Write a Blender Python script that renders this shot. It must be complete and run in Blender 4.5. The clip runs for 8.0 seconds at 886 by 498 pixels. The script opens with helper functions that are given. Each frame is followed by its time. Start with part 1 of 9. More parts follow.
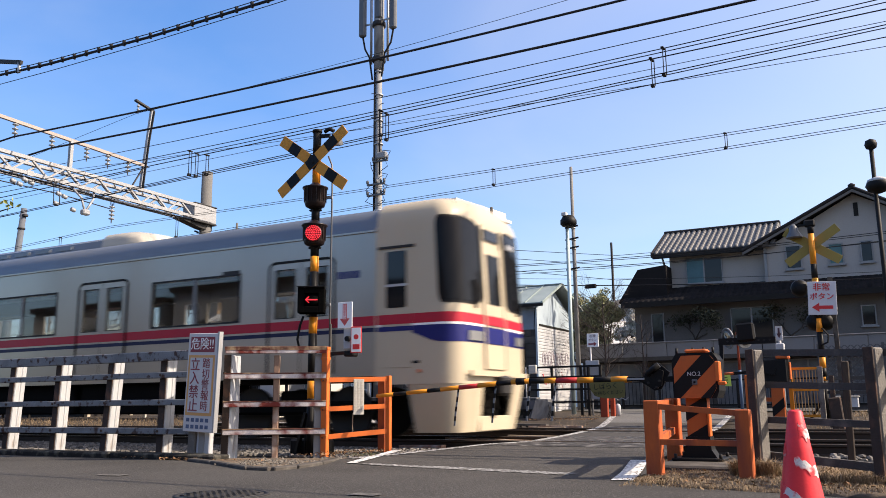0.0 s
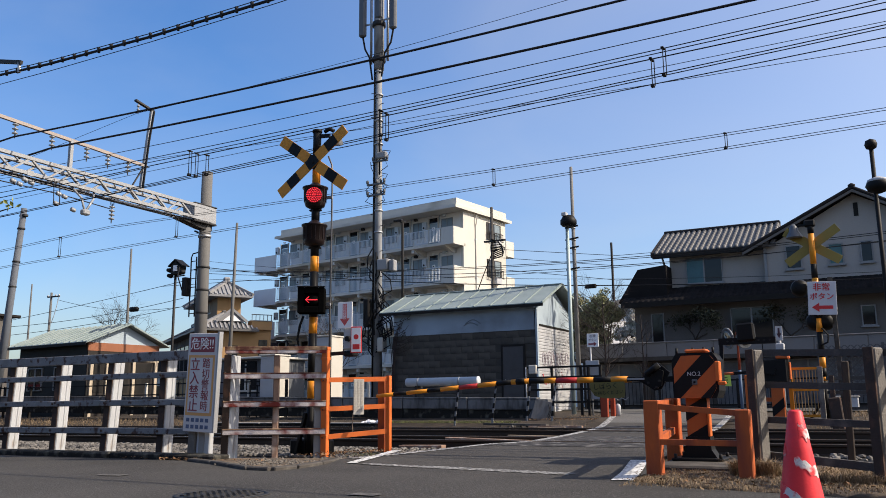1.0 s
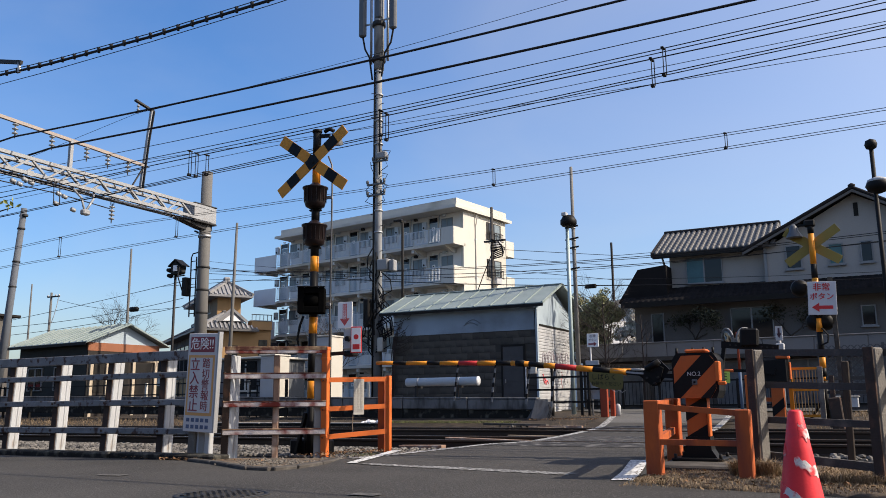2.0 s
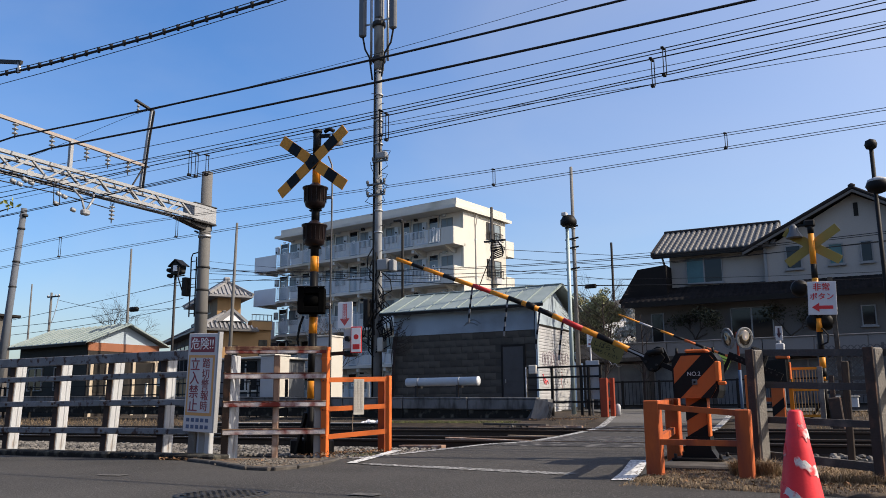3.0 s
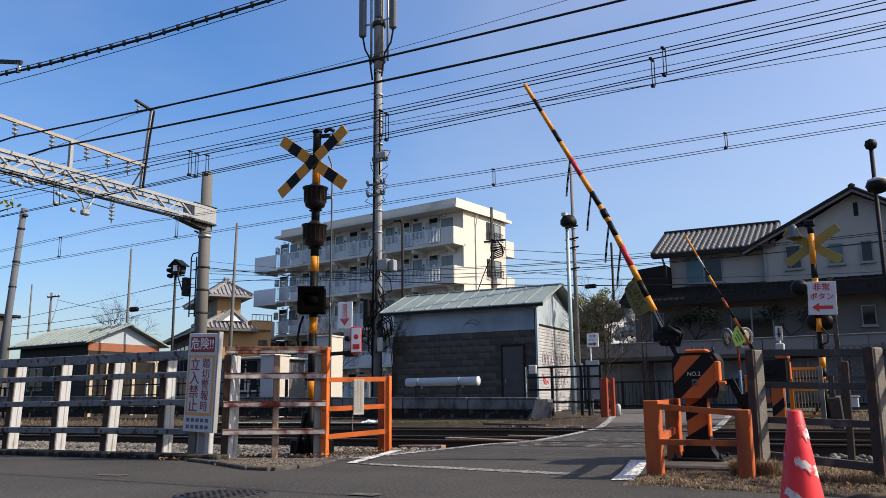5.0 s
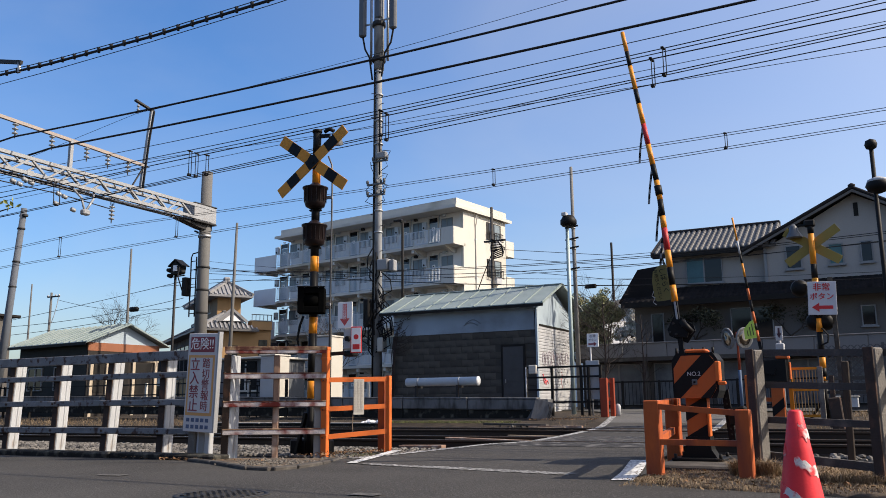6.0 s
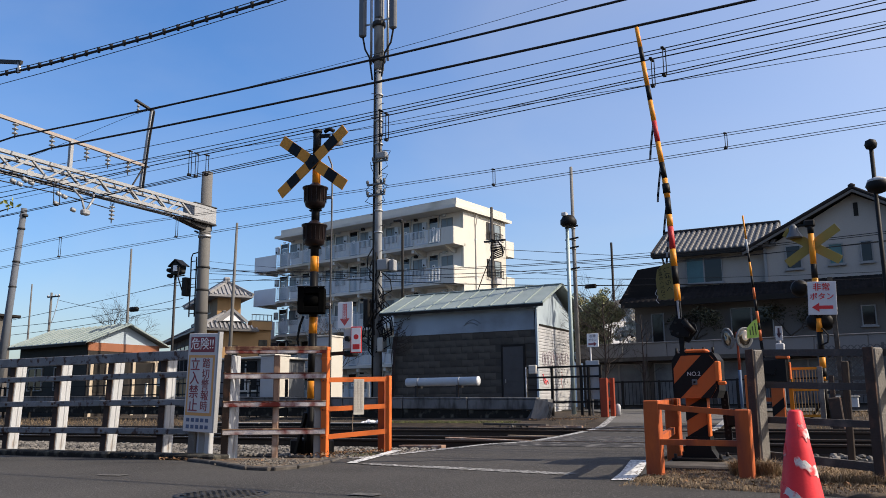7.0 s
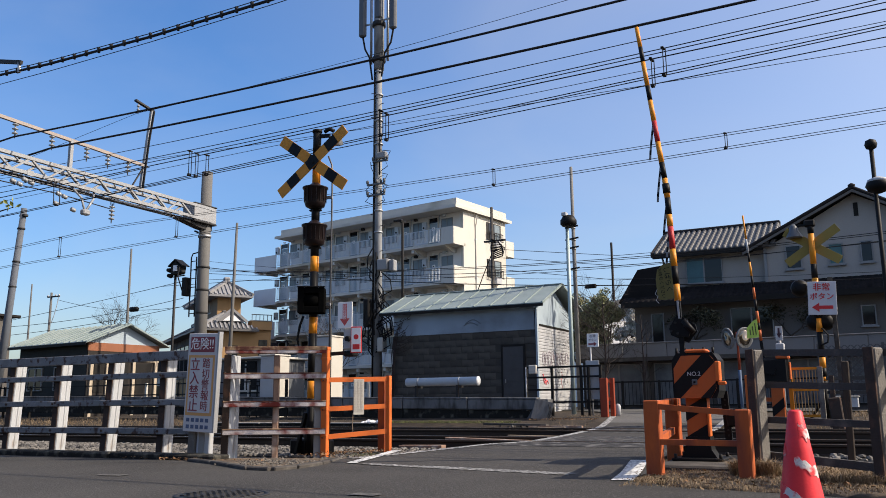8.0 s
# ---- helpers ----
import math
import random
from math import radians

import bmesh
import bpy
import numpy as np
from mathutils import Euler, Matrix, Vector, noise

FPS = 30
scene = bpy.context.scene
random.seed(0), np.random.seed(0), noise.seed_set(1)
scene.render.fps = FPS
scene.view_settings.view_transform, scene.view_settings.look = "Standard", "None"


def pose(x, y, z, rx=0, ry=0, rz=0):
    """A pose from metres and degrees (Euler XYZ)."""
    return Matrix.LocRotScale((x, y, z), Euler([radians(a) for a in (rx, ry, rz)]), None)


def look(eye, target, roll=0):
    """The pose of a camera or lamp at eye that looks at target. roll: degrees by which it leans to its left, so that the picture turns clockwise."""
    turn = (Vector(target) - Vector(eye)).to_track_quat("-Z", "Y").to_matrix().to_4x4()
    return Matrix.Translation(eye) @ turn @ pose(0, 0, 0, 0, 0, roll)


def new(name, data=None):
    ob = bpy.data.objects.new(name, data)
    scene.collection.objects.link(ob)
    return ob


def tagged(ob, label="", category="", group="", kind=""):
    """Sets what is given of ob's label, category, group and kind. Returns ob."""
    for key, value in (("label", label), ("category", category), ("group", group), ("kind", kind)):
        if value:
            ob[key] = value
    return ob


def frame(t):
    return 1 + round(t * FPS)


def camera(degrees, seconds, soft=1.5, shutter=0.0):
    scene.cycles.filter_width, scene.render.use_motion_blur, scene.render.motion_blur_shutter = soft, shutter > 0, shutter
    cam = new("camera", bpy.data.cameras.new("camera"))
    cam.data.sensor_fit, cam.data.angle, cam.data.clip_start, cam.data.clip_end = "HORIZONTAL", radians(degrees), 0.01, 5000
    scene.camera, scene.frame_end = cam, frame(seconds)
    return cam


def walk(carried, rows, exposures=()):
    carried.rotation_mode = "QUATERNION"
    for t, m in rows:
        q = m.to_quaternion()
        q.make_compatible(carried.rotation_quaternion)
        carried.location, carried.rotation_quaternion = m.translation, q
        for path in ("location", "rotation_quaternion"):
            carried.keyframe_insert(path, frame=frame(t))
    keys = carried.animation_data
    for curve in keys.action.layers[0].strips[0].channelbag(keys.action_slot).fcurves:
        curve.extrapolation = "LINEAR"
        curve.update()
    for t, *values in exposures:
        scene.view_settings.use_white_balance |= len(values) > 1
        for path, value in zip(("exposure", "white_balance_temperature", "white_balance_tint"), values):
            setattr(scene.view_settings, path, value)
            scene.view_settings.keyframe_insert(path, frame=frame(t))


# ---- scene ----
# camera: stands still beside the road, low, looking across the level crossing
cam = camera(55.92, 8.0, soft=0.75, shutter=0.2)
YAW, TILT, LEAN = 27.61, 10.541, -0.555
EYE = Vector((0, 0, 0.70))
AIM = EYE + Vector((-math.sin(radians(YAW)) * math.cos(radians(TILT)), math.cos(radians(YAW)) * math.cos(radians(TILT)), math.sin(radians(TILT))))
walk(cam, [(0.0, look(EYE, AIM, LEAN)), (8.0, look(EYE, AIM, LEAN))], exposures=[(0.0, 1.45, 7500, 16), (0.25, 1.34, 7450, 15), (0.5, 1.2, 7350, 14), (1.0, 1.02, 7150, 13), (1.5, 1.0, 7150, 13), (8.0, 1.0, 7150, 13)])

# daylight
SUN_AZ, SUN_EL = 71.0, 38.5     # degrees from +y towards +x, and above the horizon
world = bpy.data.worlds.new("sky")
scene.world = world
world.use_nodes = True
wn = world.node_tree
for n in list(wn.nodes):
    wn.nodes.remove(n)
w_out = wn.nodes.new("ShaderNodeOutputWorld")
w_bg = wn.nodes.new("ShaderNodeBackground")
w_sky = wn.nodes.new("ShaderNodeTexSky")
w_sky.sky_type = "NISHITA"
w_sky.sun_disc = False
w_sky.sun_elevation = radians(SUN_EL)
w_sky.sun_rotation = radians(SUN_AZ)
w_sky.air_density, w_sky.dust_density, w_sky.ozone_density = 1.0, 2.5, 4.2
w_bg.inputs["Strength"].default_value = 0.117
w_tint = wn.nodes.new("ShaderNodeHueSaturation")
w_tint.inputs["Saturation"].default_value = 1.28
w_tint.inputs["Hue"].default_value = 0.506
wn.links.new(w_sky.outputs[0], w_tint.inputs["Color"])
# thin cirrus veil over the whole sky
w_co = wn.nodes.new("ShaderNodeTexCoord")
w_mp = wn.nodes.new("ShaderNodeMapping")
w_mp.inputs["Rotation"].default_value = (0.3, 0.5, 0.4)
w_mp.inputs["Scale"].default_value = (1.0, 2.6, 3.4)
w_no = wn.nodes.new("ShaderNodeTexNoise")
w_no.inputs["Scale"].default_value = 1.7
w_no.inputs["Detail"].default_value = 7.0
w_no.inputs["Distortion"].default_value = 0.6
w_rg = wn.nodes.new("ShaderNodeMapRange")
w_rg.inputs["From Min"].default_value, w_rg.inputs["From Max"].default_value = 0.42, 0.78
w_rg.inputs["To Max"].default_value = 0.12
w_mx = wn.nodes.new("ShaderNodeMix")
w_mx.data_type = "RGBA"
w_mx.inputs["B"].default_value = (3.4, 3.5, 3.6, 1)
wn.links.new(w_co.outputs["Generated"], w_mp.inputs[0])
wn.links.new(w_mp.outputs[0], w_no.inputs["Vector"])
wn.links.new(w_no.outputs["Fac"], w_rg.inputs["Value"])
# the veil thickens towards the sun
w_dot = wn.nodes.new("ShaderNodeVectorMath")
w_dot.operation = "DOT_PRODUCT"
w_dot.inputs[1].default_value = (math.sin(radians(SUN_AZ)) * math.cos(radians(SUN_EL)), math.cos(radians(SUN_AZ)) * math.cos(radians(SUN_EL)), math.sin(radians(SUN_EL)))
w_hz = wn.nodes.new("ShaderNodeMapRange")
w_hz.inputs["From Min"].default_value, w_hz.inputs["From Max"].default_value = -0.05, 0.6
w_hz.inputs["To Max"].default_value = 0.31
w_ad = wn.nodes.new("ShaderNodeMath")
w_ad.operation = "ADD"
wn.links.new(w_co.outputs["Generated"], w_dot.inputs[0])
wn.links.new(w_dot.outputs["Value"], w_hz.inputs["Value"])
wn.links.new(w_rg.outputs[0], w_ad.inputs[0])
wn.links.new(w_hz.outputs[0], w_ad.inputs[1])
wn.links.new(w_ad.outputs[0], w_mx.inputs["Factor"])
wn.links.new(w_tint.outputs[0], w_mx.inputs["A"])
wn.links.new(w_mx.outputs["Result"], w_bg.inputs[0])
wn.links.new(w_bg.outputs[0], w_out.inputs[0])
sun = new("sun", bpy.data.lights.new("sun", "SUN"))
sun.data.energy, sun.data.angle, sun.data.color = 3.0, radians(0.5), (1.0, 0.935, 0.83)
SUN_DIR = Vector((math.sin(radians(SUN_AZ)) * math.cos(radians(SUN_EL)), math.cos(radians(SUN_AZ)) * math.cos(radians(SUN_EL)), math.sin(radians(SUN_EL))))
sun.matrix_world = look(SUN_DIR * 50, (0, 0, 0))


# ---- materials ----
def mat(name, base, rough=0.6, metal=0.0, vary=0.12, scale=3.0, fine=60.0, bump=0.15, spots=None, spot_scale=2.0, spot_at=0.6,
        spot_soft=0.08, streak=1.0, glow=None, island=0.0, each=0.0, spec=0.25):
    """A surface with variation at two scales, fine relief, and worn or stained spots of another colour."""
    m = bpy.data.materials.new(name)
    m.use_nodes = True
    nt = m.node_tree
    b = nt.nodes["Principled BSDF"]
    b.inputs["Roughness"].default_value = rough
    b.inputs["Metallic"].default_value = metal
    b.inputs["Specular IOR Level"].default_value = spec
    co = nt.nodes.new("ShaderNodeTexCoord")
    mp = nt.nodes.new("ShaderNodeMapping")
    mp.inputs["Scale"].default_value = (1, 1, streak)
    nt.links.new(co.outputs["Object"], mp.inputs[0])

    def noise_at(sc, detail=3.0):
        t = nt.nodes.new("ShaderNodeTexNoise")
        t.inputs["Scale"].default_value = sc
        t.inputs["Detail"].default_value = detail
        nt.links.new(mp.outputs[0], t.inputs["Vector"])
        return t.outputs["Fac"]
    big, small = noise_at(scale), noise_at(fine, 2.0)

    def math2(op, a, c):
        n = nt.nodes.new("ShaderNodeMath")
        n.operation = op
        for i, v in enumerate((a, c)):
            if isinstance(v, (int, float)):
                n.inputs[i].default_value = v
            else:
                nt.links.new(v, n.inputs[i])
        return n.outputs[0]
    mul = math2("ADD", math2("MULTIPLY", big, vary * 3.2), math2("MULTIPLY", small, vary * 1.6))
    mul = math2("ADD", mul, 1.0 - vary * 2.4)
    if island:
        g = nt.nodes.new("ShaderNodeNewGeometry")
        mul = math2("ADD", mul, math2("MULTIPLY", math2("SUBTRACT", g.outputs["Random Per Island"], 0.5), island))
    if each:
        g = nt.nodes.new("ShaderNodeObjectInfo")
        mul = math2("ADD", mul, math2("MULTIPLY", math2("SUBTRACT", g.outputs["Random"], 0.5), each))
    mixc = nt.nodes.new("ShaderNodeVectorMath")
    mixc.operation = "SCALE"
    mixc.inputs[0].default_value = base
    nt.links.new(mul, mixc.inputs["Scale"])
    col = mixc.outputs[0]
    if spots:
        r = nt.nodes.new("ShaderNodeMapRange")
        r.inputs["From Min"].default_value = spot_at - spot_soft
        r.inputs["From Max"].default_value = spot_at + spot_soft
        nt.links.new(noise_at(spot_scale, 6.0), r.inputs["Value"])
        mx = nt.nodes.new("ShaderNodeMix")
        mx.data_type = "RGBA"
        nt.links.new(r.outputs[0], mx.inputs["Factor"])
        nt.links.new(col, mx.inputs["A"])
        mx.inputs["B"].default_value = (*spots, 1)
        col = mx.outputs["Result"]
    nt.links.new(col, b.inputs["Base Color"])
    if bump:
        bp = nt.nodes.new("ShaderNodeBump")
        bp.inputs["Strength"].default_value = bump
        bp.inputs["Distance"].default_value = 0.01
        nt.links.new(small, bp.inputs["Height"])
        nt.links.new(bp.outputs[0], b.inputs["Normal"])
    if glow:
        b.inputs["Emission Color"].default_value = (*glow[:3], 1)
        b.inputs["Emission Strength"].default_value = glow[3]
    return m


def glass_mat(name, tint=(0.02, 0.025, 0.03), rough=0.03, alpha=1.0):
    m = bpy.data.materials.new(name)
    m.use_nodes = True
    b = m.node_tree.nodes["Principled BSDF"]
    b.inputs["Base Color"].default_value = (*tint, 1)
    b.inputs["Roughness"].default_value = rough
    b.inputs["Transmission Weight"].default_value = alpha
    b.inputs["IOR"].default_value = 1.45
    return m


ASPHALT = mat("asphalt", (0.043, 0.0405, 0.037), 0.9, vary=0.42, scale=0.7, fine=60, bump=1.0, spots=(0.085, 0.080, 0.074), spot_scale=30, spot_at=0.60, spot_soft=0.07)
# paler than ASPHALT: sunlight on the far road is put into the colour
ASPHALT_PALE = mat("sunlit-toned asphalt", (0.10, 0.097, 0.092), 0.85, vary=0.25, scale=0.8, fine=80, bump=0.8, spots=(0.11, 0.107, 0.10), spot_scale=10, spot_at=0.60, spot_soft=0.08)
ASPHALT_NEW = mat("patched asphalt", (0.025, 0.024, 0.024), 0.85, vary=0.25, scale=1.2, fine=80, bump=0.8, spots=(0.13, 0.125, 0.118), spot_scale=6.5, spot_at=0.57, spot_soft=0.07)
VERGE_SOIL = mat("dusty verge soil", (0.085, 0.063, 0.045), 0.95, vary=0.25, scale=3, fine=60, bump=0.8, spots=(0.17, 0.125, 0.08), spot_scale=5, spot_at=0.58, spot_soft=0.1)
EARTH = mat("earth", (0.04, 0.032, 0.025), 0.95, vary=0.2, scale=0.6, fine=40, bump=0.6, spots=(0.06, 0.046, 0.034), spot_scale=3, spot_at=0.55)
BALLAST = mat("ballast", (0.125, 0.116, 0.104), 0.9, vary=0.2, scale=2, fine=70, bump=0.4, island=1.1)
# near-black: shade between the stones and by the rails is in this colour
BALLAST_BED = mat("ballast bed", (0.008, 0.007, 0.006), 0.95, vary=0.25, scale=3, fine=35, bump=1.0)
LINE = mat("worn road paint", (0.60, 0.60, 0.58), 0.75, vary=0.12, scale=2, fine=90, bump=0.3, spots=(0.10, 0.10, 0.10), spot_scale=24, spot_at=0.56, spot_soft=0.09)
STOP_PAINT = mat("almost worn-off road paint", (0.36, 0.36, 0.35), 0.8, vary=0.15, scale=2, fine=90, bump=0.3, spots=(0.060, 0.057, 0.053), spot_scale=22, spot_at=0.46, spot_soft=0.12)
LINE_FAINT = mat("faded road paint", (0.42, 0.42, 0.41), 0.8, vary=0.12, scale=2, fine=90, bump=0.3, spots=(0.055, 0.052, 0.048), spot_scale=20, spot_at=0.50, spot_soft=0.10)
CONCRETE = mat("concrete", (0.26, 0.25, 0.235), 0.85, vary=0.12, scale=2, fine=50, bump=0.3, spots=(0.22, 0.21, 0.2), spot_scale=1.6, spot_at=0.6, spot_soft=0.15)
CONCRETE_PALE = mat("pale concrete pole", (0.115, 0.112, 0.106), 0.8, vary=0.08, scale=1.2, fine=40, bump=0.2, streak=0.3)
POLE_GREY = mat("mid grey pole", (0.17, 0.165, 0.155), 0.85, vary=0.14, scale=2, fine=50, bump=0.3, spots=(0.10, 0.095, 0.09), spot_scale=3, spot_at=0.6, streak=0.3)
# cool dark grey puts the leaning pole's shade into its colour
LEAN_GREY = mat("cool dark blue-grey pole", (0.10, 0.112, 0.13), 0.85, vary=0.12, scale=2, fine=40, bump=0.2, streak=0.3)
MAST_GREY = mat("cool grey mast", (0.25, 0.258, 0.262), 0.8, vary=0.12, scale=2, fine=40, bump=0.2, spots=(0.12, 0.12, 0.12), spot_scale=3, spot_at=0.6, streak=0.3)
CONCRETE_DARK = mat("weathered concrete", (0.062, 0.056, 0.05), 0.9, vary=0.25, scale=3, fine=60, bump=0.5, spots=(0.12, 0.11, 0.095), spot_scale=4, spot_at=0.62)
# moss spots on a near-black base that also carries painted shade
KERB = mat("mossy stone darkened for shade", (0.016, 0.015, 0.013), 0.95, vary=0.22, scale=3, fine=40, bump=0.6, spots=(0.09, 0.085, 0.07), spot_scale=6, spot_at=0.62)
WHITE_POST = mat("white painted post", (0.40, 0.415, 0.43), 0.65, vary=0.10, scale=4, fine=60, bump=0.3, spots=(0.24, 0.20, 0.16), spot_scale=9, spot_at=0.66, spot_soft=0.06, streak=0.3)
RAIL_GREY = mat("grey fence rail", (0.165, 0.175, 0.185), 0.6, vary=0.3, scale=4, fine=70, bump=0.3, spots=(0.06, 0.032, 0.024), spot_scale=11, spot_at=0.60, spot_soft=0.05)
RAIL_RUST = mat("rusty rail", (0.54, 0.49, 0.475), 0.8, vary=0.3, scale=3, fine=70, bump=0.6, spots=(0.17, 0.03, 0.022), spot_scale=4, spot_at=0.525, spot_soft=0.07)
RUST = mat("rust brown", (0.25, 0.16, 0.115), 0.85, vary=0.2, scale=5, fine=60, bump=0.4, spots=(0.36, 0.30, 0.26), spot_scale=5, spot_at=0.6)
RUST_EDGE = mat("dark rust scale", (0.10, 0.036, 0.026), 0.9, vary=0.4, scale=6, fine=70, bump=0.7, spots=(0.30, 0.21, 0.13), spot_scale=6, spot_at=0.55, spot_soft=0.08)
PLANK = mat("weathered pale board", (0.22, 0.17, 0.12), 0.9, vary=0.15, scale=5, fine=60, bump=0.3)
RAIL_DARK = mat("weathered dark rail", (0.062, 0.057, 0.053), 0.8, vary=0.25, scale=3, fine=60, bump=0.5, spots=(0.13, 0.115, 0.10), spot_scale=5, spot_at=0.6, spot_soft=0.08)
RUST_DARK = mat("dark rusted strip", (0.05, 0.036, 0.03), 0.85, vary=0.25, scale=5, fine=60, bump=0.4, spots=(0.14, 0.07, 0.045), spot_scale=4, spot_at=0.6)
ORANGE = mat("orange paint", (0.60, 0.135, 0.03), 0.5, vary=0.10, scale=3, fine=50, bump=0.15, spots=(0.42, 0.13, 0.05), spot_scale=4, spot_at=0.66, spot_soft=0.1, streak=0.25)
ORANGE_RED = mat("dark red-orange paint", (0.42, 0.095, 0.026), 0.6, vary=0.14, scale=3, fine=50, bump=0.2, spots=(0.20, 0.05, 0.03), spot_scale=4, spot_at=0.6, spot_soft=0.1, streak=0.3)
RED_POST = mat("weathered vermilion paint", (0.26, 0.045, 0.02), 0.65, vary=0.14, scale=3, fine=50, bump=0.2, streak=0.3)
ORANGE_DULL = mat("dull orange paint", (0.46, 0.10, 0.025), 0.6, vary=0.08, scale=3, fine=50, bump=0.15, spots=(0.33, 0.10, 0.04), spot_scale=4, spot_at=0.64)
YELLOW = mat("crossing yellow", (0.66, 0.24, 0.02), 0.5, vary=0.06, scale=4, fine=50, bump=0.08)
BLACK = mat("black paint", (0.008, 0.008, 0.008), 0.55, spec=0.15, vary=0.15, scale=4, fine=60, bump=0.1)
BLACK_MATTE = mat("matte black face", (0.004, 0.004, 0.004), 0.95, spec=0.0, vary=0.1, scale=4, fine=60, bump=0.05)
BLACK_DULL = mat("dull black metal", (0.014, 0.013, 0.012), 0.6, spec=0.15, vary=0.15, scale=4, fine=60, bump=0.15)
HOOD = mat("lamp hood brown black", (0.013, 0.008, 0.008), 0.35, spec=0.22, vary=0.12, scale=4, fine=60, bump=0.05)
RED_ARM = mat("red band", (0.45, 0.03, 0.03), 0.5, vary=0.06)
STEEL = mat("galvanised steel", (0.34, 0.35, 0.36), 0.5, 0.6, vary=0.1, scale=5, fine=40, bump=0.1)
STEEL_DARK = mat("dark steel", (0.032, 0.031, 0.03), 0.6, 0.3, vary=0.15, scale=5, fine=40, bump=0.15)
GANTRY = mat("gantry grey paint", (0.27, 0.28, 0.29), 0.6, 0.1, vary=0.08, scale=3, fine=40, bump=0.1, spots=(0.25, 0.20, 0.17), spot_scale=4, spot_at=0.68)
BEAM_PINK = mat("oxidised beam", (0.31, 0.265, 0.235), 0.7, vary=0.1, scale=3, fine=40, bump=0.1)
RAIL_STEEL = mat("rail steel", (0.04, 0.028, 0.02), 0.75, 0.1, vary=0.2, scale=3, fine=60, bump=0.2)
RAIL_HEAD = mat("polished rail head", (0.55, 0.53, 0.5), 0.25, 1.0, vary=0.08)
SLEEPER = mat("sleeper", (0.05, 0.042, 0.034), 0.9, vary=0.2, scale=4, fine=50, bump=0.4, each=0.3)
WIRE_GREY = mat("weathered wire", (0.05, 0.052, 0.056), 0.6, vary=0.1)
WIRE = mat("wire", (0.012, 0.012, 0.013), 0.6, vary=0.05)
PORCELAIN = mat("grey glazed insulator", (0.26, 0.27, 0.28), 0.2, vary=0.05)
BODY_STEEL = mat("brushed stainless train side", (0.34, 0.305, 0.265), 0.28, 0.78, vary=0.10, scale=0.7, fine=90, bump=0.03)
BODY_STEEL_DK = mat("train roof shoulder", (0.175, 0.195, 0.215), 0.4, 0.4, vary=0.06, scale=1.5, fine=60, bump=0.05)
CREAM = mat("cream train paint", (0.45, 0.385, 0.28), 0.35, vary=0.03, scale=2, fine=40, bump=0.02)
ROOF_CREAM = mat("dusty cream roof unit", (0.40, 0.37, 0.31), 0.6, vary=0.1, scale=2, fine=40, bump=0.05)
TRAIN_RED = mat("train red stripe", (0.40, 0.015, 0.032), 0.4, vary=0.04)
# same paint as TRAIN_BLUE, darkened for the unlit car sides
TRAIN_BLUE_DIM = mat("train blue stripe dimmed", (0.009, 0.010, 0.045), 0.45, vary=0.05)
TRAIN_BLUE = mat("train blue stripe", (0.010, 0.013, 0.11), 0.4, vary=0.05)
UNDER = mat("underfloor black", (0.007, 0.0065, 0.006), 0.9, spec=0.05, vary=0.2)
GLASS_DARK = mat("dark glazing", (0.010, 0.011, 0.013), 0.05, spec=0.35, vary=0.05, bump=0.0)
WINDSCREEN = mat("near-black windscreen", (0.007, 0.007, 0.008), 0.08, spec=0.12, vary=0.05, bump=0.0)
GLASS_TRAIN = glass_mat("train window", (0.62, 0.64, 0.64), 0.02)
SEAT_LIGHT = mat("train interior pale", (0.55, 0.54, 0.50), 0.7, vary=0.1)
ROOF_GREEN = mat("pale green metal roof", (0.21, 0.26, 0.25), 0.5, 0.1, vary=0.08, scale=1.5, fine=30, bump=0.06, spots=(0.27, 0.31, 0.30), spot_scale=1.5, spot_at=0.6, spot_soft=0.2)
SHED_UP = mat("pale blue shed boards", (0.24, 0.315, 0.39), 0.8, vary=0.16, scale=0.6, fine=40, bump=0.15, spots=(0.16, 0.195, 0.23), spot_scale=0.9, spot_at=0.60, spot_soft=0.12)
BLOCK = mat("grey block", (0.072, 0.068, 0.060), 0.92, vary=0.22, scale=2.5, fine=50, bump=0.5, each=0.4, spots=(0.028, 0.027, 0.027), spot_scale=1.8, spot_at=0.56, spot_soft=0.12)
DOOR_GREY = mat("grey painted metal door", (0.06, 0.062, 0.065), 0.7, vary=0.15, scale=2, fine=40, spots=(0.05, 0.05, 0.052), spot_scale=2, spot_at=0.58, spot_soft=0.1)
STROKE = mat("faded blue-grey spray paint", (0.13, 0.165, 0.20), 0.8, vary=0.2, scale=4)
MORTAR = mat("mortar", (0.05, 0.048, 0.044), 0.95, vary=0.1)
SHUTTER = mat("white shutter", (0.39, 0.395, 0.40), 0.55, vary=0.06, scale=2, fine=40, bump=0.05, spots=(0.29, 0.28, 0.28), spot_scale=2.5, spot_at=0.66, spot_soft=0.1)
GABLE = mat("pale gable panel", (0.31, 0.375, 0.42), 0.7, vary=0.06, scale=2)
APT_WALL = mat("cream apartment wall", (0.55, 0.53, 0.475), 0.85, vary=0.07, scale=0.5, fine=12, bump=0.1, spots=(0.38, 0.36, 0.30), spot_scale=0.35, spot_at=0.62, spot_soft=0.1, streak=0.4)
APT_DOOR = mat("blue grey door", (0.27, 0.34, 0.38), 0.5, vary=0.06)
APT_PANE = mat("frosted grey-green pane", (0.17, 0.21, 0.23), 0.15, vary=0.15, scale=1.5, bump=0)
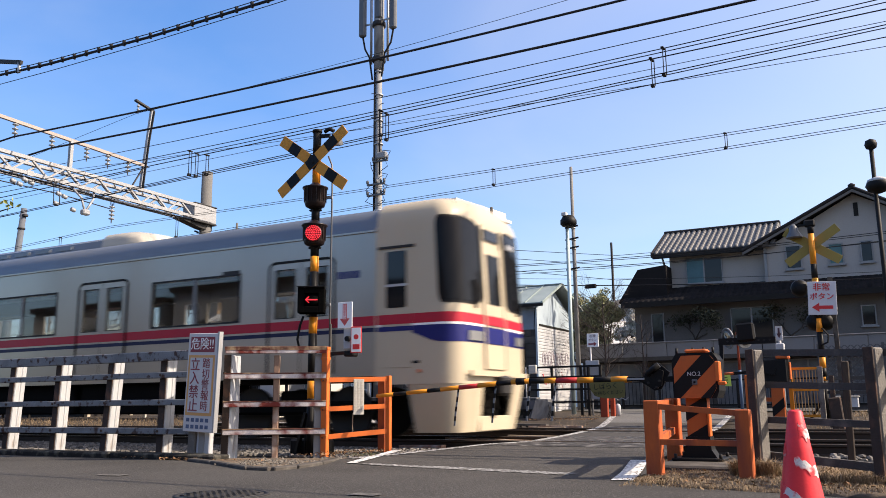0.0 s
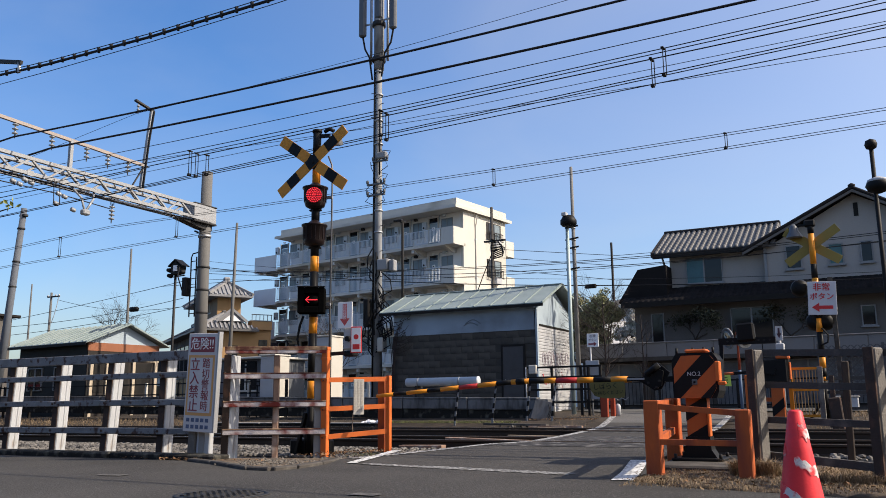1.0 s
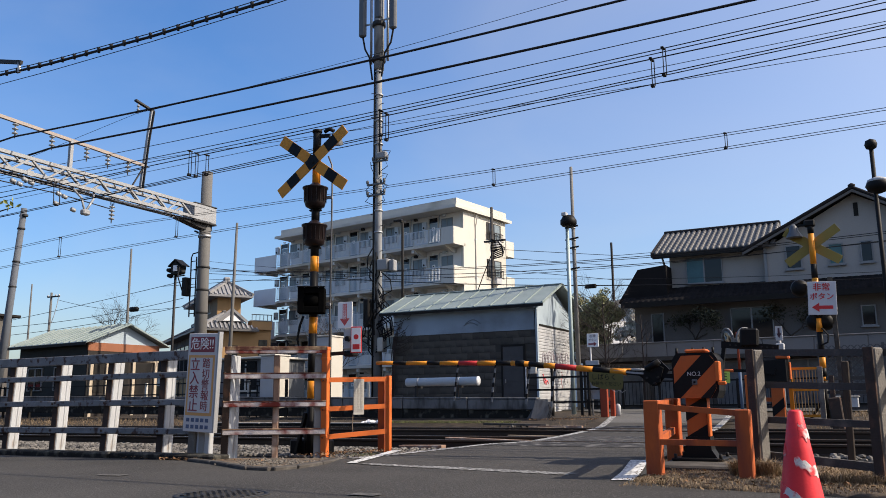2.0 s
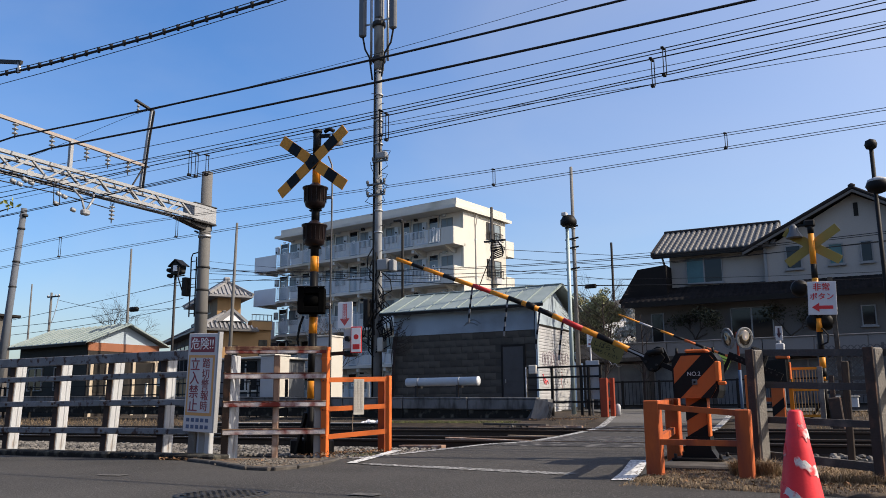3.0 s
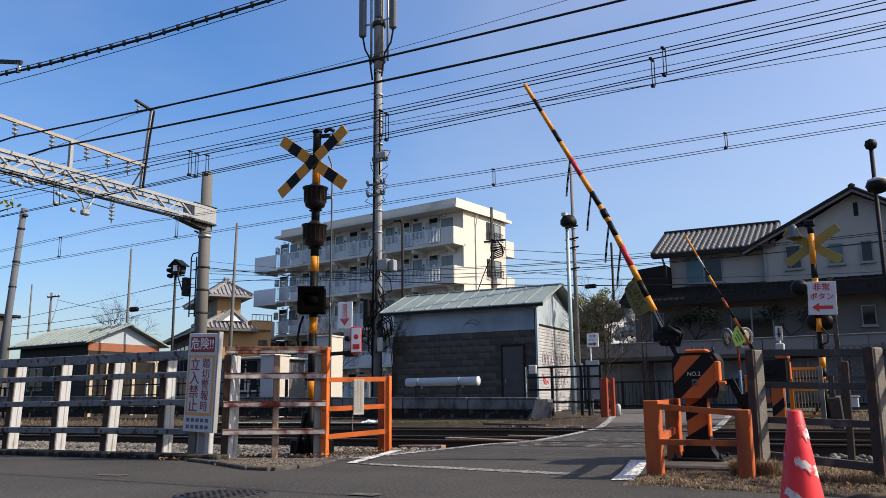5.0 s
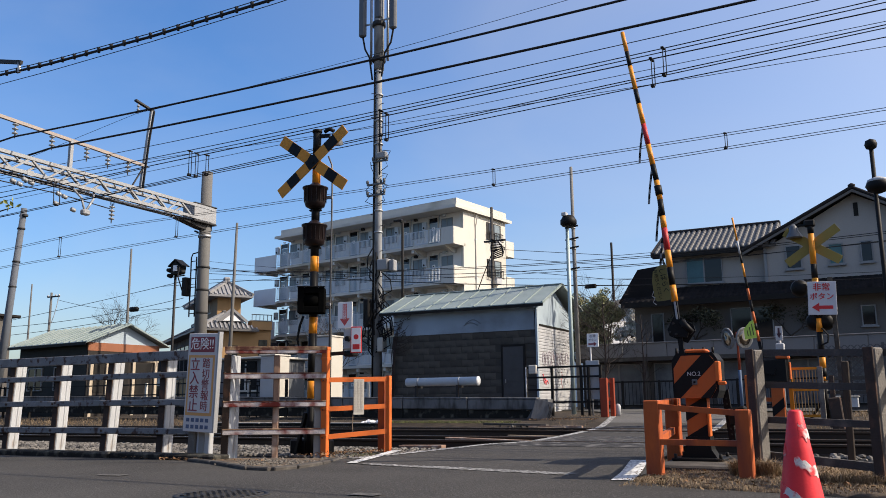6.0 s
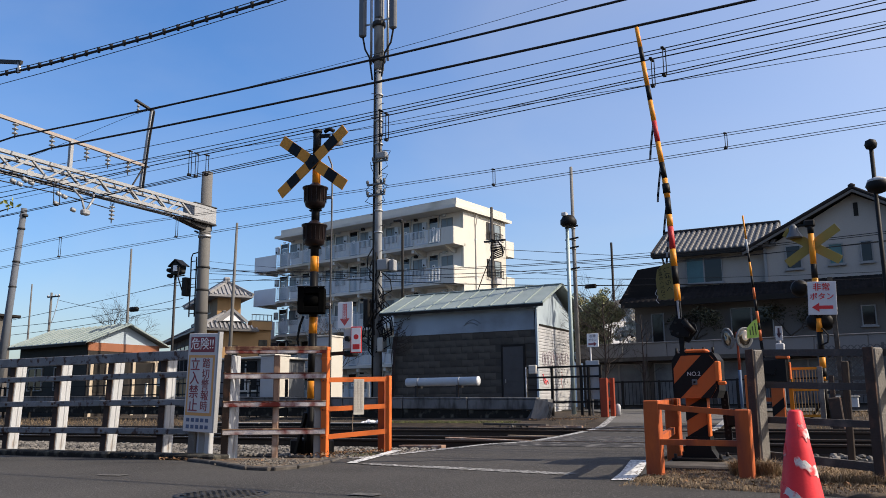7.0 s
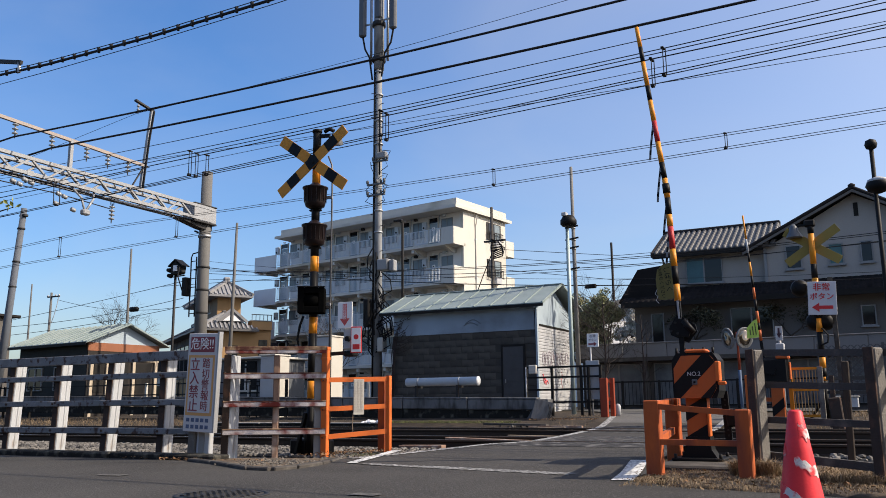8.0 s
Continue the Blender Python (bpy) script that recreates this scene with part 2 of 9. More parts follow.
APT_RAIL = mat("pale metal balustrade", (0.54, 0.585, 0.62), 0.5, vary=0.06, scale=0.8)
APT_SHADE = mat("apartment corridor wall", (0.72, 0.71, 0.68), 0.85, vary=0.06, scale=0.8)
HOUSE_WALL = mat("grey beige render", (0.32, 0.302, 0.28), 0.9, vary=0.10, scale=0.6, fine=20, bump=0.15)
# HOUSE_WALL's render made darker, used to paint in shade on the lower wall
HOUSE_DIM = mat("darkened grey beige render", (0.128, 0.118, 0.108), 0.9, vary=0.16, scale=0.7, fine=20, bump=0.2)
PARAPET = mat("grey parapet panel", (0.172, 0.168, 0.166), 0.7, vary=0.08, scale=1.5, fine=20, bump=0.05)
BENCH = mat("maroon seat cloth", (0.20, 0.05, 0.06), 0.9, vary=0.1)
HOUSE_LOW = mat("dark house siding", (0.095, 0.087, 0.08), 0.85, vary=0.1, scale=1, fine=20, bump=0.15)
TILE = mat("silver grey roof tile", (0.115, 0.113, 0.112), 0.5, vary=0.1, scale=3, fine=40, bump=0.1, island=0.25)
# paler than TILE: sun on the ochre house's slopes is in the colour
TILE_PALE = mat("sunlit-pale roof tile", (0.23, 0.23, 0.235), 0.6, vary=0.15, scale=2, fine=40, bump=0.1, island=0.3)
TILE_DARK = mat("dark roof tile", (0.034, 0.032, 0.033), 0.85, spec=0.05, vary=0.12, scale=2, fine=30, bump=0.2, island=0.3)
FRAME_WHITE = mat("aluminium window frame", (0.22, 0.22, 0.22), 0.45, 0.3, vary=0.04)
OCHRE = mat("ochre render", (0.36, 0.215, 0.10), 0.88, vary=0.06, scale=0.8, fine=20, bump=0.1)
TAN = mat("tan render", (0.22, 0.155, 0.10), 0.88, vary=0.08, scale=0.8, fine=20, bump=0.1)
# white greyed to put the far sign's shade into its colour
PLATE_DULL = mat("greyed white sign face", (0.56, 0.55, 0.56), 0.5, vary=0.06, scale=4)
SIGN_WHITE = mat("white sign face", (0.82, 0.81, 0.79), 0.45, vary=0.04, scale=3)
# SIGN_WHITE made greyer, standing in for shade on the board's front
BOARD_FACE = mat("greyed white board", (0.53, 0.52, 0.515), 0.5, vary=0.05, scale=3)
CONCRETE_POST = mat("pale weathered post", (0.16, 0.148, 0.132), 0.9, vary=0.25, scale=4, fine=60, bump=0.6, spots=(0.26, 0.24, 0.21), spot_scale=5, spot_at=0.60, spot_soft=0.1)
BELL_GREY = mat("dull bell metal", (0.12, 0.125, 0.13), 0.5, 0.3, vary=0.1)
LATTICE = mat("dim lattice wood", (0.09, 0.09, 0.092), 0.8, vary=0.12)
GRIT = mat("dirty grit", (0.125, 0.112, 0.095), 0.95, vary=0.2, island=0.9)
PRINT_FAINT = mat("faint print", (0.40, 0.37, 0.32), 0.7)
LAMP_GLASS = mat("dim headlight glass", (0.16, 0.165, 0.17), 0.15, vary=0.05, bump=0)
SIGN_NAVY = mat("navy print", (0.09, 0.12, 0.20), 0.6, vary=0.3, scale=40)
PATCH = mat("pale scuffed patch", (0.12, 0.115, 0.108), 0.9, vary=0.25, scale=4, fine=60, spots=(0.06, 0.057, 0.053), spot_scale=9, spot_at=0.5, spot_soft=0.08)
SIGN_RED = mat("sign red", (0.62, 0.04, 0.04), 0.5, vary=0.05)
SIGN_MAROON = mat("sign maroon", (0.24, 0.05, 0.06), 0.5, vary=0.08)
SIGN_OCHRE = mat("sign ochre border", (0.62, 0.33, 0.12), 0.5, vary=0.06)
SIGN_INK = mat("sign ink", (0.10, 0.05, 0.06), 0.6, vary=0.08)
CONE_RED = mat("traffic cone red", (0.80, 0.045, 0.055), 0.45, vary=0.08, scale=6, fine=60, bump=0.08, spots=(0.5, 0.05, 0.06), spot_scale=6, spot_at=0.66)
CONE_WHITE = mat("worn reflective band", (0.62, 0.60, 0.58), 0.4, vary=0.1, scale=10, fine=80, bump=0.3, spots=(0.75, 0.05, 0.06), spot_scale=9, spot_at=0.49, spot_soft=0.03)
GRASS_DRY = mat("dry grass", (0.26, 0.185, 0.11), 0.9, vary=0.2, island=0.6)
GRASS_GREEN = mat("winter weeds", (0.10, 0.11, 0.04), 0.85, vary=0.2, island=0.6)
LEAF_PALE = mat("near-white leaves", (0.72, 0.68, 0.60), 0.7, vary=0.15, island=0.5)
TWIG = mat("reddish winter twigs", (0.038, 0.028, 0.025), 0.9, vary=0.2)
LEAF_DARK = mat("dark pine needles", (0.040, 0.042, 0.024), 0.8, vary=0.2, island=0.6)
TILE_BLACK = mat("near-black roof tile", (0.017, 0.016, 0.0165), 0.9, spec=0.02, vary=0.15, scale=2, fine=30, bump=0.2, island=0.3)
LEAF = mat("evergreen leaves", (0.30, 0.29, 0.15), 0.55, vary=0.2, island=0.9)
BARK = mat("bark", (0.055, 0.043, 0.034), 0.95, vary=0.2, scale=6, fine=50, bump=0.6, streak=0.3)
TEAL = mat("teal grey pole", (0.34, 0.42, 0.41), 0.5, 0.2, vary=0.08, scale=2)
# crossing yellow dimmed: the boards' shaded face is in the colour
SIGN_YELLOW = mat("dimmed yellow board", (0.56, 0.235, 0.032), 0.6, vary=0.08, scale=5, fine=50, bump=0.08)
TROUGH = mat("dark weathered trough concrete", (0.135, 0.138, 0.142), 0.9, vary=0.24, scale=3, fine=40, bump=0.5, spots=(0.055, 0.052, 0.05), spot_scale=5, spot_at=0.54, spot_soft=0.1, streak=0.35)
BAR_TAN = mat("sun-faded yellow bars", (0.40, 0.25, 0.10), 0.6, vary=0.12, scale=4)
BANNER = mat("yellow warning banner", (0.135, 0.12, 0.042), 0.7, vary=0.08, scale=4)
LIME = mat("lime flag", (0.50, 0.66, 0.12), 0.7, vary=0.06)
PIPE_WHITE = mat("white pipe wrap", (0.52, 0.53, 0.54), 0.45, vary=0.05, scale=3)
BOX_GREY = mat("grey equipment box", (0.40, 0.41, 0.42), 0.55, vary=0.06, scale=3)
BOX_CREAM = mat("cream equipment box", (0.46, 0.44, 0.39), 0.6, vary=0.06, scale=3, spots=(0.45, 0.42, 0.36), spot_scale=3, spot_at=0.66)
HUT_GREY = mat("dull grey sheet metal", (0.105, 0.112, 0.118), 0.6, vary=0.15, scale=2, fine=40, bump=0.1)
LED_ON = mat("lit red lamp", (0.5, 0.02, 0.03), 0.4, vary=0.0, bump=0.0, glow=(1.0, 0.035, 0.06, 0.5))
LED_OFF = mat("unlit lamp lens", (0.07, 0.014, 0.014), 0.25, vary=0.1, bump=0.0)
MIRROR = mat("convex mirror", (0.17, 0.15, 0.13), 0.12, 1.0, vary=0.0, bump=0.0)


# ---- shape helpers ----
class Shape:
    """Collects boxes, tubes and prisms into one mesh."""

    def __init__(self):
        self.v, self.f, self.smooth = [], [], []

    def add(self, verts, faces, smooth=False):
        o = len(self.v)
        self.v += [tuple(p) for p in verts]
        self.f += [tuple(i + o for i in q) for q in faces]
        self.smooth += [smooth] * len(faces)
        return self

    def box(self, x0, x1, y0, y1, z0, z1, c=0.0, m=None):
        """An upright box; c: width of its chamfered edges."""
        if c <= 0:
            vs = [Vector((x, y, z)) for z in (z0, z1) for y in (y0, y1) for x in (x0, x1)]
            fs = [(0, 2, 3, 1), (4, 5, 7, 6), (0, 1, 5, 4), (2, 6, 7, 3), (0, 4, 6, 2), (1, 3, 7, 5)]
        else:
            X, Y, Z = (x0, x1), (y0, y1), (z0, z1)
            c = min(c, (x1 - x0) * 0.45, (y1 - y0) * 0.45, (z1 - z0) * 0.45)
            vs, idx = [], {}
            for i in (0, 1):
                for j in (0, 1):
                    for k in (0, 1):
                        sx, sy, sz = (c if i == 0 else -c), (c if j == 0 else -c), (c if k == 0 else -c)
                        for a, d in enumerate(((0, sy, sz), (sx, 0, sz), (sx, sy, 0))):
                            idx[i, j, k, a] = len(vs)
                            vs.append(Vector((X[i] + d[0], Y[j] + d[1], Z[k] + d[2])))
            fs = []
            for i in (0, 1):
                q = [idx[i, 0, 0, 0], idx[i, 1, 0, 0], idx[i, 1, 1, 0], idx[i, 0, 1, 0]]
                fs.append(q if i else q[::-1])
                q = [idx[0, i, 0, 1], idx[0, i, 1, 1], idx[1, i, 1, 1], idx[1, i, 0, 1]]
                fs.append(q if i else q[::-1])
                q = [idx[0, 0, i, 2], idx[1, 0, i, 2], idx[1, 1, i, 2], idx[0, 1, i, 2]]
                fs.append(q if i else q[::-1])
            for i in (0, 1):
                for j in (0, 1):
                    q = [idx[i, j, 0, 0], idx[i, j, 0, 1], idx[i, j, 1, 1], idx[i, j, 1, 0]]
                    fs.append(q if (i + j) % 2 else q[::-1])
                    q = [idx[i, 0, j, 0], idx[i, 0, j, 2], idx[i, 1, j, 2], idx[i, 1, j, 0]]
                    fs.append(q[::-1] if (i + j) % 2 else q)
                    q = [idx[0, i, j, 1], idx[0, i, j, 2], idx[1, i, j, 2], idx[1, i, j, 1]]
                    fs.append(q if (i + j) % 2 else q[::-1])
            for i in (0, 1):
                for j in (0, 1):
                    for k in (0, 1):
                        q = [idx[i, j, k, 0], idx[i, j, k, 1], idx[i, j, k, 2]]
                        fs.append(q[::-1] if (i + j + k) % 2 == 0 else q)
        if m is not None:
            vs = [m @ p for p in vs]
        return self.add(vs, fs)

    def tube(self, pts, r, n=8, caps=True, r_end=None):
        """A round bar along the points; the radius may taper to r_end."""
        pts = [Vector(p) for p in pts]
        vs, fs, N = [], [], len(pts)
        ref = Vector((0, 0, 1))
        d0 = (pts[-1] - pts[0]).normalized()
        if abs(d0.z) > 0.9:
            ref = Vector((1, 0, 0))
        for i, p in enumerate(pts):
            d = (pts[min(i + 1, N - 1)] - pts[max(i - 1, 0)]).normalized()
            a = d.cross(ref).normalized()
            b = d.cross(a).normalized()
            rr = r if r_end is None else r + (r_end - r) * i / (N - 1)
            for k in range(n):
                t = 2 * math.pi * k / n
                vs.append(p + a * (rr * math.cos(t)) + b * (rr * math.sin(t)))
        for i in range(N - 1):
            for k in range(n):
                k2 = (k + 1) % n
                fs.append((i * n + k, i * n + k2, (i + 1) * n + k2, (i + 1) * n + k))
        self.add(vs, fs, smooth=n >= 8)
        if caps:
            o = len(self.v) - len(vs)
            self.f += [tuple(o + k for k in range(n))[::-1], tuple(o + (N - 1) * n + k for k in range(n))]
            self.smooth += [False, False]
        return self

    def bar(self, a, b, w, h, up=(0, 0, 1)):
        """A square bar from a to b: w across, h along up."""
        a, b = Vector(a), Vector(b)
        d = (b - a).normalized()
        s = d.cross(Vector(up)).normalized()
        u = s.cross(d)
        vs = [p + s * (i * w / 2) + u * (j * h / 2) for p in (a, b) for i, j in ((-1, -1), (1, -1), (1, 1), (-1, 1))]
        return self.add(vs, [(3, 2, 1, 0), (4, 5, 6, 7), (0, 1, 5, 4), (1, 2, 6, 5), (2, 3, 7, 6), (3, 0, 4, 7)])

    def prism(self, poly, a, b, axis="y"):
        """A polygon (two coordinates) drawn out from a to b along an axis."""
        def p3(p, t):
            return {"x": (t, p[0], p[1]), "y": (p[0], t, p[1]), "z": (p[0], p[1], t)}[axis]
        n = len(poly)
        vs = [p3(p, a) for p in poly] + [p3(p, b) for p in poly]
        fs = [tuple(range(n)), tuple(range(2 * n - 1, n - 1, -1))] + [(i, i + n, (i + 1) % n + n, (i + 1) % n) for i in range(n)]
        return self.add(vs, fs)

    def lathe(self, prof, c, axis="z", n=16, m=None):
        """A profile of (radius, height) turned round an axis through c."""
        c = Vector(c)
        vs, fs, N = [], [], len(prof)
        for r, h in prof:
            for k in range(n):
                t = 2 * math.pi * k / n
                x, y = r * math.cos(t), r * math.sin(t)
                p = {"z": (x, y, h), "y": (x, h, y), "x": (h, x, y)}[axis]
                p = Vector(p)
                if m is not None:
                    p = m @ p
                vs.append(c + p)
        for i in range(N - 1):
            for k in range(n):
                k2 = (k + 1) % n
                fs.append((i * n + k, i * n + k2, (i + 1) * n + k2, (i + 1) * n + k))
        fs += [tuple(range(n))[::-1], tuple((N - 1) * n + k for k in range(n))]
        self.add(vs, fs, smooth=True)
        self.smooth[-2:] = [False, False]
        return self

    def mesh(self, name, material):
        me = bpy.data.meshes.new(name)
        me.from_pydata(self.v, [], self.f)
        bm = bmesh.new()
        bm.from_mesh(me)
        bmesh.ops.recalc_face_normals(bm, faces=bm.faces) if len(self.f) < 60000 else None
        bm.to_mesh(me)
        bm.free()
        me.polygons.foreach_set("use_smooth", self.smooth)
        me.materials.append(material)
        return me


def thing(name, x, y, z, label, category, group="", kind="", rz=0.0):
    """An Empty at a thing's base, which holds its parts."""
    ob = new(name)
    ob.empty_display_size = 0.1
    ob.matrix_world = pose(x, y, z, 0, 0, rz)
    return tagged(ob, label, category, group, kind)


def part(name, shape, material, parent, label="", at=None, kind=""):
    ob = new(name, shape.mesh(name, material) if isinstance(shape, Shape) else shape)
    ob.parent = parent
    if at is not None:
        ob.matrix_basis = at
    return tagged(ob, label, kind=kind)


def solo(name, shape, material, label, category, group="", kind="", at=None):
    """A thing made of one mesh."""
    ob = new(name, shape.mesh(name, material))
    if at is not None:
        ob.matrix_world = at
    return tagged(ob, label, category, group, kind)


def lettering(text, size, material, parent, m, name="lettering", depth=0.002, spacing=1.0, bold=0.0):
    """Raised writing in the built-in font, as a mesh."""
    cu = bpy.data.curves.new(name, "FONT")
    cu.body, cu.size, cu.extrude, cu.align_x, cu.align_y = text, size, depth, "CENTER", "CENTER"
    cu.space_character = spacing
    cu.offset = bold
    tmp = bpy.data.objects.new(name, cu)
    me = bpy.data.meshes.new_from_object(tmp)
    bpy.data.objects.remove(tmp)
    me.materials.clear()
    me.materials.append(material)
    ob = new(name, me)
    ob.parent = parent
    ob.matrix_basis = m
    return ob


# ---- ground, road, tracks ----
def steps(table, y):
    if y <= table[0][0]:
        return table[0][1]
    for (a, u), (b, v) in zip(table, table[1:]):
        if y <= b:
            t = (y - a) / (b - a)
            return u + (v - u) * t
    return table[-1][1]


BED = [(8.8, -0.012), (9.6, -0.02), (18.7, -0.02), (20.2, 0.34), (24, 0.40), (27, 0.47)]
ROAD = [(8.6, 0.004), (9.6, 0.05), (11.2, 0.13), (14, 0.15), (17.4, 0.17), (19.5, 0.28), (20.6, 0.36), (24, 0.42), (27, 0.49)]
ROAD_L = [(8.6, -6.6), (9.2, -6.2), (10.0, -5.75), (12.0, -4.9), (14.3, -5.1), (18, -5.65), (21, -6.25), (24, -6.9), (27, -7.4)]
ROAD_R = [(8.6, -2.2), (9.5, -2.35), (12, -2.45), (16, -2.9), (21, -3.3), (24, -3.0), (27, -2.6)]


def sheet(xs, ys, height):
    s = Shape()
    n = len(xs)
    s.add([(x, y, height(x, y)) for y in ys for x in xs],
          [(j * n + i, j * n + i + 1, (j + 1) * n + i + 1, (j + 1) * n + i) for j in range(len(ys) - 1) for i in range(n - 1)], True)
    return s


xs = [-3000, -400, -120] + [-60 + 2 * i for i in range(41)] + [60, 200, 3000]
ys = [-3000, -200, -40, -8] + [-4 + 2 * i for i in range(6)] + [8.8 + 0.4 * i for i in range(48)] + [30, 40, 80, 300, 3000]
solo("ground", sheet(xs, ys, lambda x, y: steps(BED, y) - (0.03 if y < 8 else 0)), EARTH, "bare brown earth beside the railway", "ground", kind="structure")

near_road = Shape()
near_road.add([(-120, -9, 0.0), (60, -9, 0.0), (60, 6.6, 0.0), (0.5, 6.8, 0.0), (-1.6, 7.3, 0.0), (-2.2, 7.75, 0.0), (-2.2, 8.6, 0.004), (-6.6, 8.6, 0.004), (-8.3, 8.5, 0.0), (-120, 8.5, 0.0)],
              [tuple(range(10))])
solo("road", near_road, ASPHALT, "worn grey asphalt road beside the railway", "road", kind="structure")


def strip(y0, y1, left, right, lift, n=40):
    s = Shape()
    vs, fs = [], []
    for i in range(n + 1):
        y = y0 + (y1 - y0) * i / n
        z = steps(ROAD, y) + lift
        vs += [(left(y), y, z), (right(y), y, z)]
    s.add(vs, [(2 * i, 2 * i + 1, 2 * i + 3, 2 * i + 2) for i in range(n)])
    return s


def road_l(y):
    return steps(ROAD_L, y)


def road_r(y):
    return steps(ROAD_R, y)


solo("crossing_road", strip(19.0, 27, road_l, road_r, 0.0), ASPHALT_PALE, "paler asphalt lane beyond the tracks, sunlight in its colour", "road", kind="structure")
solo("crossing_road", strip(8.6, 19.0, road_l, road_r, 0.0), ASPHALT, "narrow asphalt road over the level crossing", "road", kind="structure")
solo("crossing_panel", strip(11.0, 13.9, lambda y: road_l(y) + 0.12, lambda y: road_r(y) - 0.05, 0.005, 8), ASPHALT_NEW, "dark patched paving between the rails", "road", kind="structure")
solo("far_crossing_panel", strip(15.1, 17.9, lambda y: road_l(y) + 0.12, lambda y: road_r(y) - 0.05, 0.005, 8), ASPHALT_NEW, "dark patched paving between the far rails", "road", kind="structure")
far_road = Shape().add([(-7.4, 24.2, 0.44), (60, 24.2, 0.44), (60, 27.6, 0.50), (-12, 27.6, 0.50), (-9, 26, 0.47)], [(0, 1, 2, 3, 4)])
solo("far_road", far_road, ASPHALT_PALE, "grey asphalt street behind the crossing", "road", kind="structure")

# road markings
solo("edge_line", strip(9.15, 23.5, lambda y: road_l(y) + 0.02, lambda y: road_l(y) + 0.17, 0.006), LINE_FAINT, "worn white edge line", "road marking", kind="structure")
solo("edge_line", strip(14.2, 23, lambda y: road_r(y) - 0.12, lambda y: road_r(y) + 0.02, 0.006), LINE_FAINT, "worn white edge line", "road marking", kind="structure")


def ground_bar(ax, ay, bx, by, w, z=0.005, n=14):
    s = Shape()
    d = Vector((bx - ax, by - ay, 0))
    k = Vector((-d.y, d.x, 0)).normalized() * (w / 2)
    vs = []
    for i in range(n + 1):
        p = Vector((ax, ay, 0)) + d * (i / n)
        zz = max(0.0, steps(ROAD, p.y)) + z
        vs += [(p.x - k.x, p.y - k.y, zz), (p.x + k.x, p.y + k.y, zz)]
    return s.add(vs, [(2 * i, 2 * i + 1, 2 * i + 3, 2 * i + 2) for i in range(n)])


solo("edge_line", ground_bar(-2.2, 7.66, -2.56, 9.65, 0.2, 0.007), LINE, "bright white edge line", "road marking", kind="structure")
solo("edge_line", ground_bar(-5.80, 8.66, -6.03, 10.1, 0.14, 0.012), LINE, "white edge line at the crossing mouth", "road marking", kind="structure")
solo("stop_line", ground_bar(-5.62, 8.72, -2.85, 8.20, 0.26, 0.003), STOP_PAINT, "faded white stop line", "road marking", kind="structure")
solo("road_patch", ground_bar(-7.42, 6.33, -7.10, 6.40, 0.16), PATCH, "small pale mark on the asphalt", "road marking", kind="structure")
solo("road_patch", ground_bar(-3.85, 5.76, -3.6, 5.76, 0.16), PATCH, "small pale mark on the asphalt", "road marking", kind="structure")

manhole = thing("manhole_cover", -4.82, 5.34, 0.0, "round cast-iron manhole cover set in the asphalt", "manhole cover")
part("rim", Shape().lathe([(0.38, 0.0), (0.38, 0.006), (0.34, 0.008), (0.34, 0.0)], (0, 0, 0), n=40), STEEL_DARK, manhole)
lid = Shape().lathe([(0.33, 0.0), (0.33, 0.007), (0.0, 0.007)], (0, 0, 0), n=40)
for i in range(9):
    for j in range(9):
        x, y = (i - 4) * 0.07, (j - 4) * 0.07
        if x * x + y * y < 0.09:
            lid.box(x - 0.02, x + 0.02, y - 0.02, y + 0.02, 0.006, 0.012)
part("lid", lid, STEEL_DARK, manhole)

# kerb under the fence, laid in pieces
kerb = thing("kerb", -6.6, 8.75, 0, "low dirty concrete kerb along the fence", "kerb", kind="structure")
# the kerb's dark colour holds the fence's shadow as well as moss
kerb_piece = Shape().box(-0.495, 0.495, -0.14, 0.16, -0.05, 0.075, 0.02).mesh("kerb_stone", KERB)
for i in range(22):
    part("kerb_stone", kerb_piece, None, kerb, at=pose(-1.75 - i, -0.09 + 0.02 * math.sin(i * 2.1), 0.0, 0, 0, 0.8 * math.sin(i * 3.7)))
# the kerb swings out round a strip of gritty soil before the fence's end
CORNER = [(-8.15, 8.40), (-7.50, 8.12), (-6.92, 7.80), (-6.42, 7.52), (-6.08, 7.50), (-6.02, 7.85), (-6.12, 8.45), (-6.32, 9.15)]
apron = Shape().add([(x, y, 0.016) for x, y in CORNER + [(-6.9, 9.3), (-8.15, 8.75)]], [tuple(range(10))])
solo("kerb_apron", apron, VERGE_SOIL, "gritty soil strip behind the kerb corner", "soil", kind="structure")
for (ax, ay), (bx, by) in zip(CORNER, CORNER[1:]):
    ln = math.hypot(bx - ax, by - ay)
    part("kerb_stone", Shape().box(-ln / 2 + 0.008, ln / 2 - 0.008, -0.05, 0.06, -0.05, 0.04, 0.012), CONCRETE_DARK, kerb, at=pose((ax + bx) / 2 + 6.6, (ay + by) / 2 - 8.75, 0, 0, 0, math.degrees(math.atan2(by - ay, bx - ax))))

# tracks
RAIL_PROFILE = [(-0.0625, 0), (0.0625, 0), (0.0625, 0.012), (0.012, 0.03), (0.010, 0.11), (0.033, 0.122), (0.033, 0.146), (0.025, 0.153), (-0.025, 0.153), (-0.033, 0.146), (-0.033, 0.122), (-0.010, 0.11), (-0.012, 0.03), (-0.0625, 0.012)]


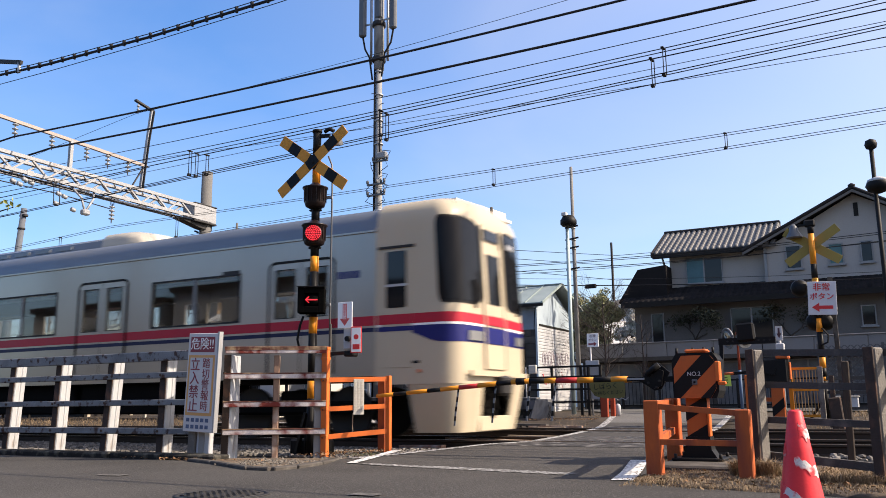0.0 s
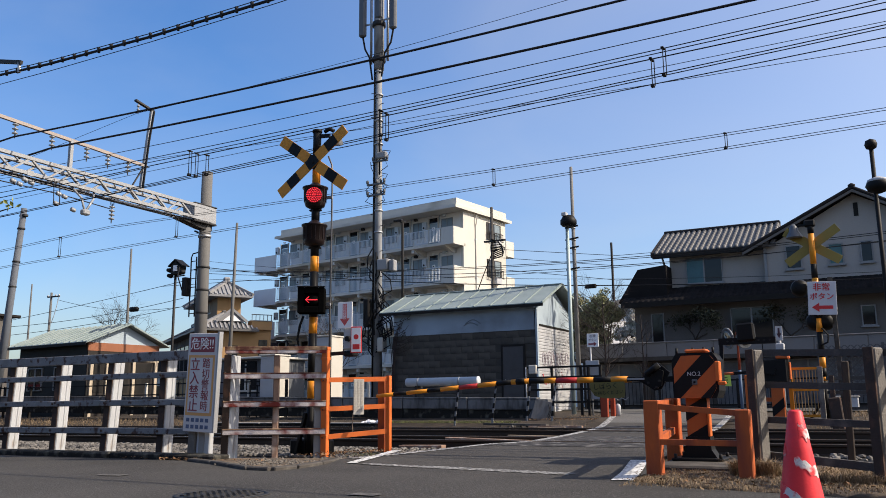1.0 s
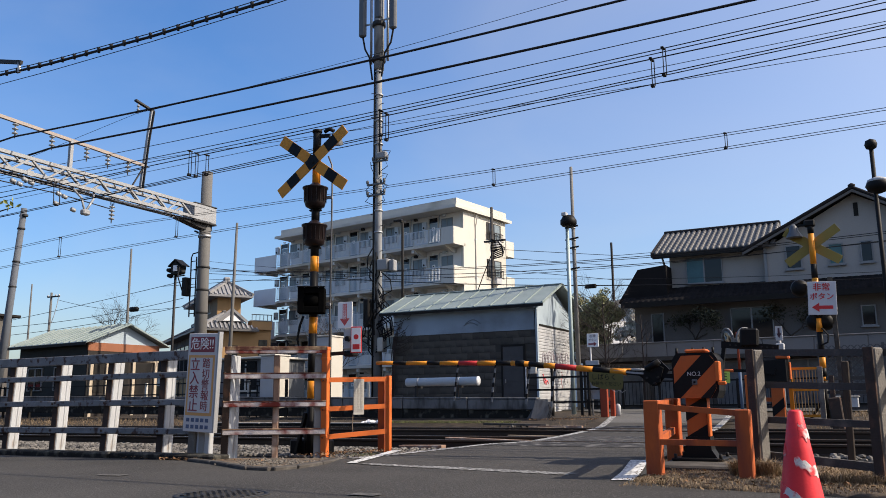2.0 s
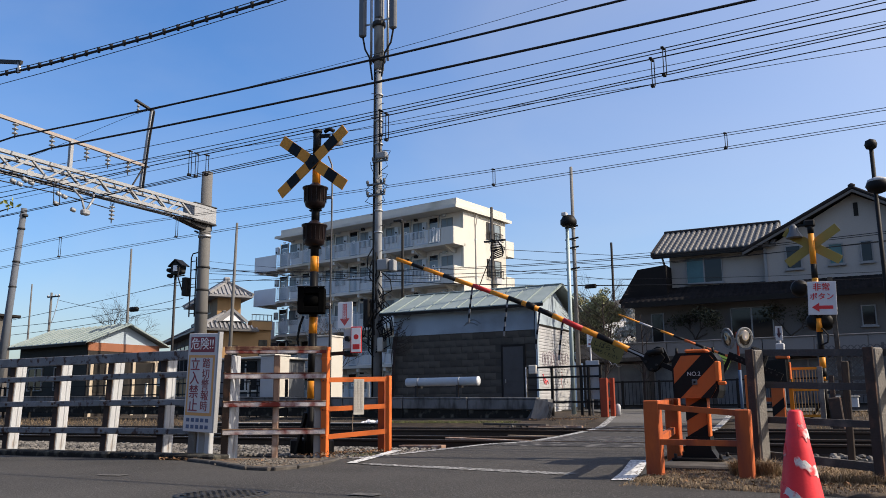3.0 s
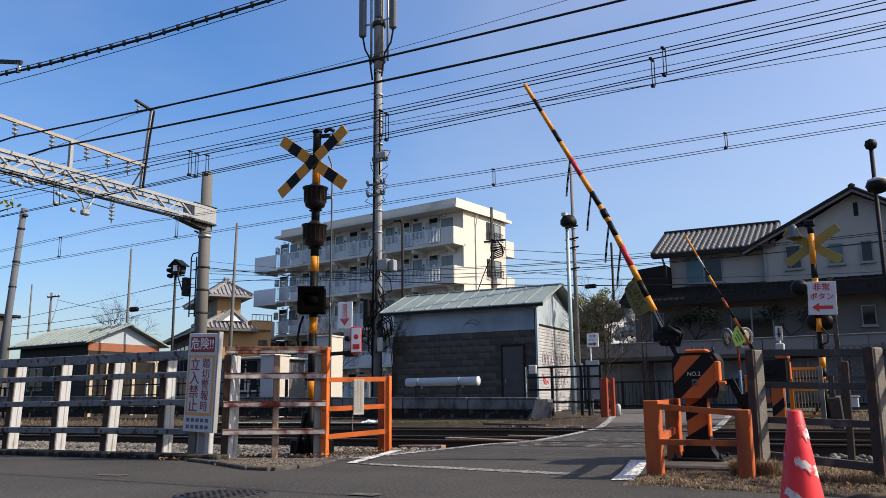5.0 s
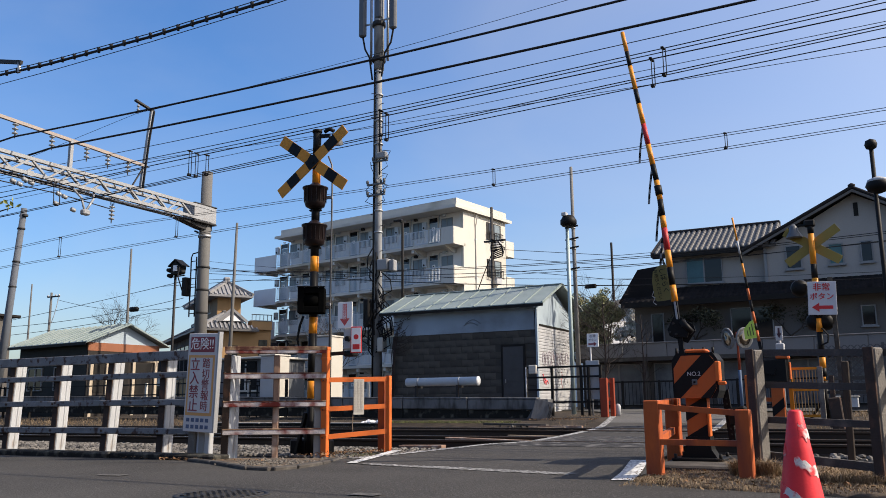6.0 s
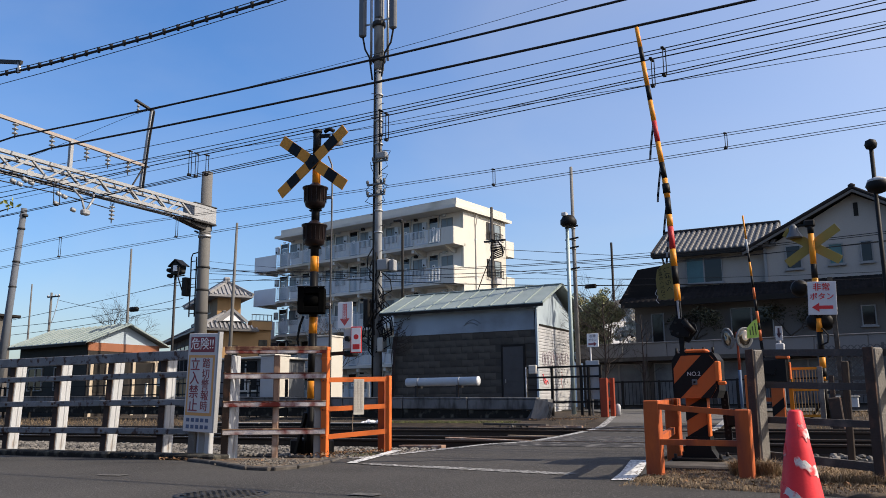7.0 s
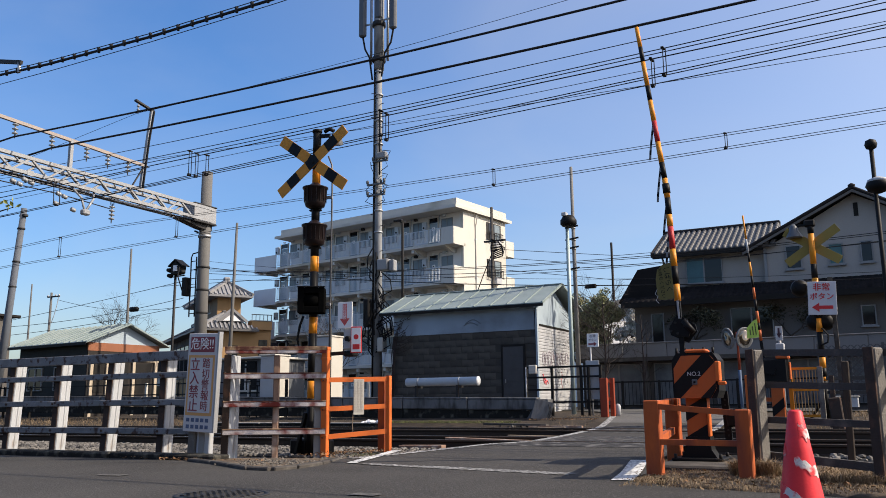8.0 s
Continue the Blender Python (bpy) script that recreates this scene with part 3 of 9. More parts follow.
def track(y, top, label):
    t = thing("track", 0, y, 0, label, "railway track", group="railway tracks", kind="structure")
    for s in (-0.72, 0.72):
        part("rail", Shape().prism([(s + a, top - 0.153 + b) for a, b in RAIL_PROFILE], -150, 90, "x"), RAIL_STEEL, t)
        part("rail_head", Shape().box(-150, 90, s - 0.022, s + 0.022, top, top + 0.002), RAIL_HEAD, t, "polished rail surface")
    me = Shape().box(-0.115, 0.115, -1.15, 1.15, top - 0.26, top - 0.155, 0.015).mesh("sleeper", SLEEPER)
    for i in range(64):
        x = -31 + i * 0.64
        if not -5.0 < x < -2.3:
            part("sleeper", me, None, t, at=pose(x, 0, 0))
    return t


track(12.72, 0.150, "near railway track with rusty rails on dark sleepers")
track(16.50, 0.185, "far railway track with rusty rails on dark sleepers")


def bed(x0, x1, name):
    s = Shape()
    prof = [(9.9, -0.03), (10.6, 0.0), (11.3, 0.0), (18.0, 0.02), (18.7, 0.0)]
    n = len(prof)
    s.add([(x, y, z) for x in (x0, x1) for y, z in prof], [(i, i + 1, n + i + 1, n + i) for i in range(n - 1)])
    solo(name, s, BALLAST_BED, "crushed-stone track bed, near-black with the shade between stones", "track bed", kind="structure")


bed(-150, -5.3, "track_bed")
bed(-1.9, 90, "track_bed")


G = 0.5257, 0.8507
ICO = [(-G[0], G[1], 0), (G[0], G[1], 0), (-G[0], -G[1], 0), (G[0], -G[1], 0), (0, -G[0], G[1]), (0, G[0], G[1]), (0, -G[0], -G[1]), (0, G[0], -G[1]), (G[1], 0, -G[0]), (G[1], 0, G[0]), (-G[1], 0, -G[0]), (-G[1], 0, G[0])]
ICO_FACES = [(0, 11, 5), (0, 5, 1), (0, 1, 7), (0, 7, 10), (0, 10, 11), (1, 5, 9), (5, 11, 4), (11, 10, 2), (10, 7, 6), (7, 1, 8),
             (3, 9, 4), (3, 4, 2), (3, 2, 6), (3, 6, 8), (3, 8, 9), (4, 9, 5), (2, 4, 11), (6, 2, 10), (8, 6, 7), (9, 8, 1)]


def stones(x0, x1, y0, y1, count, size, seed):
    r = random.Random(seed)
    s = Shape()
    for _ in range(count):
        x, y = r.uniform(x0, x1), r.uniform(y0, y1)
        k = size * r.uniform(0.6, 1.4)
        c = Vector((x, y, (0.0 if y > 10.3 else -0.02) + k * 0.35))
        sx, sy, sz = k * r.uniform(0.7, 1.15), k * r.uniform(0.7, 1.15), k * r.uniform(0.5, 0.85)
        vs = [c + Vector((a * sx, b * sy, d * sz)) * r.uniform(0.8, 1.1) for a, b, d in ICO]
        s.add(vs, ICO_FACES)
    return s


solo("ballast", stones(-20, -5.4, 9.7, 11.6, 11000, 0.040, 3), BALLAST, "loose grey-brown ballast stones beside the track", "ballast", kind="stuff")
solo("ballast", stones(-26, -5.6, 12.0, 18.8, 5500, 0.042, 4), BALLAST, "loose grey-brown ballast stones between the tracks", "ballast", kind="stuff")
solo("ballast", stones(-1.6, 8, 9.6, 18.5, 4500, 0.040, 5), BALLAST, "loose grey-brown ballast stones beside the track", "ballast", kind="stuff")

# loose planks lying by the crossing
for x, y, z, w, rz, lab in ((-6.0, 12.3, 0.06, 0.75, 3, "pale"), (-6.55, 11.75, 0.05, 0.8, -4, "brown"), (-6.1, 13.3, 0.09, 1.6, 3, "brown"), (-6.3, 14.6, 0.07, 1.8, -2, "brown"), (-6.0, 15.1, 0.08, 1.0, 5, "pale"), (-6.6, 18.3, 0.12, 3.0, 2, "grey"), (-8.1, 19.2, 0.20, 1.7, -3, "grey"), (-7.0, 19.0, 0.15, 1.3, 5, "brown"), (-7.1, 18.5, 0.13, 1.0, 9, "pale")):
    solo("plank", Shape().box(-w / 2, w / 2, -0.07, 0.07, -0.025, 0.025, 0.006), {"brown": RUST, "pale": PLANK, "grey": CONCRETE_DARK}[lab], lab + " board lying beside the rails", "board", at=pose(x, y, z, 0, 1.5 * math.sin(x * 9), rz))

# low cable duct along the far track
duct = thing("cable_duct", -22, 18.72, 0, "low pale concrete cable duct beside the far track", "cable duct", kind="structure")
# duct side coloured near-black for the shade below its lid
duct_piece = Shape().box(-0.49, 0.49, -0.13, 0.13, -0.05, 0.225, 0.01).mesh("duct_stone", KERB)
duct_lid = Shape().box(-0.495, 0.495, -0.17, 0.17, 0.226, 0.252, 0.006).mesh("duct_lid", CONCRETE)
for i in range(6):
    part("duct_stone", duct_piece, None, duct, at=pose(10.0 - i, 0.012 * math.sin(i * 2.7), 0))
    part("duct_lid", duct_lid, None, duct, at=pose(10.0 - i, 0.03 * math.sin(i * 2.7), 0.006 * math.sin(i * 4.1)))

# trough wall on the far bank
trough = thing("trough_wall", -7.6, 20.35, 0.3, "long weathered concrete trough wall along the far bank", "retaining wall", kind="structure")
trough.matrix_world = pose(-7.6, 20.35, 0.27, 0, 0.8, 0)
piece = Shape().box(-0.99, 0.99, -0.09, 0.09, 0.26, 0.53, 0.02).mesh("wall_panel", TROUGH)
# dark recessed panels stand in for the shaded gap under the wall
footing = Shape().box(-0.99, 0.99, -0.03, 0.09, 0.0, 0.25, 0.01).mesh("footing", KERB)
for i in range(24):
    part("wall_panel", piece, None, trough, at=pose(-1.33 - 2 * i, 0, 0))
for i in range(24):
    part("footing", footing, None, trough, at=pose(-1.33 - 2 * i, 0, 0))
cap = Shape().box(-0.99, 0.99, -0.105, 0.16, 0.53, 0.575, 0.012).mesh("coping", TROUGH)
for i in range(24):
    part("coping", cap, None, trough, at=pose(-1.33 - 2 * i, 0, 0))
part("end_block", Shape().prism([(-0.62, 0.0), (-0.10, 0.0), (-0.02, 0.53), (-0.30, 0.53)], -0.16, 0.2, "y"), TROUGH, trough, "sloping concrete end block")
part("cover_plate", Shape().box(-0.24, 0.24, -0.03, 0.0, 0.0, 0.52, 0.006), TROUGH, trough, "leaning concrete slab", at=pose(-0.18, -0.34, 0.0, -14, 14, 10))
for k in range(3):
    part("loose_cable", Shape().tube([(0.02 + 0.05 * k, -0.22, 0.40 - 0.05 * k), (0.10 + 0.03 * k, -0.34, 0.26), (0.06 + 0.04 * k, -0.40, 0.12), (0.14 + 0.07 * k, -0.42, 0.0)], 0.010, 5), BLACK_DULL, trough)


# ---- overhead gantry, poles and wires ----
gantry = thing("catenary_gantry", -18.25, 19.0, 0, "grey lattice steel gantry on a round concrete pole", "gantry")
part("pole", Shape().tube([(0, 0, -0.1), (0, 0, 7.92)], 0.20, 20, r_end=0.165), CONCRETE_PALE, gantry, "round concrete pole")
part("pole", Shape().tube([(0, -10.6, -0.1), (0, -10.6, 7.92)], 0.20, 20, r_end=0.165), CONCRETE_PALE, gantry, "round concrete pole")
ZL, ZU = 6.33, 6.71
for sx in (-0.22, 0.22):
    for z, nm in ((ZL, "lower_chord"), (ZU, "upper_chord")):
        part(nm, Shape().bar((sx, 0, z), (sx, -10.6, z), 0.075, 0.085).bar((sx * 0.82, 0, z - 0.035), (sx * 0.82, -10.6, z - 0.035), 0.05, 0.012), GANTRY, gantry)
for i in range(20):
    y0, y1 = -0.80 - i * 0.495, -0.80 - (i + 1) * 0.495
    for sx in (-0.22, 0.22):
        a, b = (ZL, ZU) if i % 2 == (0 if sx > 0 else 1) else (ZU, ZL)
        part("web_brace", Shape().bar((sx, y0, a), (sx, y1, b), 0.045, 0.05, (1, 0, 0)), GANTRY, gantry)
    if i % 2:
        part("cross_tie", Shape().bar((-0.22, y0, ZU), (0.22, y1, ZU), 0.03, 0.03), GANTRY, gantry)
        part("cross_tie", Shape().bar((0.22, y0, ZL), (-0.22, y1, ZL), 0.03, 0.03), GANTRY, gantry)
        part("gusset", Shape().box(0.222, 0.262, y0 - 0.09, y0 + 0.09, ZL - 0.07, ZL + 0.07, 0.01), GANTRY, gantry)
part("lower_cable", Shape().tube([(0.15, -0.7, ZL - 0.09), (0.15, -3.0, ZL - 0.13), (0.15, -6.0, ZL - 0.09), (0.15, -10.5, ZL - 0.14)], 0.02, 8), BLACK_DULL, gantry, "dark cable lashed under the lower chord")
part("end_plate", Shape().box(-0.245, 0.245, -0.72, 0.22, ZL - 0.07, ZU + 0.05, 0.015), GANTRY, gantry, "sheet-steel clamp box round the pole")
part("clamp_edge", Shape().box(-0.26, 0.26, -0.73, 0.235, ZU + 0.05, ZU + 0.09, 0.01).box(-0.26, 0.26, -0.73, 0.235, ZL - 0.12, ZL - 0.07, 0.01), STEEL_DARK, gantry, "dark flange of the clamp box")
part("bracket", Shape().prism([(0.15, ZL - 0.12), (-1.25, ZL - 0.10), (-0.3, ZL - 0.26), (0.15, ZL - 0.28)], -0.14, 0.14, "x"), STEEL_DARK, gantry)
part("pole_band", Shape().lathe([(0.185, ZL - 0.5), (0.20, ZL - 0.5), (0.20, ZL - 0.42), (0.185, ZL - 0.42)], (0, 0, 0), n=20), STEEL, gantry)
part("upper_beam", Shape().bar((0, -2.45, 7.50), (0, -10.6, 7.70), 0.08, 0.08), BEAM_PINK, gantry, "brownish upper crossbeam")
part("mast", Shape().bar((0, -2.62, ZU), (0, -2.36, 9.22), 0.07, 0.09, (1, 0, 0)), GANTRY, gantry)
part("mast", Shape().bar((0, -4.97, ZU), (0, -4.97, 7.58), 0.09, 0.09, (1, 0, 0)), GANTRY, gantry)
part("mast_stay", Shape().bar((0, -2.52, 7.5), (0, -2.98, ZU), 0.035, 0.035, (1, 0, 0)), STEEL_DARK, gantry)
part("mast_cable", Shape().tube([(0.07, -2.33, 9.18), (0.07, -2.46, 8.2), (0.07, -2.60, ZU)], 0.028, 6), BLACK, gantry, "black cable down the mast")
part("mast_arm", Shape().bar((0, -2.3, 9.20), (0, -2.98, 9.33), 0.10, 0.05), STEEL_DARK, gantry)
part("diagonal_wire", Shape().tube([(0.3, -2.6, 7.4), (-1.5, -3.6, ZU + 0.2)], 0.012, 5), STEEL_DARK, gantry)


def insulator(x, y, z, n, r, parent, name="insulator"):
    s = Shape()
    prof = [(0.012, 0.06)]
    for i in range(n):
        b = -i * 0.11
        prof += [(0.02, b), (r, b - 0.03), (r, b - 0.045), (0.02, b - 0.06)]
    prof += [(0.012, -n * 0.11 - 0.05)]
    s.lathe(prof[::-1], (0, 0, 0), n=10)
    return part(name, s, PORCELAIN, parent, "white porcelain disc insulator", at=pose(x, y, z))


for y, z in ((-3.10, 7.46), (-3.79, 7.48), (-4.48, 7.50), (-5.54, 7.53), (-6.57, 7.55), (-7.7, 7.58)):
    insulator(0, y, z, 3, 0.075, gantry)
insulator(0, -3.55, ZL - 0.22, 4, 0.08, gantry)
part("insulator_link", Shape().tube([(0, -3.5, ZL - 0.02), (0, -3.5, ZL - 0.2)], 0.012, 5).tube([(0, -3.6, ZL - 0.02), (0, -3.6, ZL - 0.2)], 0.012, 5), STEEL_DARK, gantry)
insulator(0, -2.86, 9.22, 2, 0.05, gantry)
# pull-off: two pale arms in a V, with insulators on the registration wires
part("strut", Shape().tube([(0.1, -4.98, ZL), (0.45, -4.9, ZL - 0.35), (0.55, -4.85, ZL - 0.72)], 0.03, 8), PORCELAIN, gantry, "pale curved pull-off arm")
part("strut", Shape().tube([(0.1, -4.25, ZL), (0.4, -4.5, ZL - 0.3), (0.55, -4.83, ZL - 0.70)], 0.03, 8), PORCELAIN, gantry, "pale curved pull-off arm")
part("strut_joint", Shape().box(0.47, 0.63, -4.95, -4.73, ZL - 0.80, ZL - 0.66, 0.03), PORCELAIN, gantry)
for y, z, n in ((-5.05, ZL - 0.68, 1), (-5.55, ZL - 0.62, 1), (-5.5, ZL - 0.36, 2), (-6.45, ZL - 0.22, 2), (-6.75, ZL - 0.32, 2)):
    s = Shape()
    for k in range(n):
        s.lathe([(0.02, -0.07), (0.05, -0.06), (0.058, -0.02), (0.03, 0.0), (0.058, 0.02), (0.05, 0.06), (0.02, 0.07)], (0, 0.18 * k, 0.0), axis="y", n=10)
    part("insulator", s, PORCELAIN, gantry, "grey porcelain insulator", at=pose(0.35, y, z, -12, 0, 0))
part("registration_wire", Shape().tube([(0.35, -3.9, ZL - 0.42), (0.35, -5.5, ZL - 0.36), (0.35, -7.5, ZL - 0.40)], 0.014, 6), WIRE, gantry)
part("drop_rod", Shape().tube([(0.3, -5.45, ZL), (0.35, -5.45, ZL - 0.62)], 0.012, 6), WIRE, gantry)
part("drop_rod", Shape().tube([(0.3, -5.62, ZL), (0.35, -5.62, ZL - 0.62)], 0.012, 6), WIRE, gantry)
# ladder and switch box on the pole
for x in (-0.46, -0.24):
    part("ladder_stile", Shape().bar((x, -0.05, 3.4), (x, -0.05, 5.25), 0.03, 0.03, (1, 0, 0)), STEEL_DARK, gantry)
part("ladder_top", Shape().tube([(-0.46, -0.05, 5.24), (-0.4, -0.05, 5.36), (-0.18, -0.05, 5.38)], 0.02, 6), STEEL_DARK, gantry)
for i in range(7):
    part("rung", Shape().tube([(-0.46, -0.05, 3.5 + 0.27 * i), (-0.24, -0.05, 3.5 + 0.27 * i)], 0.014, 6), STEEL_DARK, gantry)
part("switch_box", Shape().box(-0.68, -0.50, -0.2, 0.05, 4.05, 4.62, 0.02), BLACK_DULL, gantry, "dark switch box")
part("box_cable", Shape().tube([(-0.62, -0.1, 4.08), (-0.75, -0.1, 4.25), (-0.95, -0.1, 4.7), (-1.0, 0.0, 5.0)], 0.02, 6), BLACK_DULL, gantry)
part("pole_hook", Shape().bar((-0.18, -0.1, 6.0), (-0.32, -0.1, 6.06), 0.05, 0.05), STEEL_DARK, gantry)
for z in (4.9, 4.2, 3.5):
    part("band", Shape().lathe([(0.195, -0.03), (0.197, 0.03), (0.187, 0.031)], (0, 0, z), n=20), STEEL_DARK, gantry)


def wire(name, y, x0, z0, x1, z1, sag, r, label, lo=-60, hi=30, mat_=None, dy=0.0):
    """A wire along the tracks through two known points, with a sag between them."""
    s = Shape()
    pts = []
    for i in range(37):
        x = lo + (hi - lo) * i / 36
        t = (x - x0) / (x1 - x0)
        z = z0 + (z1 - z0) * t - 4 * sag * t * (1 - t)
        pts.append((x, y + dy * (x + 10), z))
    s.tube(pts, r, 6)
    return solo(name, s, mat_ or WIRE, label, "wire", group="overhead wires")


# near track
wire("messenger_wire", 12.60, -14.06, 6.046, 0.30, 6.271, 0.049, 0.008, "dark stranded messenger wire over the near track")
wire("messenger_wire", 12.66, -14.12, 5.975, 0.49, 6.237, 0.031, 0.008, "dark stranded messenger wire over the near track")
wire("messenger_wire", 12.85, -14.32, 5.970, 0.49, 6.218, 0.003, 0.010, "dark stranded messenger wire over the near track")
wire("feeder_wire", 12.40, -13.81, 5.667, 0.46, 5.847, 0.0, 0.005, "thin feeder wire over the near track", mat_=WIRE_GREY)
wire("contact_wire", 12.65, -14.42, 5.464, 0.46, 5.900, 0.005, 0.008, "dark contact wire over the near track")
wire("contact_wire", 12.75, -14.53, 5.469, 0.46, 5.894, 0.003, 0.008, "dark contact wire over the near track")
wire("contact_wire", 12.72, -14.49, 5.437, 0.45, 5.746, 0.0, 0.008, "dark contact wire over the near track")
# far track, in pairs; the upper pair is held at the gantry
for dy, dz in ((0.0, 0.0), (0.06, -0.03)):
    wire("messenger_wire", 16.50 + dy, -19.52, 5.872 + dz, 0.46, 5.908 + dz, 0.041, 0.0065, "thin grey messenger wire over the far track", lo=-19.52, mat_=WIRE_GREY)
    wire("messenger_wire", 16.50 + dy, -24.45, 5.624 + dz, -19.52, 5.872 + dz, 0.0, 0.0065, "thin grey messenger wire over the far track", hi=-19.52, mat_=WIRE_GREY)
    wire("contact_wire", 16.50 + dy, -24.38, 5.082 + dz, 0.43, 5.655 + dz, -0.029, 0.0065, "thin grey contact wire over the far track", mat_=WIRE_GREY)
# feeders hung from the gantry
wire("feeder_cable", 12.4, -18.23, 7.198, -4.76, 7.045, 0.065, 0.021, "thick black feeder cable", lo=-18.23)
wire("feeder_cable", 12.4, -24.0, 7.0, -18.23, 7.198, 0.06, 0.021, "thick black feeder cable beyond the gantry", hi=-18.23)
wire("feeder_cable", 13.46, -18.28, 7.206, -1.27, 7.086, 0.065, 0.024, "thick black feeder cable", lo=-18.28)
wire("feeder_cable", 13.46, -24.0, 7.0, -18.28, 7.206, 0.06, 0.024, "thick black feeder cable beyond the gantry", hi=-18.28)
wire("signal_wire", 14.5, -18.18, 7.180, -0.40, 7.320, 0.057, 0.008, "thin black wire over the track")
wire("signal_wire", 15.2, -18.3, 7.20, -6.0, 6.72, 0.03, 0.006, "thin wire over the track", mat_=WIRE_GREY)
wire("earth_wire", 16.14, -18.3, 8.98, -12.4, 9.02, 0.02, 0.006, "thin wire held by the mast arm", lo=-18.3, hi=-4)
wire("earth_wire", 16.14, -22.5, 8.40, -18.3, 8.98, 0.0, 0.006, "thin wire held by the mast arm", lo=-30, hi=-18.3)
wire("earth_wire", 9.0, -13.7, 6.49, -7.5, 6.53, 0.03, 0.006, "thin black wire over the track")
lashed = wire("lashed_cable", 9.0, -13.8, 6.67, -7.54, 6.61, 0.06, 0.022, "thick black telephone cable lashed to its bearer wire")
clip_me = Shape().box(-0.02, 0.02, -0.027, 0.027, -0.03, 0.07, 0.008).mesh("clip", WIRE)
for i in range(44):
    x = -16.0 + i * 0.3
    t = (x + 13.8) / 6.26
    part("clip", clip_me, None, lashed, at=pose(x, 9.0, 6.67 - 0.06 * t - 0.24 * t * (1 - t)))
wire("bearer_wire", 9.0, -13.8, 6.73, -7.54, 6.67, 0.06, 0.007, "thin steel bearer wire")


def dropper(x, y, z0, z1, wide):
    d = thing("wire_hanger", x, y, z1, "dark spacer hanger between messenger and contact wires", "hanger", group="overhead wires")
    part("rod", Shape().tube([(0, -0.02, 0), (0.0, -0.02, z0 - z1)], 0.008, 6), WIRE, d)
    part("rod", Shape().tube([(0.035, 0.02, 0), (0.035, 0.02, z0 - z1)], 0.008, 6), WIRE, d)
    part("clamp", Shape().box(-0.025, 0.025, -wide * 0.55, wide * 0.55, z0 - z1 - 0.012, z0 - z1 + 0.012, 0.006), WIRE, d)
    part("clamp", Shape().box(-0.03, 0.03, -0.04, 0.04, -0.03, 0.02, 0.008), WIRE, d)


for x, y, z0, z1, w in ((-2.66, 12.7, 6.24, 5.795, 0.12), (-2.86, 12.75, 6.11, 5.67, 0.16), (-2.36, 16.5, 5.88, 5.59, 0.08), (-7.345, 16.5, 5.855, 5.504, 0.08),
                        (-21.65, 16.5, 5.76, 5.175, 0.08), (-16.9, 16.5, 5.83, 5.30, 0.08), (-12.67, 12.65, 6.05, 5.537, 0.12), (-12.53, 12.7, 5.99, 5.494, 0.12), (-12.33, 12.8, 5.95, 5.53, 0.12), (-7.9, 12.65, 6.107, 5.642, 0.12), (-7.84, 12.75, 6.07, 5.566, 0.12)):
    dropper(x, y, z0, z1, w)


def pole(name, x, y, z0, z1, r0, r1, material, label, category="utility pole", lean=(0, 0), group="poles"):
    p = thing(name, x, y, z0, label, category, group=group)
    part("shaft", Shape().tube([(0, 0, -0.2), (lean[0], lean[1], z1 - z0)], r0, 14, r_end=r1), material, p)
    return p


# antenna mast behind the tracks
mast = pole("antenna_mast", -15.7, 25.0, 0.4, 15.3, 0.165, 0.105, MAST_GREY, "tall pale concrete pole carrying phone antennas and cable boxes", "antenna mast")
for x, z0, z1 in ((-0.66, 14.0, 16.6), (0.68, 14.05, 16.6), (0.05, 14.6, 17.0)):
    ant = part("antenna", Shape().box(x - 0.14, x + 0.14, -0.22, -0.02, z0, z1, 0.05), BELL_GREY, mast, "grey panel antenna")
    part("antenna_bracket", Shape().bar((x, -0.05, z0 + 0.5), (0, 0, z0 + 0.5), 0.05, 0.05), STEEL, mast)
    part("antenna_cable", Shape().tube([(x, -0.1, z0), (x * 0.85, -0.1, z0 - 0.5), (x * 0.5, -0.15, z0 - 0.9), (x * 0.3, -0.15, z0 - 1.8)], 0.035, 6), BLACK, mast)
part("antenna_pipe", Shape().tube([(-0.35, 0, 12.9), (-0.35, 0, 17)], 0.05, 8), STEEL, mast)
part("antenna_pipe", Shape().tube([(0.38, 0, 12.9), (0.38, 0, 17)], 0.05, 8), STEEL, mast)
part("cable_run", Shape().tube([(-0.15, -0.10, 0), (-0.13, -0.08, 13.2)], 0.038, 8), BLACK, mast, "black cable run up the pole")
part("cable_run", Shape().tube([(0.14, -0.16, 8.5), (0.13, -0.14, 11.0)], 0.03, 8), BLACK, mast, "black cable run up the pole")
part("cable_clips", Shape().tube([(0.1, -0.14, 9.6), (0.22, -0.14, 9.9), (0.1, -0.14, 10.2)], 0.015, 5), BLACK, mast)
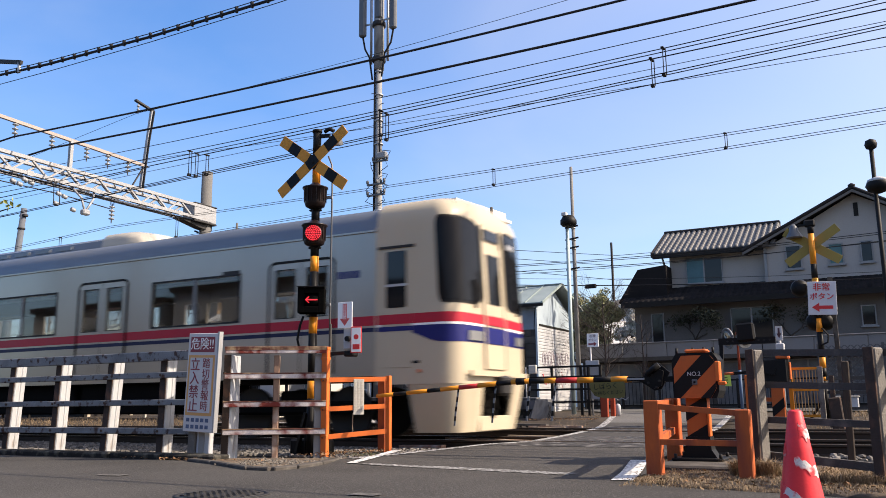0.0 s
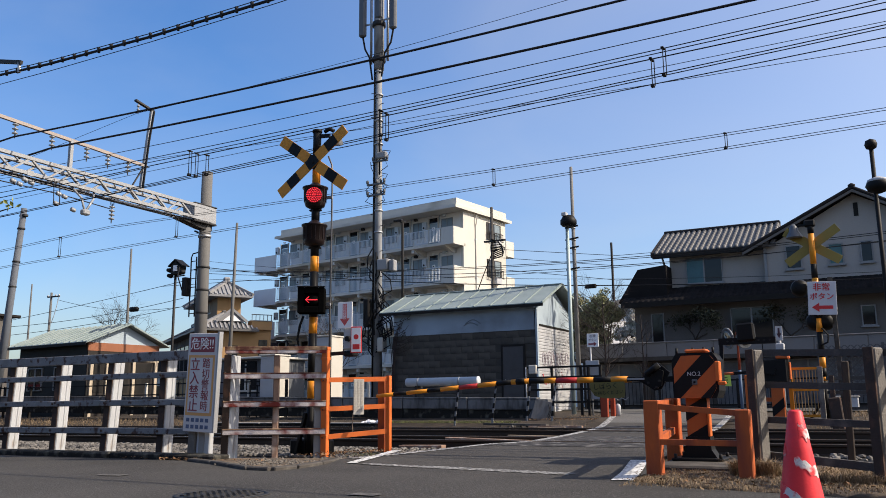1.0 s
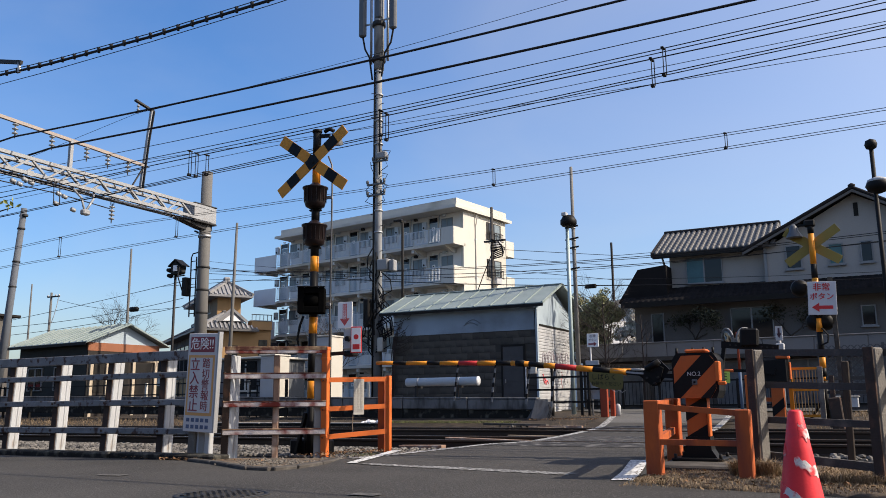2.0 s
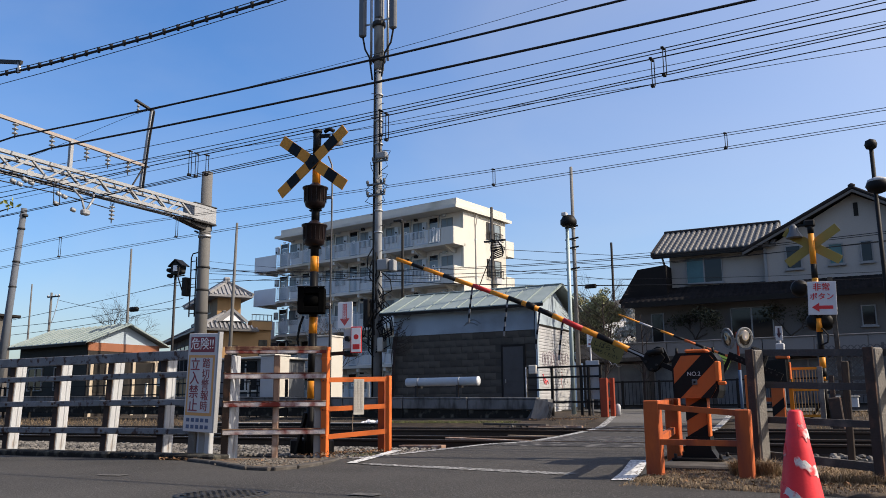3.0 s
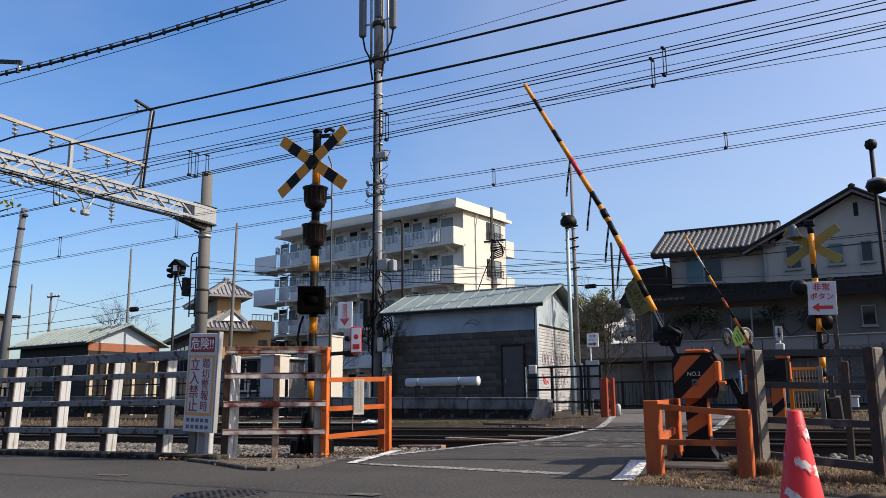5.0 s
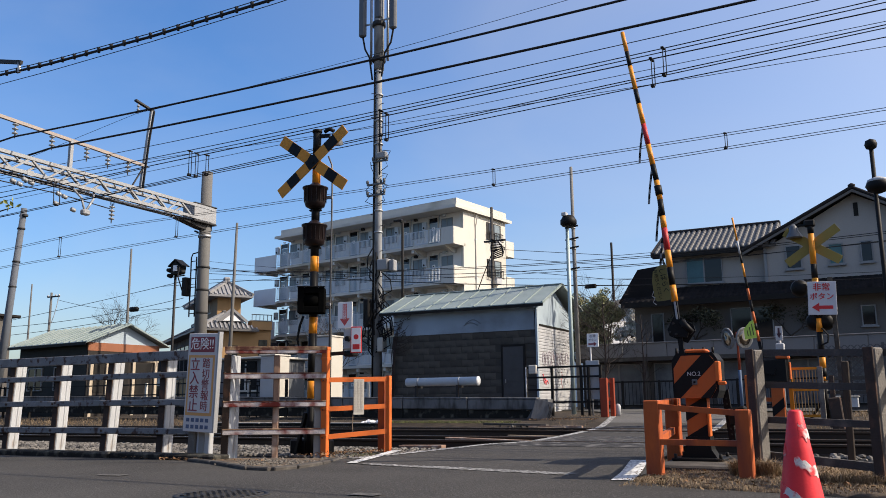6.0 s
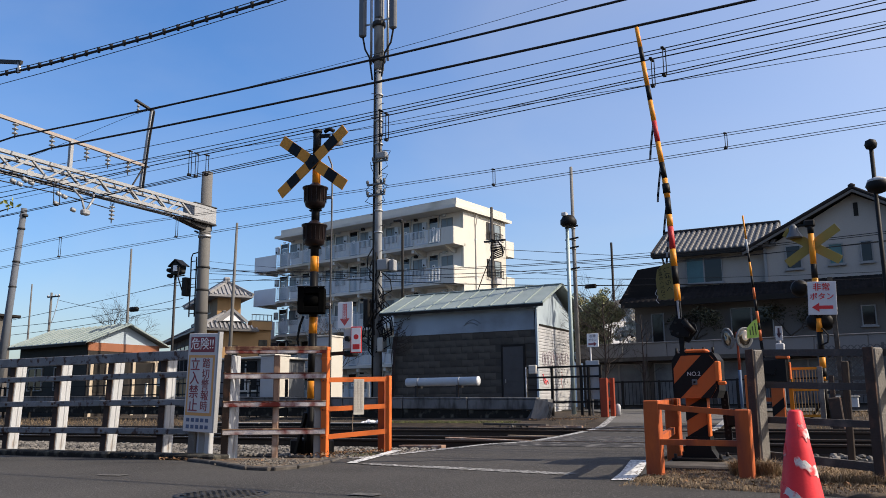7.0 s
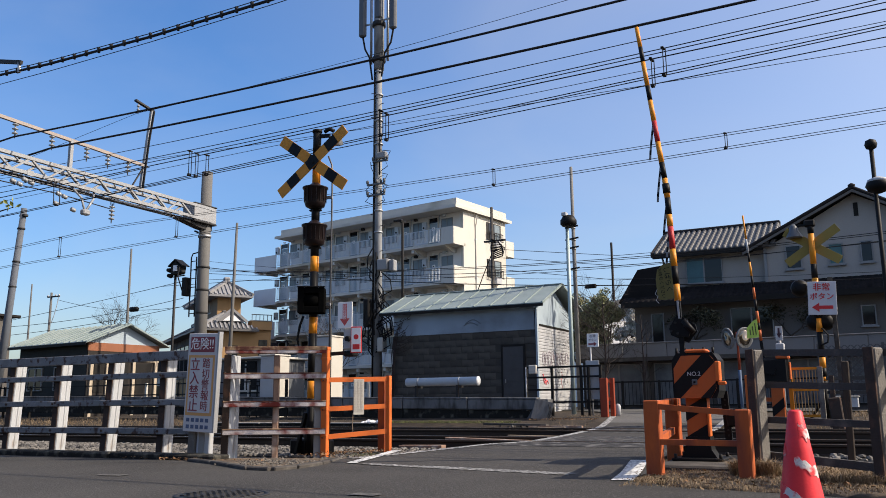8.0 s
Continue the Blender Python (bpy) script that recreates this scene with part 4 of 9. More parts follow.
for z, w in ((7.75, 0.40), (8.15, 0.40), (9.0, 0.52)):
    x_in = -0.36 if z < 8.9 else -0.12
    part("arm", Shape().box(x_in, w, -0.24, -0.16, z - 0.035, z + 0.035, 0.01), BELL_GREY, mast, "galvanised crossarm")
    for x in (x_in + 0.03, 0.05, w - 0.16, w - 0.02):
        part("insulator", Shape().lathe([(0.025, -0.07), (0.05, -0.02), (0.055, 0.05), (0.035, 0.09)], (x, -0.22, z + 0.08), n=8), BELL_GREY, mast)
    part("jumper", Shape().tube([(w, -0.22, z + 0.1), (w + 0.12, -0.22, z + 0.3), (0.16, -0.2, z + 0.42)], 0.014, 5), BLACK, mast)
    part("jumper", Shape().tube([(w - 0.1, -0.22, z), (w, -0.22, z - 0.25), (0.14, -0.2, z - 0.42)], 0.014, 5), BLACK, mast)
    part("jumper", Shape().tube([(-0.2, -0.22, z), (x_in - 0.06, -0.22, z - 0.2), (-0.12, -0.2, z - 0.35)], 0.014, 5), BLACK, mast)
part("transformer_box", Shape().box(0.10, 0.50, -0.34, -0.16, 9.06, 9.30, 0.03), MAST_GREY, mast, "pale grey switch box")
for z in (6.4, 7.2, 9.7, 10.6, 11.6, 12.5):
    part("band", Shape().lathe([(0.165, -0.025), (0.167, 0.025), (0.15, 0.026)], (0, 0, z), n=12), STEEL, mast)
for k in range(20):
    z = 3.4 + 0.46 * k
    part("step_bolt", Shape().tube([(0.1 if k % 2 else -0.1, -0.06, z), (0.27 if k % 2 else -0.27, -0.10, z)], 0.014, 6), STEEL_DARK, mast)
part("antenna_core", Shape().tube([(0, 0, 12.6), (0, 0, 17.0)], 0.19, 12), MAST_GREY, mast, "thick grey antenna core")
for z in (13.0, 14.4):
    part("antenna_collar", Shape().lathe([(0.19, -0.09), (0.25, -0.09), (0.25, 0.09), (0.19, 0.09)], (0, 0, z), n=12), STEEL_DARK, mast)
part("junction_box", Shape().box(0.18, 0.62, -0.4, -0.05, 4.95, 5.35, 0.03), MAST_GREY, mast, "grey junction box")
part("junction_box", Shape().box(0.64, 0.86, -0.35, -0.1, 4.9, 5.3, 0.03), MAST_GREY, mast, "grey junction box")
part("junction_box", Shape().box(0.18, 0.42, -0.35, -0.05, 2.1, 2.6, 0.03), BOX_CREAM, mast, "pale junction box")
r = random.Random(8)
for i in range(34):
    z = r.uniform(2.4, 5.4)
    x = r.uniform(-0.5, 0.75)
    part("cable_loop", Shape().tube([(x * 0.4, -0.22, z + 0.4), (x, -0.3, z + 0.1), (x * 1.1, -0.3, z - 0.3), (x * 0.3, -0.25, z - 0.5)], 0.022, 6), BLACK, mast)
part("step_box", Shape().box(-0.45, -0.2, -0.3, 0, 3.0, 4.0, 0.04), BLACK_DULL, mast, "dark splice closure")

lpole = pole("leaning_pole", -30.68, 21.0, 0.3, 8.55, 0.165, 0.115, LEAN_GREY, "leaning grey concrete pole with a cable bracket", lean=(0.85, 0))
for k in (0.62, 0.74, 0.9):
    part("band", Shape().lathe([(0.15, -0.03), (0.15, 0.03), (0.14, 0.031)], (0.85 * k, 0, 8.25 * k), n=12), STEEL_DARK, lpole)
part("cap_bracket", Shape().box(0.70, 1.02, -0.1, 0.1, 7.9, 8.0, 0.02), STEEL_DARK, lpole)
pole("steel_pole", -7.90, 23.0, 0.42, 5.95, 0.066, 0.05, TEAL, "slim teal-grey steel pole", "pole")
lamp = thing("floodlight", -7.80, 22.9, 5.9, "black dome light on top of a steel pole", "light")
part("dome", Shape().lathe([(0.02, 0.22), (0.16, 0.18), (0.24, 0.05), (0.24, -0.06), (0.18, -0.12), (0.02, -0.14)][::-1], (0, -0.05, 0), n=14), BLACK, lamp)
part("sensor", Shape().box(-0.15, 0.0, -0.25, -0.05, 0.16, 0.28, 0.02), BOX_GREY, lamp)
upole = pole("utility_pole", -8.72, 26.0, 0.4, 8.5, 0.085, 0.05, POLE_GREY, "grey utility pole beside the shed")
for z in (5.3, 5.6, 6.0, 4.6):
    part("band", Shape().lathe([(0.075, -0.03), (0.078, 0.03), (0.06, 0.04)], (0, 0, z), n=12), STEEL, upole)
    part("insulator", Shape().tube([(-0.25, -0.1, z), (0.2, -0.1, z + 0.05)], 0.03, 6), BLACK, upole)
apole = pole("far_pole", -20.2, 45.0, 0.5, 12.4, 0.125, 0.085, CONCRETE_DARK, "dark utility pole before the apartment block")
for k in range(5):
    part("cable_loop", Shape().tube([(0.0, -0.15, 9.9 - 0.18 * k), (0.5 + 0.1 * k, -0.2, 9.7 - 0.1 * k), (0.75, -0.2, 9.3 - 0.12 * k), (0.1, -0.15, 9.1 - 0.1 * k)], 0.04, 5), BLACK, apole)
part("crossarm", Shape().box(-0.5, 0.9, -0.1, 0.0, 9.75, 9.85), STEEL_DARK, apole)
part("service_drop", Shape().tube([(0.0, -0.1, 9.0), (-0.7, 0.0, 7.6), (-1.5, 0.2, 6.0)], 0.03, 5), BLACK, apole, "black service cable")
for dz in (0.0, 0.5, 1.2):
    part("service_line", Shape().tube([(0.1, -0.1, 9.3 - dz), (7.0, 2.0, 8.6 - dz * 1.2), (16.0, 4.0, 8.9 - dz * 1.3)], 0.016, 5), BLACK, apole)
pole("far_pole", -13.2, 46.0, 0.5, 9.7, 0.085, 0.065, BLACK_DULL, "dark wooden-looking far pole")
pole("thin_pole", -21.62, 24.0, 0.4, 7.6, 0.085, 0.045, CONCRETE_PALE, "thin grey pole behind the fence", lean=(0.19, 0))
pole("thin_pole", -31.55, 28.0, 0.4, 8.2, 0.09, 0.045, CONCRETE_PALE, "thin grey pole behind the low building")
pole("thin_pole", -55.2, 40.0, 0.4, 9.71, 0.10, 0.05, CONCRETE_PALE, "thin grey far pole")
tp = pole("far_pole", -60.9, 46.0, 0.4, 10.16, 0.13, 0.09, CONCRETE_PALE, "far utility pole with a crossarm")
part("crossarm", Shape().box(-0.45, 1.0, -0.06, 0.06, 9.35, 9.45), STEEL_DARK, tp)
for x in (-0.4, 0.55, 0.95):
    part("insulator", Shape().lathe([(0.05, 0.0), (0.09, 0.06), (0.05, 0.14)], (x, 0, 9.42), n=8), BOX_GREY, tp)
part("cable_loop", Shape().tube([(0.9, 0, 9.3), (0.75, 0, 8.6), (0.45, 0, 7.7), (0.2, 0, 7.2)], 0.03, 5), BOX_GREY, tp)


# ---- fences and guards ----
FY = 9.0
fence = thing("railway_fence", -9, FY, 0, "white concrete posts with grey steel rails along the track", "fence")
post_me = Shape().box(-0.06, 0.06, 0.012, 0.10, -0.1, 1.40, 0.012).box(-0.06, 0.05, 0.098, 0.112, -0.1, 1.39).box(-0.06, 0.06, 0.11, 0.20, -0.1, 1.40, 0.012).mesh("post", WHITE_POST)
bolt_me = Shape().lathe([(0.018, -0.012), (0.02, 0.0)], (0, 0, 0), axis="y", n=8).mesh("rail_bolt", RUST_DARK)
face_me = Shape().box(-0.075, 0.045, -0.004, 0.011, -0.1, 1.41, 0.003).mesh("steel_face", RUST_DARK)
for x, lean in ((-18.0, 2.0), (-16.75, 1.4), (-15.45, 2.6), (-14.15, 2.2), (-12.78, 3.6), (-11.63, 1.9), (-10.50, 4.0), (-9.335, 0.9), (-8.11, 0.3)):
    part("post", post_me, None, fence, "white painted concrete post", at=pose(x + 9.0, 0, 0, 0, lean, 0))
    part("steel_face", face_me, None, fence, "dark rusty steel strip", at=pose(x + 9.0, 0, 0, 0, lean, 0))
    for z in (1.155, 0.765, 0.36):
        part("rail_bolt", bolt_me, None, fence, at=pose(x + 9.0 + z * math.sin(radians(lean)), -0.068, z))
for z, h in ((1.43, 0.14), (1.155, 0.085), (0.765, 0.085), (0.36, 0.09)):
    part("rail", Shape().box(-9.5, 0.72, -0.065, -0.005, z - h / 2, z + h / 2, 0.008), RAIL_GREY, fence)

end_fence = thing("rusty_fence", -8.12, 8.96, 0, "short fence with rusty peeling steel rails", "fence")
turn = radians(32)
for z, h in ((1.468, 0.095), (1.112, 0.08), (0.727, 0.08), (0.352, 0.08)):
    part("rail", Shape().box(0, 1.40, -0.05, 0.0, z - h / 2, z + h / 2, 0.008), RAIL_RUST, end_fence, "rusty peeling steel rail", at=pose(0, 0, 0, 0, 0, math.degrees(turn)))
    part("rust_edge", Shape().box(-0.004, 1.404, -0.054, 0.004, z + h / 2 - (0.05 if z > 1.4 else 0.016), z + h / 2 + 0.003, 0.003), RUST_EDGE, end_fence, "dark rusted upper edge", at=pose(0, 0, 0, 0, 0, math.degrees(turn)))
part("post", Shape().box(0.665, 0.745, 0.0, 0.10, -0.05, 1.40, 0.01), RUST, end_fence, "brown rusted post", at=pose(0, 0, 0, 0, 0, math.degrees(turn)))
part("post", Shape().box(1.23, 1.35, 0.02, 0.14, -0.05, 1.41, 0.01), CONCRETE, end_fence, "grey concrete post", at=pose(0, 0, 0, 0, 0, math.degrees(turn)))

guard = thing("orange_guard", -6.95, 9.70, 0, "bright orange steel guard rail at the end of the fence", "guard rail")
part("corner_post", Shape().box(-0.045, 0.055, -0.04, 0.035, -0.05, 1.51, 0.008), ORANGE, guard)
for z in (1.505, 1.36, 1.065, 0.665, 0.29):
    part("clamp", Shape().box(-0.049, 0.059, -0.045, 0.040, z - 0.035, z + 0.005, 0.004), ORANGE, guard)
part("end_post", Shape().box(0.598, 0.668, 0.62, 0.69, 0.0, 1.11, 0.006), ORANGE, guard)
part("end_post", Shape().box(0.43, 0.545, 0.69, 0.78, 0.0, 1.10, 0.006), ORANGE_RED, guard, "darker red-orange post")
for a, b in ((1.05, 1.065), (0.65, 0.685), (0.272, 0.335)):
    part("rail", Shape().bar((0.03, 0.0, a), (0.63, 0.65, b), 0.035, 0.066), ORANGE, guard)
    part("bolt", Shape().tube([(-0.005, -0.055, a - 0.01), (-0.005, -0.03, a - 0.01)], 0.011, 6), RUST_DARK, guard)
notice = thing("paper_notice", -6.62, 10.035, 0.84, "small laminated paper notice tied to the orange guard", "notice", rz=46)
part("sheet", Shape().box(-0.075, 0.075, -0.035, -0.028, -0.27, 0.22), BOX_CREAM, notice)
for i in range(20):
    for k in range(3):
        w = 0.018 + 0.022 * ((i * 37 + k * 53) % 10) / 10
        part("text_bar", Shape().box(-0.068 + k * 0.047, -0.068 + k * 0.047 + w, -0.039, -0.035, 0.195 - i * 0.022, 0.206 - i * 0.022), PRINT_FAINT, notice)
part("tie", Shape().tube([(-0.08, -0.02, -0.25), (-0.085, -0.02, -0.40), (-0.08, -0.02, -0.52)], 0.006, 5), PLANK, notice, "dangling brown string")

# warning board in front of the fence
board = thing("warning_board", -8.35, 8.78, 0, "tall white railway warning board with maroon and ochre panels", "sign", rz=-3)
board.matrix_world = pose(-8.375, 8.78, 0, 0, 2.2, -3)
part("stub", Shape().box(-0.27, -0.12, 0.03, 0.2, -0.05, 0.55, 0.015), CONCRETE_POST, board, "grey concrete stub post")
part("stub", Shape().box(-0.10, 0.15, 0.035, 0.12, -0.05, 0.55, 0.012), WHITE_POST, board, "white painted stub post")
part("stub_strip", Shape().box(-0.05, 0.06, 0.028, 0.034, 0.0, 0.5, 0.003), CONCRETE, board, "grey worn strip")
part("panel", Shape().box(-0.28, 0.28, -0.06, 0.0, 0.36, 1.70, 0.006), BOARD_FACE, board)
part("edge", Shape().box(0.28, 0.31, -0.065, 0.012, 0.36, 1.72, 0.004), STEEL, board, "bright aluminium edge")
part("title_field", Shape().box(-0.23, 0.23, -0.064, -0.06, 1.44, 1.65), SIGN_MAROON, board)
part("border", Shape().box(-0.25, 0.25, -0.063, -0.06, 0.58, 1.40), SIGN_OCHRE, board)
part("field", Shape().box(-0.215, 0.215, -0.066, -0.063, 0.62, 1.365), BOARD_FACE, board)


def upright(x, y, z):
    return pose(x, y, z, 90, 0, 0)


lettering("危険!!", 0.175, SIGN_WHITE, board, upright(0, -0.066, 1.545))
for i, ch in enumerate("立入禁止"):
    lettering(ch, 0.19, SIGN_MAROON, board, upright(-0.11, -0.068, 1.26 - i * 0.185), bold=0.001)
for i, ch in enumerate("踏切警報時"):
    lettering(ch, 0.15, SIGN_MAROON, board, upright(0.10, -0.068, 1.28 - i * 0.145))
for k in range(2):
    for i in range(5):
        part("text_bar", Shape().box(-0.22 + i * 0.09, -0.16 + i * 0.09, -0.063, -0.06, 0.495 - k * 0.09, 0.545 - k * 0.09), SIGN_NAVY, board)

# guard before the barrier machine
rguard = thing("orange_guard", -2.05, 8.05, 0, "dull orange steel guard frame before the barrier machine", "guard rail")
part("post", Shape().box(-0.012, 0.132, -0.06, 0.08, -0.05, 0.72, 0.01), ORANGE_RED, rguard)
part("post", Shape().box(0.81, 0.94, -0.06, 0.08, -0.05, 0.63, 0.01), ORANGE_RED, rguard)
part("post", Shape().box(-0.28, -0.12, 1.95, 2.1, 0.0, 0.745, 0.01), ORANGE_RED, rguard)
part("rail", Shape().bar((0.12, -0.03, 0.66), (0.83, -0.03, 0.597), 0.05, 0.052), ORANGE_RED, rguard)
part("rail", Shape().bar((0.12, -0.03, 0.335), (0.83, -0.03, 0.33), 0.05, 0.052), ORANGE_RED, rguard)
part("rail", Shape().bar((0.06, 0.05, 0.665), (-0.20, 2.0, 0.69), 0.05, 0.09), ORANGE_RED, rguard)
part("rail", Shape().bar((0.06, 0.05, 0.33), (-0.20, 2.0, 0.38), 0.05, 0.075), ORANGE_RED, rguard)

# grey fence beside the barrier machine
def grey_fence(x, y, rz, posts, length, label, rails):
    f = thing("concrete_fence", x, y, 0, label, "fence", rz=rz)
    me = Shape().box(0.008, 0.092, 0.02, 0.15, -0.1, 1.185, 0.012).mesh("post", CONCRETE_POST)
    front = Shape().box(0.0, 0.088, -0.006, 0.018, -0.1, 1.19, 0.004).mesh("steel_face", RUST_DARK)
    for d in posts:
        sink = rails[0][1] * 0.75 * d
        part("post", me, None, f, at=pose(d, 0, -sink))
        part("steel_face", front, None, f, "dark rusty steel strip", at=pose(d, 0, -sink))
    for z, fall, h in rails:
        part("rail", Shape().bar((-0.05, 0.18, z), (length, 0.18, z - fall * (length + 0.05)), 0.05, h), RAIL_DARK, f)
    return f


grey_fence(-1.18, 8.5, math.degrees(math.atan2(-0.62, 1.0)), (0.0, 1.205, 2.4, 3.55), 4.0, "weathered dark fence with rusty steel rails on concrete posts", ((1.168, 0.057, 0.06), (0.86, 0.041, 0.06), (0.53, 0.027, 0.06), (0.20, 0.047, 0.07)))


solo("marker_post", Shape().box(-0.035, 0.035, -0.035, 0.035, -0.1, 1.12, 0.01), BARK, "thin dark weathered post behind the grey fence", "post", at=pose(-0.385, 9.6, -0.02, 0, 1.2, 0))


# ---- traffic cone ----
cone = thing("traffic_cone", -0.385, 4.2, -0.03, "faded red traffic cone with worn silver bands", "traffic cone")
part("base", Shape().box(-0.19, 0.19, -0.19, 0.19, 0.0, 0.045, 0.012), CONE_RED, cone)


def cone_r(z):
    return 0.135 + (0.030 - 0.135) * (z - 0.04) / 0.65


part("body", Shape().lathe([(cone_r(0.04) + 0.02, 0.04), (cone_r(0.06), 0.06), (cone_r(0.3), 0.3), (cone_r(0.5), 0.5), (cone_r(0.68), 0.68), (0.022, 0.69), (0.015, 0.69)], (0, 0, 0), n=32), CONE_RED, cone)
def torn(zc, k, w, a_from, a_to):
    """A torn piece of reflective band, slanting round the cone between two angles (degrees)."""
    s = Shape()
    n = max(4, int((a_to - a_from) / 6))
    vs = []
    for i in range(n + 1):
        a = radians(a_from + (a_to - a_from) * i / n)
        mid = zc - k * math.cos(a)
        taper = 0.35 if i in (0, n) else 1.0
        up = mid + w * taper * (0.5 + 0.5 * noise.noise(Vector((math.cos(a) * 3, math.sin(a) * 3, zc * 20))))
        dn = mid - w * taper * (0.5 + 0.6 * noise.noise(Vector((math.cos(a) * 4, math.sin(a) * 4, zc * 30))))
        for z in (dn, up):
            for o in (0.0025, -0.002):
                rr = cone_r(z) + o
                vs.append((rr * math.cos(a), rr * math.sin(a), z))
    s.add(vs, [(4 * i + p, 4 * i + 4 + p, 4 * i + 4 + q, 4 * i + q) for i in range(n) for p, q in ((0, 2), (2, 3), (3, 1), (1, 0))])
    part("band", s, CONE_WHITE, cone, "torn silver reflective band")


for zc, k, w, a_from, a_to in ((0.30, 0.055, 0.036, 185, 305), (0.30, 0.055, 0.036, 314, 395), (0.30, 0.05, 0.03, 60, 150),
                               (0.465, 0.05, 0.038, 170, 222), (0.465, 0.05, 0.042, 258, 350), (0.465, 0.05, 0.04, 20, 120), (0.61, 0.03, 0.05, 280, 370)):
    torn(zc, k, w, a_from, a_to)


# ---- crossing signal ----
def clip_poly(poly, a, b, c):
    """Keeps the part of a polygon with a*x + b*z >= c."""
    out = []
    for p, q in zip(poly, poly[1:] + poly[:1]):
        dp, dq = a * p[0] + b * p[1] - c, a * q[0] + b * q[1] - c
        if dp >= 0:
            out.append(p)
        if (dp >= 0) != (dq >= 0):
            t = dp / (dp - dq)
            out.append((p[0] + (q[0] - p[0]) * t, p[1] + (q[1] - p[1]) * t))
    return out


def cross_sign(parent, z, y, span, ang, w, first, second, bands, plain=None):
    for s, off in ((1, 0.0), (-1, 0.014)):
        board = part("cross_board", Shape().box(-span / 2, span / 2, -0.008, 0.004, -w / 2, w / 2, 0.002), plain or first, parent, at=pose(0, y - off, z, 0, s * ang, 0))
        if plain is None:
            for k in range(bands):
                if k % 2:
                    a = -span / 2 + span * k / bands
                    part("band", Shape().box(a, a + span / bands, -0.0105, -0.0078, -w / 2 + 0.002, w / 2 - 0.002), second, board)


signal = thing("crossing_signal", -7.36, 9.9, 0, "yellow and black banded crossing signal with two red lamps", "crossing signal")
signal.matrix_world = pose(-7.34, 9.9, 0, 0, 0.3, 0)
BANDS = [(4.80, 4.44, "k"), (4.44, 3.98, "y"), (3.98, 3.70, "y"), (3.70, 3.36, "k"), (3.36, 2.87, "k"), (2.87, 2.64, "y"), (2.64, 1.97, "k"), (1.97, 1.73, "y"), (1.73, 1.05, "k"), (1.05, 0.80, "y"), (0.80, 0.0, "k")]
for a, b, c in BANDS:
    part("post_band", Shape().tube([(0, 0, b), (0, 0, a)], 0.062, 16), YELLOW if c == "y" else BLACK, signal)
cross_sign(signal, 4.29, -0.10, 1.46, 36, 0.17, SIGN_YELLOW, BLACK, 7)
part("boss", Shape().lathe([(0.03, -0.02), (0.03, 0.0), (0.0, 0.0)], (0, -0.115, 4.29), axis="y", n=10), BLACK, signal)
part("cap", Shape().tube([(0, 0, 4.78), (0, 0, 4.82)], 0.075, 14), BLACK, signal)
part("bell_bracket", Shape().bar((0, 0, 4.72), (0.2, 0.05, 4.72), 0.05, 0.05), BLACK, signal)
part("bell", Shape().lathe([(0.03, 0.08), (0.06, 0.06), (0.085, 0.0), (0.115, -0.07), (0.115, -0.085), (0.02, -0.07)][::-1], (0.0, 0, 0), n=16), BELL_GREY, signal, "grey warning bell", at=pose(0.30, 0.06, 4.66, 25, 20, 0))
part("bell_arm", Shape().tube([(0.12, 0.02, 4.78), (0.2, 0.03, 4.82), (0.27, 0.05, 4.78)], 0.03, 8), BLACK, signal)
part("side_pipe", Shape().tube([(0.26, 0.06, 0.1), (0.25, 0.06, 4.05), (0.24, 0.06, 4.25), (0.17, 0.06, 4.4)], 0.013, 8), BELL_GREY, signal, "thin galvanised side pipe")
for z in (3.75, 2.15):
    part("pipe_bracket", Shape().bar((0.04, 0.02, z), (0.27, 0.05, z), 0.03, 0.04), STEEL, signal)

lanterns = []
for z in (3.755, 3.185):
    mount = part("lamp_mount", Shape().tube([(0, 0.02, z - 0.17), (0, 0.02, z + 0.24)], 0.05, 10).box(-0.09, 0.09, -0.05, 0.05, z - 0.2, z - 0.17, 0.01), BLACK, signal)
    lan = part("lantern", Shape().lathe([(0.03, -0.172), (0.105, -0.17), (0.14, -0.15), (0.156, -0.10), (0.168, 0.11), (0.192, 0.122), (0.192, 0.14), (0.11, 0.16), (0.05, 0.21), (0.03, 0.215)], (0, 0, 0), n=28), HOOD, signal, "brown-black lamp hood", at=pose(0.045, -0.078, z, 0, 0, 30))
    lens = part("lens", Shape().lathe([(0.125, 0.03), (0.125, -0.012), (0.118, -0.02), (0.0, -0.024)][::-1], (0, -0.150, -0.01), axis="y", n=28), LED_OFF, lan, "round red lamp lens")
    for k in range(16):
        a = 2 * math.pi * (k + 0.5) / 16
        if math.sin(a) > -0.7:
            part("rib", Shape().bar((0.163 * math.cos(a), 0.163 * math.sin(a), -0.09), (0.17 * math.cos(a), 0.17 * math.sin(a), 0.11), 0.008, 0.008, (math.cos(a), math.sin(a), 0)), HOOD, lan)
    leds = Shape()
    for ring in range(5):
        n = max(1, ring * 6)
        for i in range(n):
            t = 2 * math.pi * i / n
            leds.lathe([(0.0095, 0.004), (0.0095, -0.006), (0.004, -0.010)][::-1], (ring * 0.026 * math.cos(t), -0.174, -0.01 + ring * 0.026 * math.sin(t)), axis="y", n=6)
    part("led_cluster", leds, LED_ON, lan, "glowing red diodes", kind="stuff")
    lanterns.append(lan)

